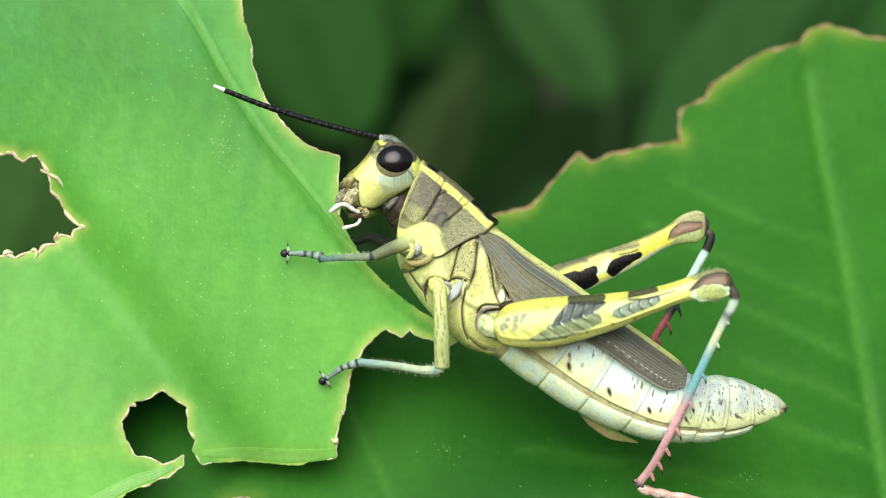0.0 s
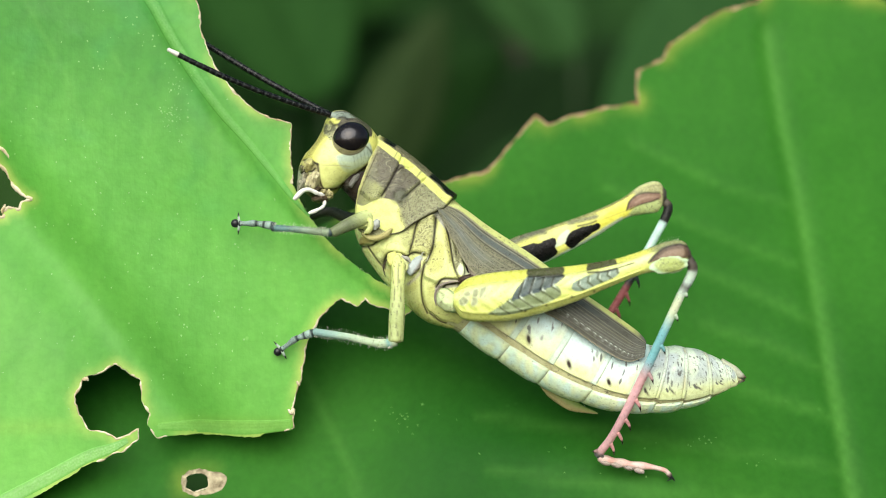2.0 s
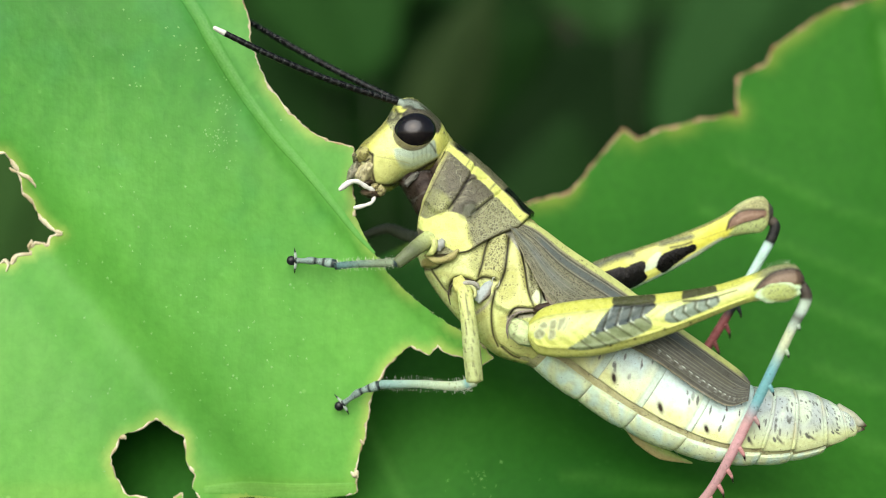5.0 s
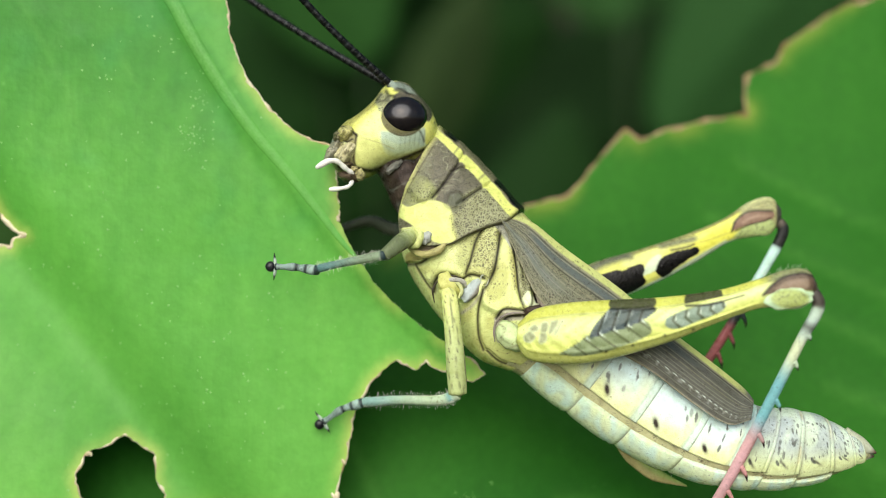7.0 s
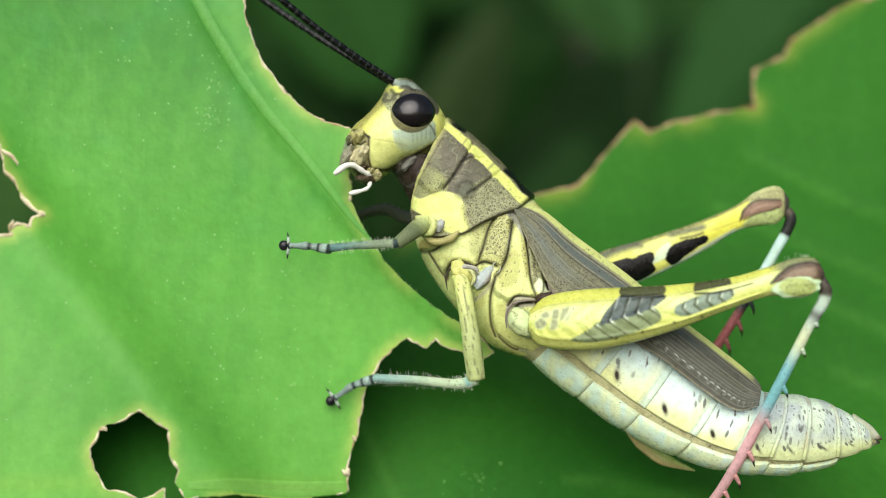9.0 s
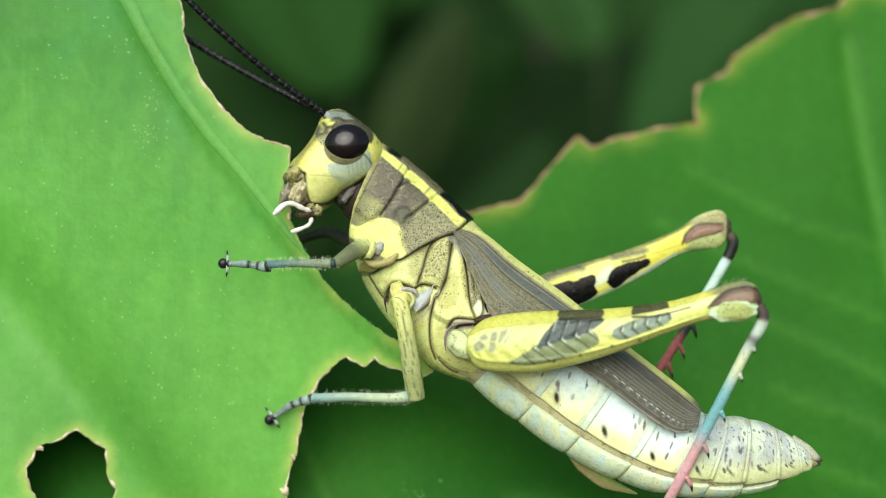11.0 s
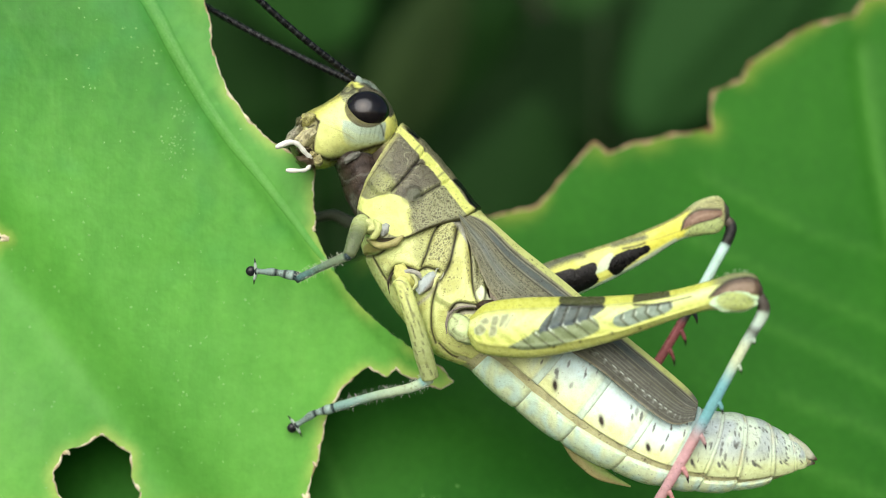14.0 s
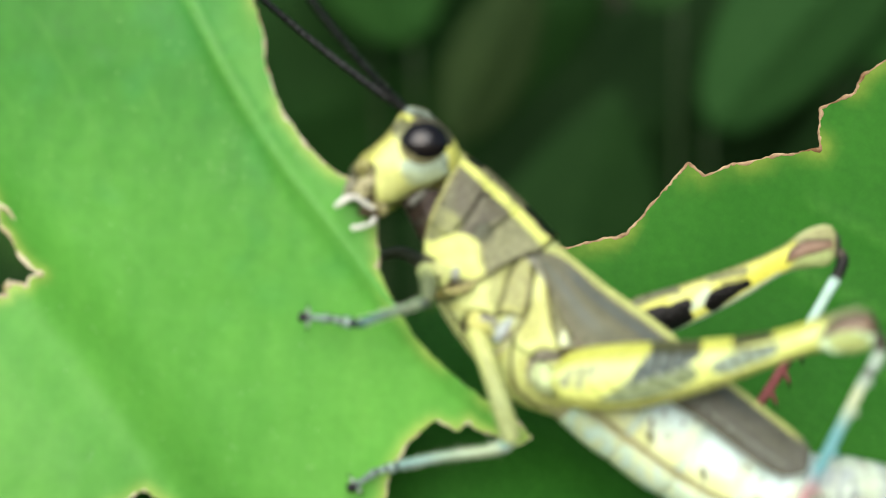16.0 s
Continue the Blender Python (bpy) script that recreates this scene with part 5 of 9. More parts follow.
# feelers
for name, base, tip, sag in (("antenna_near", (-3.769, -0.4, 10.656), (-16.86, -4.5, 15.92), 0.45), ("antenna_far", (-3.87, 1.2, 10.855), (-16.75, 5.5, 21.21), 0.3)):
    b0, t0 = mm(base), mm(tip)
    rod = [b0 + (t0 - b0) * f + (0, 0, -sag * math.sin(math.pi * f)) for f in (0, 0.2, 0.45, 0.7, 0.93)]
    v, f, a_, r_ = tube(rod, [0.27, 0.25, 0.24, 0.25, 0.22], 130, 10)
    c = curve(rod, 130)
    joint = 1 - 0.10 * (np.sin(a_ * 24 * 2 * np.pi) > 0.82)
    centre = c[np.minimum((a_ * 129).round().astype(int), 129)]
    feeler = mesh_of("antenna", centre + (v - centre) * joint[:, None], f, LEG, head, mix((0.005, 0.0055, 0.006, 0), (0.12, 0.13, 0.13, 0), (joint < 1) * 0.3), base, "jointed black feeler with a white tip")
    v, f, a_, r_ = tube([rod[-1], b0 + (t0 - b0) * 0.99], [0.22, 0.15], 10, 10)
    white_tip = mesh_of("antenna_tip", v, f, IVORY, head, None, base, "white tip")
    if name == "antenna_near":
        antenna_near, near_tip = feeler, white_tip
    else:
        antenna_far, far_tip = feeler, white_tip
    v, f, a_, r_ = tube([b0 + (-0.12, 0, 0.06), b0 + (0.25, 0, -0.12), b0 + (0.62, 0.05, -0.30), b0 + (1.0, 0.3, -0.52)], [0.27, 0.36, 0.33, 0.42, 0.36], 40, 18)
    mesh_of("scape", v, f, SHELL, head, mix(mix((0.30, 0.33, 0.28, 0.15), (0.04, 0.035, 0.03, 0.1), np.exp(-((a_ - 0.55) / 0.07) ** 2) * 0.9), (0.09, 0.08, 0.06, 0.2), ease(-np.cos(r_), 0.1, 0.7) * 0.8), (-0.754, 1, 5.607), "pale jointed feeler socket")


def limb(name, points, radii, zone, origin, label="", n=70, k=28, flat=0.9, material=LEG):
    v, f, a, r = tube(points, radii, n, k, flat)
    return mesh_of(name, v, f, material, grasshopper, zone(a, r) if callable(zone) else zone, origin, label)


def hairs(parent, line, spread, count, length, seed, origin):
    """Fine pale bristles along a limb."""
    rng = random.Random(seed)
    way = curve(line, 60)
    pieces = []
    for _ in range(count):
        p = way[rng.randint(2, 57)]
        d = mm((rng.uniform(-0.5, 0.5), rng.uniform(-0.8, 0.3), rng.choice((-1, 1)) * rng.uniform(0.4, 1)))
        d /= np.linalg.norm(d)
        pieces.append(tube([p + d * spread * 0.8, p + d * (spread + length * rng.uniform(0.6, 1.2))], [0.009, 0.004], 3, 4)[:2])
    v, f = joined(*pieces)
    return mesh_of("bristles", v, f, HAIR, parent, None, origin)


def foot(name, ankle, mid, toe, origin, label):
    """Jointed foot with a pad and two claws."""
    lead = limb(name, [ankle, mm(ankle) * 0.55 + mm(mid) * 0.45, mid, mm(mid) * 0.4 + mm(toe) * 0.6, toe], [0.30, 0.36, 0.33, 0.22, 0.30, 0.20, 0.19, 0.26],
                lambda a, r: mix(mix((0.03, 0.05, 0.055, 0.4), (0.40, 0.50, 0.47, 0.5), ease(a, 0.08, 0.14)), (0.02, 0.028, 0.03, 0.2), np.clip(np.exp(-((a - 0.30) / 0.04) ** 2) + np.exp(-((a - 0.48) / 0.05) ** 2) + ease(a, 0.5, 0.6) * 0.35 + ease(a, 0.93, 0.97), 0, 1)), origin, label)
    t, d = mm(toe), mm(toe) - mm(mid)
    d /= np.linalg.norm(d)
    s = np.array([-d[2], 0, d[0]])
    v, f = ball(t + d * 0.35, (0.36, 0.26, 0.36))
    mesh_of("pad", v, f, BLACK, lead, None, origin, "black sticky foot pad")
    for sign in (-1, 1):
        v, f, a_, r_ = tube([t + s * 0.1 * sign, t + s * 0.5 * sign + d * 0.05, t + s * 0.95 * sign + d * 0.12 + (0, 0.15, 0)], [0.13, 0.11, 0.02], 10, 7)
        mesh_of("claw", v, f, LEG, lead, mix((0.45, 0.5, 0.45, 0.1), (0.01, 0.01, 0.01, 0), ease(a_, 0.5, 0.7)), origin)
    return lead


# fore leg
fore_femur = limb("fore_femur", [(0.18, -1.2, 2.26), (-0.276, -1.6, 2.44), (-1.79, -2.2, 1.69), (-3.114, -2.2, 0.916)], [0.66, 0.62, 0.56, 0.42],
                  lambda a, r: mix((0.56, 0.57, 0.26, 0.15), (0.18, 0.20, 0.11, 0.3), ease(a, 0.35, 0.7)), (-0.276, -1.6, 2.44), "short olive thigh of the fore leg")
fore_tibia = limb("fore_tibia", [(-3.114, -2.2, 0.916), (-4.78, -1.8, 1.15), (-6.42, -1.3, 1.38), (-7.968, -0.9, 1.529)], [0.34, 0.29, 0.26, 0.29],
                  lambda a, r: mix(mix((0.32, 0.38, 0.26, 0.5), (0.14, 0.27, 0.27, 0.7), ease(a, 0.2, 0.9)), (0.03, 0.05, 0.055, 0.2), ease(-a, -0.07, -0.03) + ease(a, 0.93, 0.97)), (-3.114, -2.2, 0.916), "slim blue-grey shin")
hairs(fore_tibia, [(-3.114, -2.2, 0.916), (-4.78, -1.8, 1.15), (-6.42, -1.3, 1.38), (-7.968, -0.9, 1.529)], 0.24, 130, 0.32, 1, (-3.114, -2.2, 0.916))
fore_tarsus = foot("fore_tarsus", (-7.968, -0.9, 1.529), (-9.57, -0.6, 1.72), (-10.99, -0.3, 1.72), (-7.968, -0.9, 1.529), "dark jointed fore foot gripping the leaf")
# middle leg
mid_femur = limb("mid_femur", [(2.2, -2, -0.96), (2.372, -2.6, -1.414), (2.42, -4.2, -4.0), (2.405, -5.2, -7.350)], [0.50, 0.52, 0.56, 0.58, 0.60, 0.66, 0.62],
                 lambda a, r: mix(mix(mix((0.80, 0.76, 0.28, 0.02), (0.52, 0.54, 0.24, 0.1), ease(a, 0.25, 0.8)), (0.22, 0.21, 0.10, 0.45), np.clip(np.exp(-((np.sin(r * 3 + a + 0.8 * np.sin(a * 17)) - 0.2) / 0.2) ** 2) * ease(a, 0.12, 0.3) + np.exp(-((np.sin(r * 4 + 1 - a) - 0.5) / 0.12) ** 2), 0, 1) * 0.85), (0.84, 0.84, 0.55, 0.0), np.exp(-((np.cos(r - 2.2) - 0.9) / 0.12) ** 2) * 0.5), (2.372, -2.6, -1.414), "yellow-olive thigh of the middle leg")
mid_tibia = limb("mid_tibia", [(2.405, -5.2, -7.350), (1.075, -4.6, -7.66), (-1.78, -2.7, -7.43), (-4.447, -0.9, -7.366)], [0.42, 0.34, 0.30, 0.33],
                 lambda a, r: mix(mix((0.52, 0.58, 0.40, 0.15), (0.30, 0.44, 0.43, 0.35), ease(a, 0.4, 0.95)), (0.20, 0.40, 0.42, 0.25), np.exp(-((a - 0.14) / 0.06) ** 2) * 0.8), (2.405, -5.2, -7.350), "slim grey-green shin with fine bristles")
hairs(mid_tibia, [(2.405, -5.2, -7.350), (1.075, -4.6, -7.66), (-1.78, -2.7, -7.43), (-4.447, -0.9, -7.366)], 0.28, 150, 0.36, 2, (2.405, -5.2, -7.350))
mid_tarsus = foot("mid_tarsus", (-4.447, -0.9, -7.366), (-5.99, -0.6, -7.94), (-7.31, -0.3, -8.9), (-4.447, -0.9, -7.366), "dark jointed middle foot gripping the leaf")
v, f = ball((3.75, -2.2, -1.56), (0.95, 0.34, 0.48), 52, lumps=0.25)
mesh_of("mid_coxa", v, f, SHELL, grasshopper, mix((0.50, 0.51, 0.52, 0.05), (0.30, 0.24, 0.20, 0.2), ease(v[:, 0] - 0.6 * v[:, 2], *np.quantile(v[:, 0] - 0.6 * v[:, 2], [0.55, 0.9]))), (16.25, 0, -2.33), "pearly grey hip plate")
v, f, a_, r_ = tube([(4.57, -2.35, -0.41), (4.84, -2.4, -0.69), (4.71, -2.4, -1.14), (4.39, -2.4, -1.05), (4.34, -2.35, -0.59), (4.57, -2.35, -0.41)], [0.055, 0.055], 30, 8)
mesh_of("spiracle", v, f, SHELL, grasshopper, (0.50, 0.47, 0.38, 0.2), (16.25, 0, -2.33), "pale breathing-hole ring")
v, f = ball((2.2, -2.2, -1.24), (0.85, 0.6, 0.7), -50, lumps=0.3)
mesh_of("trochanter", v, f, SHELL, grasshopper, (0.72, 0.64, 0.22, 0.12), (16.25, 0, -2.33), "yellow hip joint of the middle leg")
v, f = ball((8.69, -2.9, -1.96), (0.45, 0.3, 0.8), 20, lumps=0.5)
mesh_of("wing_hinge", v, f, SHELL, grasshopper, (0.34, 0.26, 0.22, 0.3), (16.25, 0, -2.33), "wrinkled brown wing hinge")
v, f = ball((-0.46, -1.3, 1.98), (0.8, 0.7, 0.6), -20, lumps=0.35)
mesh_of("fore_coxa", v, f, SHELL, grasshopper, (0.70, 0.66, 0.30, 0.1), (16.25, 0, -2.33), "yellow hip of the fore leg")
for name, line, r, zone, label in (
        ("hip_ring", [(1.33, -2, -2.52), (1.15, -2.1, -1.7), (1.56, -2.2, -0.96), (2.38, -2.3, -0.64), (3.02, -2.3, -0.73)], 0.07, (0.05, 0.035, 0.025, 0.2), "dark brown ring round the hip"),
        ("hip_fold", [(1.74, -2.5, -1.32), (2.37, -2.6, -0.91), (3.11, -2.5, -0.96), (3.38, -2.4, -1.33)], 0.17, (0.50, 0.44, 0.40, 0.2), "lilac-brown skin fold"),
        ("hip_fold", [(2.83, -2.5, -2.24), (3.1, -2.6, -1.69), (2.92, -2.6, -1.23), (2.55, -2.6, -1.05)], 0.13, (0.66, 0.62, 0.30, 0.1), "yellow skin fold"),
        ("hip_ring", [(5.51, -2.9, -4.87), (5.41, -3, -3.95), (5.81, -3.1, -3.22), (6.62, -3.2, -2.9), (7.35, -3.2, -2.86)], 0.09, (0.30, 0.23, 0.21, 0.3), "lilac-brown ring round the hip"),
        # dark roll added where the gap at the hip lies in shade
        ("hip_gap_shade", [(7.3, -2.6, -3.01), (7.79, -2.8, -2.69), (8.37, -2.9, -2.55), (8.92, -2.9, -2.32)], 0.34, (0.05, 0.028, 0.02, 0.2), "dark brown roll for the shade in the hip gap"),
        ("plate_rim", [(-0.64, -1.6, 1.06), (0.28, -1.9, 0.69), (1.28, -2.2, 0.96), (1.83, -2.4, 1.51)], 0.26, (0.46, 0.38, 0.16, 0.15), "yellow-brown fold under the shield"),
        ("coxa_ring", [(-0.28, -2, 2.43), (0.09, -2.2, 1.97), (-0.05, -2.2, 1.37), (-0.46, -2, 1.06)], 0.24, (0.64, 0.62, 0.25, 0.1), "pale yellow leg collar")):
    v, f, a_, r_ = tube(line, [r * 0.35, r, r, r, r * 0.35], 40, 12)
    v = v + 0.03 * np.array([noise.noise_vector(Vector(tuple(c * 2.1))) for c in v])
    mesh_of(name, v, f, SHELL, grasshopper, zone, (16.25, 0, -2.33), label)
v, f = ball((0.5, -2, 1.83), (0.5, 0.28, 0.34), 60, lumps=0.2)
mesh_of("fore_hip_plate", v, f, SHELL, grasshopper, (0.42, 0.40, 0.38, 0.2), (16.25, 0, -2.33), "pearly grey fore hip plate")
# far fore leg, mostly hidden by the leaf; its shade is put into the colour
limb("far_fore_leg", [(-0.68, 4.2, 2.37), (-2.25, 5.4, 2.69), (-3.94, 6.2, 3.2), (-6.37, 6.4, 2.27), (-8.56, 6, 1.43)], [0.6, 0.5, 0.42, 0.3, 0.26],
     (0.07, 0.08, 0.055, 0.4), (16.25, 0, -2.33), "dark shaded fore leg reaching behind the leaf")


def hind_femur(name, lines, ribbed, colours, knee, label):
    """Swollen jumping thigh lofted between its upper and lower edge, with the knee lobe."""
    upper, lower, y, fat = lines
    n, k = 380, 96
    a, b = curve(upper, n), curve(lower, n)
    w = np.interp(np.linspace(0, 1, n), np.linspace(0, 1, len(fat)), fat)
    an = np.linspace(0, 2 * np.pi, k, endpoint=False)
    c, s = np.cos(an), np.sign(np.sin(an)) * np.abs(np.sin(an)) ** 0.7
    v = ((a + b) / 2)[:, None] + ((a - b) / 2)[:, None] * c[None, :, None] + np.stack([np.zeros((n, k)), -w[:, None] * s[None], np.zeros((n, k))], -1)
    v = np.vstack([v.reshape(-1, 3), (a[0] + b[0]) / 2, (a[-1] + b[-1]) / 2])
    f = grid_faces(n, k, True)
    for j in range(k):
        f += [(n * k, j, (j + 1) % k), (n * k + 1, (n - 1) * k + (j + 1) % k, (n - 1) * k + j)]
    u = np.concatenate([np.repeat(np.linspace(0, 1, n), k), [0, 1]])
    h = np.concatenate([np.tile(c, n), [0, 0]])
    keel = np.exp(-((h - 0.62) / 0.06) ** 2) + np.exp(-((h + 0.62) / 0.06) ** 2)
    herring = np.sin(u * 118 - np.abs(h + 0.02) * 12) * (np.abs(h) < 0.56) * ease(u, 0.04, 0.1) * ease(-u, -0.58, -0.48)
    v[:, 1] -= np.sign(np.concatenate([np.tile(s, n), [0, 0]])) * ((0.12 if ribbed else 0.02) * keel + ribbed * herring) * ease(u, 0.02, 0.1) * ease(-u, -0.7, -0.6)
    return mesh_of(name, v, f, LEG, grasshopper, colours(u, h, v), knee, label)


def chevrons(p, start, step, lean):
    """Place along a herringbone (0 to 1 in each bar) and distance above its spine."""
    q = (p - mm(start))[:, [0, 2]]
    up = -0.34 * q[:, 0] + 0.94 * q[:, 1]
    return ((0.94 * q[:, 0] + 0.34 * q[:, 1]) - lean * np.abs(up)) / step % 1.0, up


def near_colours(u, h, p):
    z = mix((0.76, 0.74, 0.20, 0.06), PALE, np.exp(-((h - 0.2) / 0.4) ** 2) * 0.85)
    z = mix(z, (0.62, 0.58, 0.12, 0.12), ease(h, 0.60, 0.66))
    z = mix(z, (0.60, 0.58, 0.17, 0.10), ease(-h, 0.58, 0.64))
    z = mix(z, (0.40, 0.36, 0.10, 0.1), np.exp(-((h - 0.60) / 0.03) ** 2) * 0.6 + np.exp(-((h + 0.58) / 0.03) ** 2) * 0.6)
    face = p[:, 1] < np.interp(p[:, 0], [8, 30], [-3.6, -7.9])
    along, up = chevrons(p, (11.51, -5, -4.2), 0.92, 0.75)
    line = np.exp(-((along - 0.5) / 0.10) ** 2)
    olive = patch_of(p, [(9.64, -5, -5.4), (10.8, -5, -4.64), (11.6, -5, -4.06), (14.5, -6, -3.05), (15.3, -6, -3.67), (14.5, -6, -4.29), (12.45, -5, -5.09), (10.89, -5, -5.44)], 0.10) * face
    z = mix(z, mix((0.22, 0.26, 0.155, 0.05), (0.04, 0.05, 0.035, 0.1), line), olive * 0.9)
    slate = patch_of(p, [(12.73, -6, -2.34), (15.43, -6, -2.21), (15.17, -6, -2.7), (14.5, -6, -3.14), (13.4, -6, -3.63), (12.47, -6, -3.89), (11.51, -5, -4.28), (11.69, -5, -3.61), (12.2, -6, -2.92)], 0.06) * face
    z = mix(z, mix((0.085, 0.105, 0.12, 0.05), (0.008, 0.010, 0.012, 0.0), line), slate * 0.96)
    dash = np.exp(-((along - 0.70) / 0.06) ** 2)
    z = mix(z, (0.88, 0.90, 0.78, 0), dash * np.exp(-((up + 0.08) / 0.16) ** 2) * np.clip(olive + slate, 0, 1) * 0.95)
    z = mix(z, (0.62, 0.66, 0.62, 0), dash * np.exp(-((up - 1.0) / 0.4) ** 2) * slate * 0.6)
    light = patch_of(p, [(16.27, -6, -2.87), (17.51, -6, -2.25), (19.58, -7, -1.71), (19.58, -7, -2.19), (18.22, -6, -2.87), (16.98, -6, -3.4), (16.27, -6, -3.32)], 0.12) * face
    along2, up2 = chevrons(p, (16.27, -6, -3.14), 0.80, 0.6)
    z = mix(z, mix((0.24, 0.30, 0.28, 0.1), (0.03, 0.04, 0.04, 0.1), np.exp(-((along2 - 0.5) / 0.13) ** 2)), light * 0.9)
    z = mix(z, (0.85, 0.86, 0.72, 0), np.exp(-((along2 - 0.70) / 0.06) ** 2) * np.exp(-((up2 - 0.1) / 0.15) ** 2) * light * 0.8)
    for edge, width in (([(12.78, -6, -2.34), (13.97, -6, -2.34), (15.43, -6, -2.21)], 0.11), ([(17.42, -6, -1.99), (18.61, -6, -1.9), (19.58, -7, -1.66)], 0.10), ([(19.53, -7, -1.66), (20.94, -7, -1.18)], 0.05)):
        z = mix(z, (0.004, 0.004, 0.004, 0), seam(p, edge, width) * face * 0.96)
    top = (h > 0.60) * (patch_of(p, [(12.87, -6, -1.64), (15.21, -6, -1.37), (15.34, -6, -2.12), (12.87, -6, -2.25)], 0.1) + patch_of(p, [(17.55, -6, -1.11), (19.27, -7, -0.66), (19.45, -7, -1.58), (17.51, -6, -1.9)], 0.1))
    z = mix(z, (0.055, 0.06, 0.03, 0.45), np.clip(top, 0, 1) * 0.95)
    for cell in ([(7.3, -4, -4.37), (7.66, -4, -4.05), (8.02, -4, -4.32), (7.75, -4, -4.73), (7.39, -4, -4.68)], [(7.61, -4, -3.87), (7.97, -4, -3.6), (8.24, -4, -3.83), (7.93, -4, -4.05)], [(8.38, -4, -3.47), (8.78, -4, -3.38), (8.74, -4, -3.96), (8.38, -4, -4.01)],
                 [(8.33, -4, -4.14), (8.69, -4, -4.1), (8.69, -4, -4.64), (8.29, -4, -4.73)], [(9.01, -4, -3.33), (9.46, -4, -3.24), (9.19, -4, -3.92), (8.87, -4, -4.1)], [(9.64, -5, -3.26), (9.77, -5, -3.21), (9.37, -5, -4.06), (9.24, -5, -4.06)]):
        z = mix(z, (0.34, 0.33, 0.22, 0.1), patch_of(p, cell, 0.08) * face * 0.85)
        z = mix(z, (0.88, 0.87, 0.52, 0), seam(p, cell + cell[:1], 0.05) * face * 0.5)
    for spot in ((12.54, -5, -5.13), (14.19, -5, -4.64), (16.18, -6, -3.93), (17.95, -6, -3.49)):
        z = mix(z, (0.03, 0.02, 0.015, 0), np.exp(-(np.linalg.norm((p - mm(spot))[:, [0, 2]], axis=1) / 0.10) ** 2) * 0.9)
    knee = ease(u, 0.66, 0.72)
    z = mix(z, (0.36, 0.36, 0.17, 0.75), knee * ease(h, 0.45, 0.62))
    z = mix(z, (0.60, 0.62, 0.24, 0.3), knee * ease(-h, -0.08, 0.08))
    bowl = patch_of(p, [(22.17, -8, -1.08), (22.65, -8, -0.48), (23.34, -8, 0), (24.38, -8, 0.26), (25.16, -8, 0.04), (25.25, -8, -0.65), (23.95, -8, -0.74), (22.91, -8, -0.95)], 0.08) * face
    z = mix(z, (0.15, 0.092, 0.066, 0.15), bowl)
    # soft highlight inside the bowl, put into the colour
    z = mix(z, (0.36, 0.235, 0.175, 0.05), bowl * patch_of(p, [(22.91, -8, -0.78), (23.51, -8, -0.35), (24.56, -8, -0.17), (24.64, -8, -0.52), (23.69, -8, -0.65)], 0.25) * 0.8)
    z = mix(z, (0.022, 0.015, 0.012, 0), seam(p, [(22.08, -8, -1.13), (22.6, -8, -0.48), (23.3, -8, 0.04), (24.38, -8, 0.3), (25.16, -8, 0.13)], 0.11) * face * 0.95)
    return mix(z, (0.06, 0.04, 0.035, 0.2), ease(u, 0.935, 0.97) * 0.9)


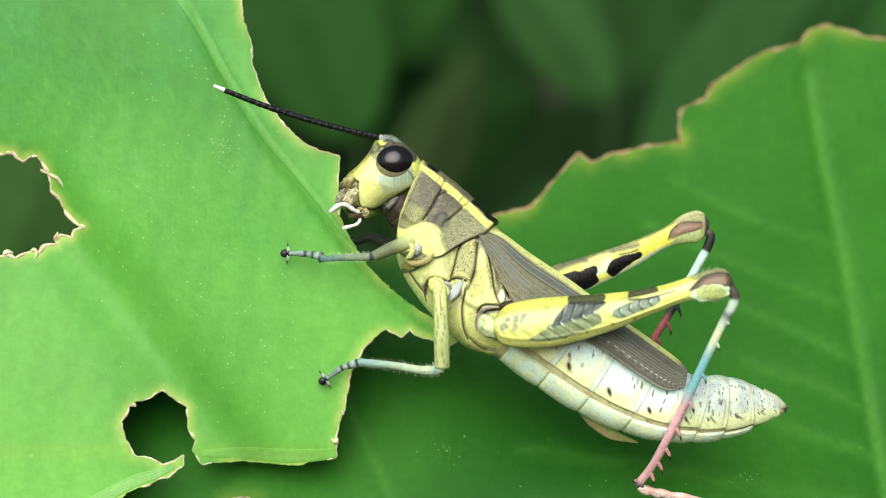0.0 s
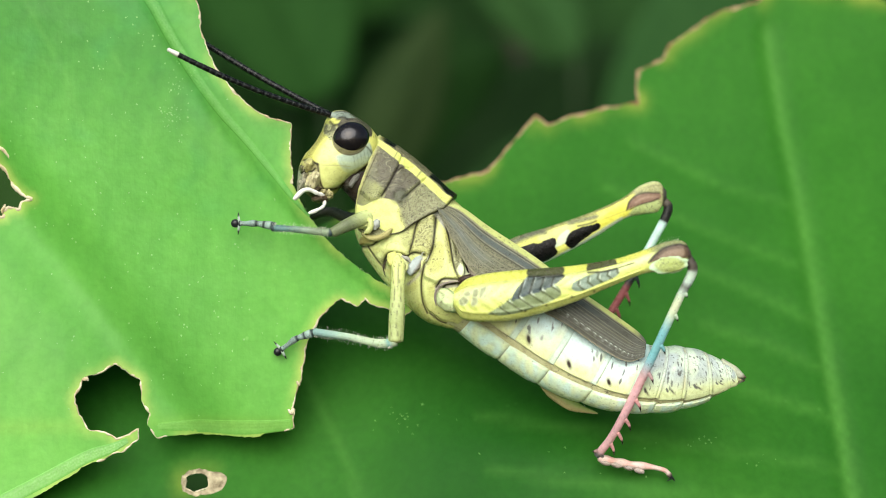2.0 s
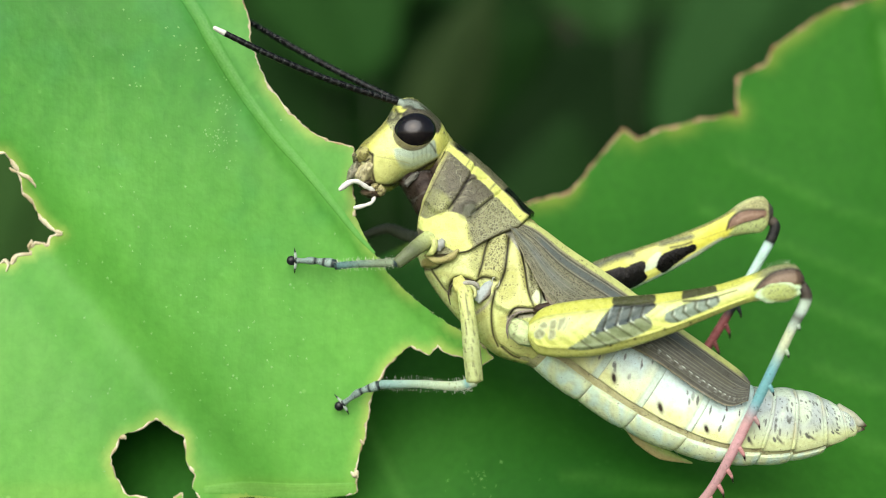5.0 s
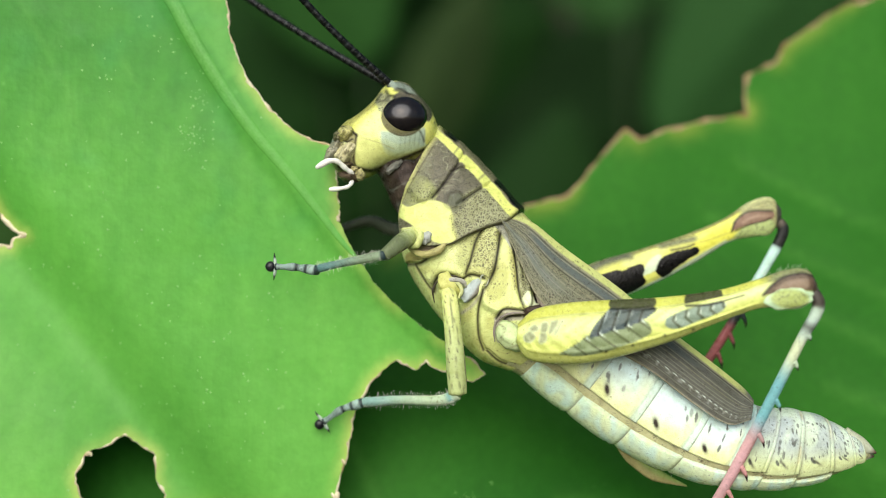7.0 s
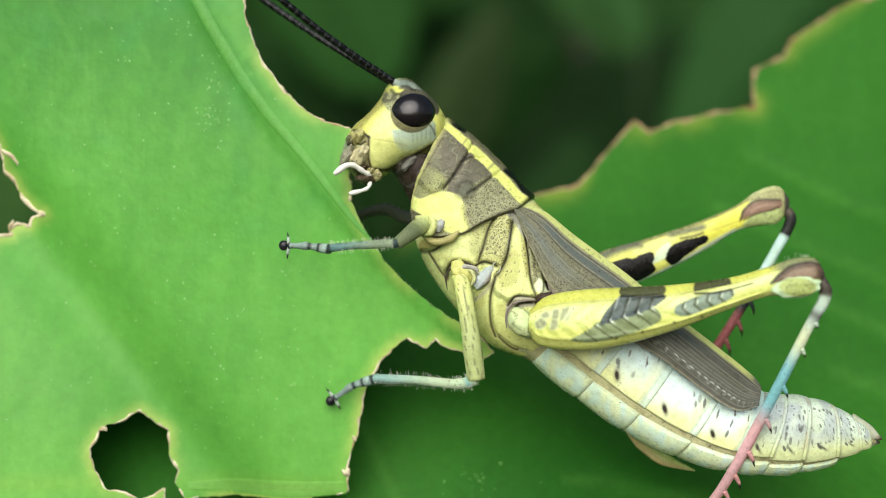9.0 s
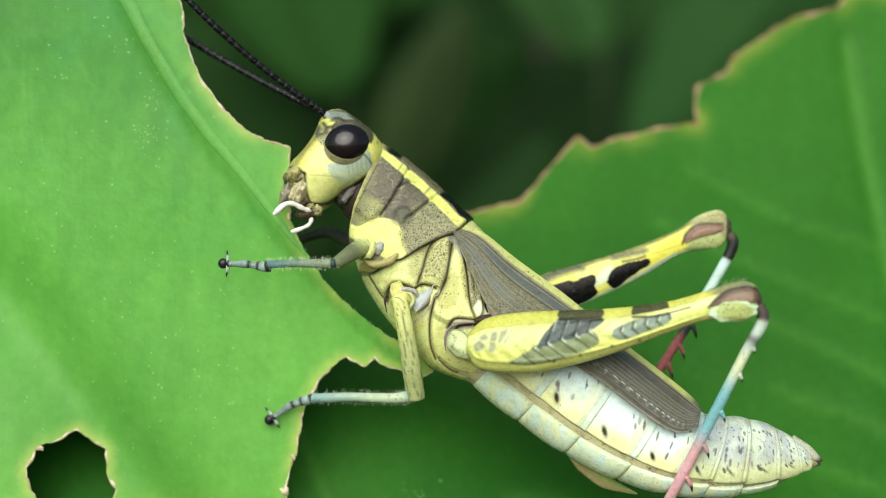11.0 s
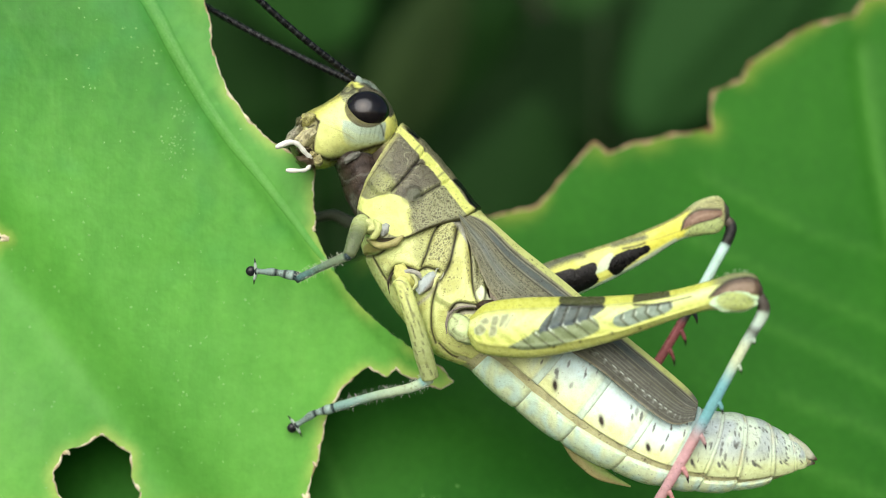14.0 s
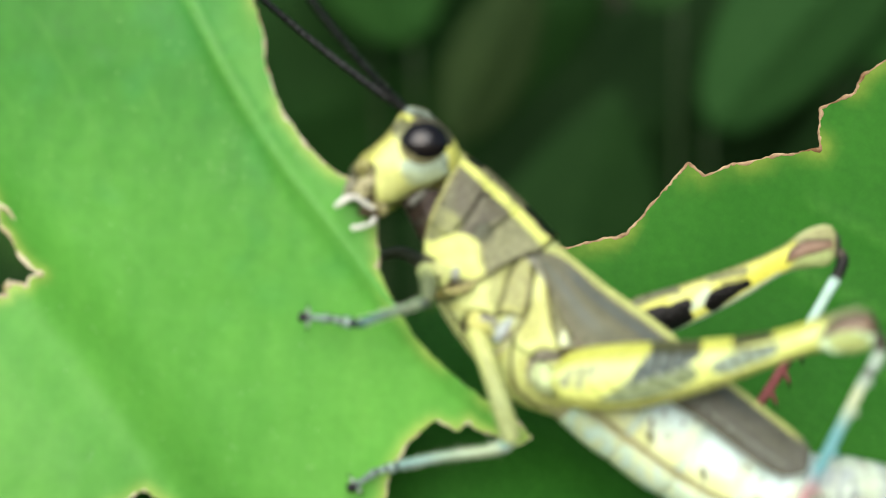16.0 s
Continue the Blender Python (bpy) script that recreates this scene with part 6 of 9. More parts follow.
def far_colours(u, h, p):
    def on(corners, soft):
        return patch_of(p, corners, soft)
    z = mix((0.78, 0.70, 0.16, 0.05), (0.72, 0.77, 0.58, 0.1), ease(-h, 0.80, 0.92))
    z = mix(z, (0.86, 0.78, 0.30, 0.02), on([(15.90, 0, 0.71), (16.95, 0, 1.38), (17.43, 0, 1.86), (16.47, 0, 1.76), (15.05, 0, 1.38), (14.57, 0, 0.81)], 0.3) * 0.7)
    z = mix(z, (0.36, 0.33, 0.15, 0.8), ease(h, 0.72, 0.9) * 0.8)
    z = mix(z, (0.19, 0.19, 0.14, 0.7), seam(p, [(12.19, 0, 0.43), (13.14, 0, 0.90), (14.09, 0, 1.24), (14.90, 0, 1.43)], 0.34) * 0.95)
    z = mix(z, (0.24, 0.23, 0.15, 0.8), seam(p, [(17.19, 0, 2.14), (18.14, 0, 2.38), (19.52, 0, 2.71)], 0.24) * 0.9)
    z = mix(z, (0.86, 0.74, 0.11, 0.02), on([(19.43, 0, 2.24), (20.76, 0, 3.00), (22.00, 0, 3.76), (22.28, 0, 3.00), (21.23, 0, 2.43), (19.95, 0, 1.90)], 0.2))
    z = mix(z, (0.56, 0.46, 0.10, 0.2), seam(p, [(19.43, 0, 2.33), (20.76, 0, 2.71), (22.09, 0, 3.19)], 0.06) * 0.6)
    z = mix(z, (0.74, 0.77, 0.60, 0.1), on([(15.85, 0, 0.05), (16.33, 0, 1.00), (17.09, 0, 1.48), (17.00, 0, 0.71), (16.52, 0, 0.33)], 0.12) * 0.9)
    z = mix(z, (0.74, 0.78, 0.62, 0.05), seam(p, [(15.81, 0, -1.00), (17.43, 0, -0.10), (19.81, 0, 1.33), (21.81, 0, 2.52)], 0.14) * 0.9)
    for blot in ([(11.71, 0, -0.24), (13.05, 0, 0.05), (13.86, 0, 0.33), (14.47, 0, 0.33), (15.05, 0, 0.62), (15.71, 0, 0.81), (15.95, 0, 0.48), (15.85, 0, 0.05), (16.09, 0, -0.43), (15.43, 0, -0.95), (14.66, 0, -1.29), (13.62, 0, -1.86), (12.19, 0, -2.14)],
                 [(16.81, 0, 0.33), (17.05, 0, 1.00), (17.43, 0, 1.38), (18.19, 0, 1.71), (19.04, 0, 1.90), (19.66, 0, 2.09), (19.85, 0, 1.76), (19.24, 0, 1.38), (18.76, 0, 1.00), (18.19, 0, 0.62), (17.81, 0, 0.24), (17.33, 0, 0.00)]):
        z = mix(z, (0.004, 0.0035, 0.003, 0), ease(on(blot, 0.10) + 0.25 * wobble(p[:, [0, 2]], 3.0, 9.0), 0.45, 0.6))
    z = mix(z, (0.05, 0.04, 0.03, 0.1), seam(p, [(17.90, 0, 1.86), (18.85, 0, 2.05), (19.52, 0, 2.29)], 0.09) * 0.9)
    knee = ease(u, 0.62, 0.67)
    z = mix(z, (0.52, 0.47, 0.22, 0.75), knee)
    z = mix(z, (0.64, 0.60, 0.30, 0.35), knee * ease(h, 0.75, 0.9))
    z = mix(z, (0.58, 0.62, 0.26, 0.45), on([(22.47, 0, 2.90), (23.14, 0, 3.57), (24.09, 0, 3.86), (24.85, 0, 4.14), (25.33, 0, 3.76), (25.23, 0, 3.29), (24.47, 0, 2.90), (23.43, 0, 2.71)], 0.1))
    z = mix(z, (0.27, 0.145, 0.105, 0.1), on([(22.28, 0, 3.33), (22.57, 0, 4.05), (23.52, 0, 4.62), (25.04, 0, 4.71), (25.14, 0, 4.29), (24.38, 0, 4.00), (23.33, 0, 3.76)], 0.08))
    z = mix(z, (0.46, 0.29, 0.22, 0.05), seam(p, [(23.04, 0, 3.95), (23.85, 0, 4.33), (24.76, 0, 4.43)], 0.12) * 0.7)
    for line, w in (([(22.23, 0, 3.24), (22.52, 0, 4.05), (23.47, 0, 4.71), (25.09, 0, 4.76)], 0.09), ([(22.47, 0, 3.29), (23.38, 0, 3.71), (24.42, 0, 4.00), (24.95, 0, 4.24)], 0.06)):
        z = mix(z, (0.02, 0.014, 0.01, 0), seam(p, line, w) * 0.95)
    return mix(z, (0.03, 0.03, 0.03, 0.2), ease(u, 0.90, 0.95) * 0.95)


near_thigh = hind_femur("hind_femur", (
    [(6.96, -3.6, -3.57), (8.02, -4, -2.57), (10.12, -4.6, -2.06), (12.75, -5.1, -1.78), (16.21, -5.8, -1.46), (19.57, -6.8, -0.88), (21.97, -7.5, -0.09), (23.49, -7.9, 0.52), (24.82, -8, 0.56), (25.42, -8, -0.22)],
    [(6.87, -3.6, -4.84), (7.7, -4, -5.9), (10.12, -4.6, -6.09), (12.75, -5.1, -5.66), (16.21, -5.8, -4.52), (19.57, -6.8, -2.98), (21.8, -7.5, -2.05), (23.19, -7.9, -1.87), (24.56, -8, -1.52), (25.34, -8, -0.82)],
    0, [0.5, 0.95, 1.25, 1.3, 1.1, 0.85, 0.65, 0.75, 0.72, 0.4]), 0.035, near_colours, (7.065, -3.4, -4.257), "thick yellow jumping thigh with grey herringbone bands")
v, f = ball((6.56, -2.7, -4.42), (1.2, 0.8, 0.85), -40, 30, 40, 0.14)
mesh_of("hind_coxa", v, f, SHELL, grasshopper, mix((0.66, 0.70, 0.38, 0.05), (0.30, 0.26, 0.14, 0.3), folds(v, (0.7, 0.7, 0.7), 2.0, 0.05) * 0.6), (16.25, 0, -2.33), "pale green hip of the hind leg")
v, f = ball((23.63, -8.62, -1.32), (1.45, 0.3, 0.66), 9, 30, 44, 0.22)
knee_lobe = mesh_of("knee_lobe", v, f, LEG, grasshopper, mix((0.58, 0.62, 0.22, 0.5), (0.62, 0.74, 0.50, 0.05), ease(np.hypot(v[:, 0] - v[:, 0].mean(), 2 * (v[:, 2] - v[:, 2].mean())), 1.0, 1.4)), (7.065, -3.4, -4.257), "pale yellow knee flap")
far_thigh = hind_femur("hind_femur", (
    [(10.31, 2.5, -0.24), (12.47, 2.6, 0.91), (15.6, 2.8, 1.87), (18.99, 3, 3.02), (21.86, 3, 4.27), (23.54, 3, 5.42), (24.98, 3, 5.8), (25.79, 3, 5.03)],
    [(10.79, 2.5, -2.34), (13.19, 2.6, -1.96), (16.08, 2.8, -0.86), (19.46, 3, 0.86), (22.1, 3, 2.49), (23.88, 3, 2.92), (25.03, 3, 3.12), (25.79, 3, 4.17)],
    0, [0.9, 1.1, 1.1, 0.9, 0.65, 0.7, 0.65, 0.4]), 0.0, far_colours, (10.55, 2.5, -1.241), "yellow jumping thigh with two black blotches")


def shin(name, points, radii, zone, spines, label, seed, origin):
    """Spiny hind shin."""
    v, f, a, r = tube(points, radii, 70, 14, 0.85)
    ob = mesh_of(name, v, f, LEG, grasshopper, zone(a, r), origin, label)
    c = curve(points, 100)
    rng = random.Random(seed)
    for u, sign, long in spines:
        i = int(u * 99)
        d = c[min(i + 3, 99)] - c[i - 3]
        d /= np.linalg.norm(d)
        s = np.array([-d[2], 0, d[0]]) * sign
        r0 = np.interp(u, np.linspace(0, 1, len(radii)), radii)
        b = c[i] + s * r0 * 0.6 + (0, -0.1, 0)
        v, f, a_, r_ = tube([b, b + s * long * 0.7 + d * long * 0.5, b + s * long * 1.1 + d * long * 1.0], [0.21, 0.13, 0.02], 12, 7)
        root = zone(np.array([u]), np.array([0.0]))[0]
        mesh_of("spine", v, f, LEG, ob, mix(root, (0.02, 0.012, 0.01, 0), ease(a_, 0.48, 0.6)), origin)
    return ob


def shin_zone(a, r):
    z = mix((0.09, 0.07, 0.06, 0.3), (0.62, 0.70, 0.62, 0.2), ease(a, 0.15, 0.18))
    z = mix(z, (0.10, 0.09, 0.08, 0.3), np.exp(-((a - 0.275) / 0.022) ** 2) * 0.85)
    z = mix(z, (0.80, 0.80, 0.56, 0.15), ease(a, 0.30, 0.35))
    z = mix(z, (0.24, 0.50, 0.57, 0.1), ease(a, 0.37, 0.46))
    return mix(mix(z, mix((0.82, 0.43, 0.47, 0.04), (0.80, 0.35, 0.36, 0.05), ease(np.cos(r), 0.3, 0.9)), ease(a, 0.535, 0.60)), (0.16, 0.15, 0.15, 0.5), ease(a, 0.95, 0.985))


near_shin = shin("hind_tibia", [(25.16, -8, -0.65), (25.6, -8, -1.78), (24.67, -7.5, -3.97), (23.21, -6.2, -7.81), (21.47, -4.3, -12.44), (20.33, -2.2, -15.52), (19.31, -0.7, -17.4)],
                 [0.38, 0.42, 0.34, 0.36, 0.36, 0.34, 0.36], shin_zone,
                 [(0.31, 1, 0.3), (0.40, 1, 0.45), (0.50, 1, 0.65), (0.58, 1, 0.8), (0.66, 1, 0.9), (0.74, 1, 1.0), (0.81, 1, 1.05), (0.88, 1, 1.0), (0.97, -1, 0.45), (0.98, 1, 0.55)],
                 "white, blue and pink spiny hind shin", 5, (7.065, -3.4, -4.257))
v, f, a_, r_ = tube([(19.4, -0.7, -17.59), (20.72, -0.6, -17.88), (22.22, -0.5, -18.18), (23.83, -0.4, -18.38), (25.05, -0.35, -18.67), (25.57, -0.3, -19.14)], [0.30, 0.38, 0.27, 0.38, 0.26, 0.36, 0.24, 0.2, 0.2, 0.2, 0.24], 70, 12)
hind_foot = mesh_of("hind_tarsus", v, f, LEG, grasshopper, mix(mix((0.86, 0.46, 0.42, 0.05), (0.80, 0.56, 0.52, 0.1), np.sin(a_ * 30) * 0.5 + 0.5), (0.10, 0.07, 0.06, 0.2), ease(a_, 0.9, 0.97)), (7.065, -3.4, -4.257), "pink jointed hind foot")
for sign in (-1, 1):
    v, f, a_, r_ = tube([(25.48, -0.3, -19.1), mm((25.71, -0.3, -19.38)) + (0.1 * sign, 0, 0), mm((25.63, -0.25, -19.62)) + (0.35 * sign, 0, 0)], [0.14, 0.1, 0.02], 8, 6)
    mesh_of("claw", v, f, BLACK, hind_foot, None, (7.065, -3.4, -4.257))
far_shin = shin("hind_tibia", [(25.41, 3, 4.27), (25.99, 3, 3.31), (24.78, 3.2, 0.77), (22.46, 3.6, -3.33), (20.2, 4.5, -7.24), (18, 6, -11.26)],
                [0.36, 0.42, 0.36, 0.34, 0.34, 0.3],
                lambda a, r: mix(mix(mix(mix((0.12, 0.09, 0.07, 0.4), (0.02, 0.02, 0.02, 0.1), ease(a, 0.10, 0.16)), (0.58, 0.74, 0.70, 0.05), ease(a, 0.29, 0.31)), (0.025, 0.028, 0.03, 0.1), ease(a, 0.475, 0.51)), (0.27, 0.075, 0.08, 0.1), ease(a, 0.58, 0.62)),
                [(0.50, 1, 0.6), (0.56, 1, 0.75), (0.63, 1, 0.85), (0.70, 1, 0.9)], "black, white and red spiny hind shin", 6, (10.55, 2.5, -1.241))
for spot in ((19.95, -0.75, -18), (20.88, -0.7, -18.19), (21.93, -0.6, -18.39), (22.87, -0.5, -18.69)):
    v, f = ball(spot, (0.48, 0.30, 0.24), -16, 14, 18, 0.2)
    mesh_of("sole_pad", v, f, LEG, hind_foot, (0.54, 0.40, 0.37, 0.25), (7.065, -3.4, -4.257), "greyish sole pad")
hairs(grasshopper, [(8.24, 0.3, -7.45), (13.31, -0.4, -10.75), (18.26, -1.4, -13.14)], 0.1, 60, 0.35, 8, (16.25, 0, -2.33))
hairs(near_thigh, [(21.99, -7.8, -0.04), (23.71, -7.9, 0.56), (24.99, -8, 0.48)], 0.05, 40, 0.3, 9, (7.065, -3.4, -4.257))


# ---- undergrowth behind ----
def bush_leaf(center, length, width, turn, tilt, shade, label):
    n, k = 24, 11
    u = np.linspace(0, 1, n)
    w = width * np.sin(np.pi * u ** 0.75) ** 0.8 + 0.5
    s = np.linspace(-1, 1, k)
    x = s[None] * w[:, None]
    z = np.broadcast_to((u - 0.5)[:, None] * length, (n, k))
    y = 0.18 * np.abs(x) + 0.0022 * (z + length / 2) ** 2 * (60 / length)
    v = np.stack([x, y, z], -1).reshape(-1, 3)
    v = np.vstack([v, v + (0, 0.6, 0)])
    rib = np.exp(-(np.broadcast_to(s, (n, k)).ravel() / 0.12) ** 2)
    zone = mix(shade, mm(shade) * 1.25, np.concatenate([rib, rib]) * 0.6)
    m = n * k
    edge = [*range(k), *range(2 * k - 1, m, k), *range(m - 2, (n - 1) * k - 1, -1), *range((n - 2) * k, 0, -k)]
    side = [(a, b, b + m, a + m) for a, b in zip(edge, edge[1:] + edge[:1])]
    ob = mesh_of("undergrowth_leaf", v, grid_faces(n, k) + grid_faces(n, k, base=m) + side, SHADE_LEAF, None, zone)
    ob.matrix_world = Matrix.Translation(Vector(mm(center) * MM) + Vector((0, 0, 0.5))) @ pose(0, 0, 0, tilt, 0, 0) @ pose(0, 0, 0, 0, turn, 0)
    v, f, a_, r_ = tube([(0, 0.2, -length / 2), (0, 0.1, 0), (0, 0.4 + 0.0022 * length * 60, length * 0.48)], [1.6, 1.2, 0.4], 20, 8)
    mesh_of("midrib", v, f, SHADE_LEAF, ob, mm(shade) * 1.15)
    base = ob.matrix_world @ Vector((0, 0, -0.0005 * length))
    inv = ob.matrix_world.inverted()
    way = [base, base + Vector((0.01, 0.03, -0.3 * base.z)), base + Vector((0.0, 0.05, -0.7 * base.z)), Vector((base.x, base.y + 0.05, -0.002))]
    v, f, a_, r_ = tube([tuple((inv @ c) / MM) for c in way], [1.4, 1.8, 2.2, 2.6], 24, 8)
    mesh_of("petiole", v, f, STALK, ob, None, (0, 0, 0), "thin leaf stalk in dark shaded green")
    return tagged(ob, label, "leaf", "undergrowth leaves")


# how lit or shaded each leaf hangs is put into its green
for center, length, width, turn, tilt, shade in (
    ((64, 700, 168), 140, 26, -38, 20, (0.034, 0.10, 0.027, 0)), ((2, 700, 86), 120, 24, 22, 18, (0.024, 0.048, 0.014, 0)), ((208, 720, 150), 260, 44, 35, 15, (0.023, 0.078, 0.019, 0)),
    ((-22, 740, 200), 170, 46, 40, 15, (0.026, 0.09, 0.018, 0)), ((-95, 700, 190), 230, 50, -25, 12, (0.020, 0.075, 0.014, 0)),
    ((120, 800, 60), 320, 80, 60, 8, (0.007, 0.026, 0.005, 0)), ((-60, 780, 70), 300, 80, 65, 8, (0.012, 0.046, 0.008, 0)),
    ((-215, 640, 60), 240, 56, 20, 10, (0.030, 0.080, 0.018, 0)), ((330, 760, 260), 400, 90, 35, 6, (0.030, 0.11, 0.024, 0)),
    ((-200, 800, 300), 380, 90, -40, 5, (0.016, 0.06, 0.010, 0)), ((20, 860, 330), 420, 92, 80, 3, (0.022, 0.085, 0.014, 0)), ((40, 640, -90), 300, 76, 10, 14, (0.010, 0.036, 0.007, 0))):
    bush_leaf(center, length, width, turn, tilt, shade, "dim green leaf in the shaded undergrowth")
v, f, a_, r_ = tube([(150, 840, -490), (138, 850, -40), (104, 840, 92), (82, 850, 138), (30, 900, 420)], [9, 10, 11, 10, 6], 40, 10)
tagged(mesh_of("stem", v, f, TWIG), "reddish-brown stem painted dim for the undergrowth's shade", "stem")
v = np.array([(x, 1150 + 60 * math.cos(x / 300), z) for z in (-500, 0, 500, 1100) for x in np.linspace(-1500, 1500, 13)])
tagged(mesh_of("backdrop", v, grid_faces(4, 13), THICKET), "thicket in the distance, painted in dark shaded green", "backdrop", kind="structure")
v = np.array([(x, y, -500) for x in np.linspace(-20000, 20000, 9) for y in np.linspace(-20000, 20000, 9)])
tagged(mesh_of("ground", v, grid_faces(9, 9), SOIL), "dark bare soil", "ground", kind="structure")

# the lens focuses on the insect
cam.data.dof.use_dof = True
focus_mark = new("focus_mark")
cam.data.dof.focus_object = focus_mark
cam.data.dof.aperture_fstop = 20.0


def motions():
    walk(grasshopper, [
        (0, pose(0.016077, -0.001833, 0.498130, -0.82, -0.36, 0.16)),
        (0.5, pose(0.016265, -0.001531, 0.497772, -0.50, 0.06, 0.34)),
        (1, pose(0.016226, -0.001459, 0.498071, -1.58, -0.14, 0.05)),
        (1.5, pose(0.016192, -0.001154, 0.497909, -1.58, -0.40, -0.23)),
        (2, pose(0.016392, -0.000784, 0.497581, -0.67, -0.23, 0.64)),
        (2.5, pose(0.016296, -0.000914, 0.497676, -1.09, -0.32, -0.25)),
        (3, pose(0.016421, -0.000425, 0.497557, -0.87, -0.15, 0.38)),
        (3.5, pose(0.016251, 0.000001, 0.497672, 0.00, 0.00, 0.00)),
        (4, pose(0.016381, 0.000093, 0.497626, -1.09, 0.21, -0.70)),
        (4.5, pose(0.015772, -0.000735, 0.498673, -2.96, -0.03, -0.43)),
        (4.7, pose(0.015694, -0.000724, 0.498679, -2.02, 0.13, -0.56)),
        (6.8, pose(0.015076, -0.001212, 0.499728, -4.15, 1.45, -0.14)),
        (7, pose(0.015216, -0.001383, 0.499253, -4.07, 2.29, -0.11)),
        (7.5, pose(0.015140, -0.001613, 0.499292, -4.50, 2.35, -0.35)),
        (8, pose(0.015045, -0.001465, 0.499234, -3.92, 1.98, -0.32)),
        (8.5, pose(0.015218, -0.001470, 0.499054, -3.05, 1.92, -0.02)),
        (9, pose(0.015438, -0.001256, 0.498645, -2.12, 2.25, 0.35)),
        (9.5, pose(0.015269, -0.001751, 0.498623, -2.44, 2.06, -0.19)),
        (10, pose(0.015415, -0.002017, 0.498733, -2.72, 1.67, 0.66)),
        (10.2, pose(0.015410, -0.001918, 0.498477, -2.76, 2.17, 0.24)),
        (12.3, pose(0.015921, -0.002229, 0.498665, -4.77, 1.49, -0.93)),
        (12.5, pose(0.015482, -0.002593, 0.498993, -2.95, 1.65, 0.19)),
        (13, pose(0.014818, -0.002957, 0.499452, -4.74, 2.68, -0.93)),
        (13.5, pose(0.014473, -0.002733, 0.499404, -4.84, 4.17, -1.44)),
        (14, pose(0.014057, -0.003219, 0.500247, -6.74, 3.65, -1.20)),
        (14.5, pose(0.013937, -0.002590, 0.500986, -6.31, 1.33, -0.95)),
        (15, pose(0.014253, -0.001972, 0.500366, -4.99, 2.09, -0.54)),
        (15.5, pose(0.014216, -0.001940, 0.500869, -6.21, 0.70, -0.67)),
        (16, pose(0.014256, -0.000504, 0.500810, -4.58, 0.26, -1.46)),
    ])
    walk(head, [
        (0, pose(-0.017435, 0.001050, 0.008027, -5.37, 14.16, -2.13)),
        (0.5, pose(-0.017313, 0.001008, 0.008142, -2.58, 12.76, -0.15)),
        (1, pose(-0.017442, 0.001032, 0.007961, -3.62, 12.33, 1.11)),
        (1.5, pose(-0.017101, 0.001076, 0.007910, -2.21, 7.83, -1.12)),
        (2, pose(-0.017180, 0.000967, 0.007949, -1.12, 7.09, 2.90)),
        (2.5, pose(-0.017034, 0.001052, 0.007811, -1.77, 6.90, -1.32)),
        (3, pose(-0.017102, 0.000991, 0.008110, 1.81, 1.81, 3.23)),
        (3.5, pose(-0.017003, 0.001000, 0.007937, 0.00, 0.00, 0.00)),
        (4, pose(-0.017093, 0.000888, 0.008129, 1.02, -4.82, 1.15)),
        (4.5, pose(-0.016960, 0.000990, 0.008936, 0.27, 4.45, 0.36)),
        (4.7, pose(-0.017112, 0.001030, 0.009057, 0.36, 12.42, -2.34)),
        (6.8, pose(-0.017856, 0.001098, 0.008851, -3.95, 22.02, 0.46)),
        (7, pose(-0.017829, 0.000869, 0.008882, -1.58, 20.08, 1.90)),
        (7.5, pose(-0.017879, 0.001041, 0.008655, -1.54, 19.42, -0.48)),
        (8, pose(-0.017824, 0.001024, 0.008566, -0.83, 16.99, -0.80)),
        (8.5, pose(-0.018046, 0.001100, 0.008418, -1.67, 14.58, 5.46)),
        (9, pose(-0.017797, 0.000971, 0.008441, -1.20, 12.47, 4.12)),
        (9.5, pose(-0.017849, 0.001022, 0.008112, -1.82, 12.96, 0.59)),
        (10, pose(-0.017631, 0.001076, 0.007988, 0.27, 9.87, -0.11)),
        (10.2, pose(-0.017774, 0.001032, 0.007960, 0.10, 11.15, 0.55)),
        (12.3, pose(-0.017458, 0.000912, 0.008206, 5.21, -2.70, 1.98)),
        (12.5, pose(-0.017480, 0.000889, 0.008570, 3.97, -0.25, 5.52)),
        (13, pose(-0.017419, 0.001218, 0.009110, 3.50, -2.11, 3.76)),
        (13.5, pose(-0.018031, 0.001122, 0.009123, -4.18, 17.14, 9.32)),
        (14, pose(-0.018252, 0.001039, 0.008832, -7.10, 23.40, 2.24)),
        (14.5, pose(-0.018200, 0.001136, 0.008804, -6.90, 23.10, 2.02)),
        (15, pose(-0.018215, 0.001013, 0.008947, -5.30, 23.00, 4.08)),
        (15.5, pose(-0.018469, 0.001098, 0.008694, -4.66, 21.55, 5.67)),
        (16, pose(-0.018035, 0.000658, 0.008816, -3.40, 15.34, 3.49)),
    ])
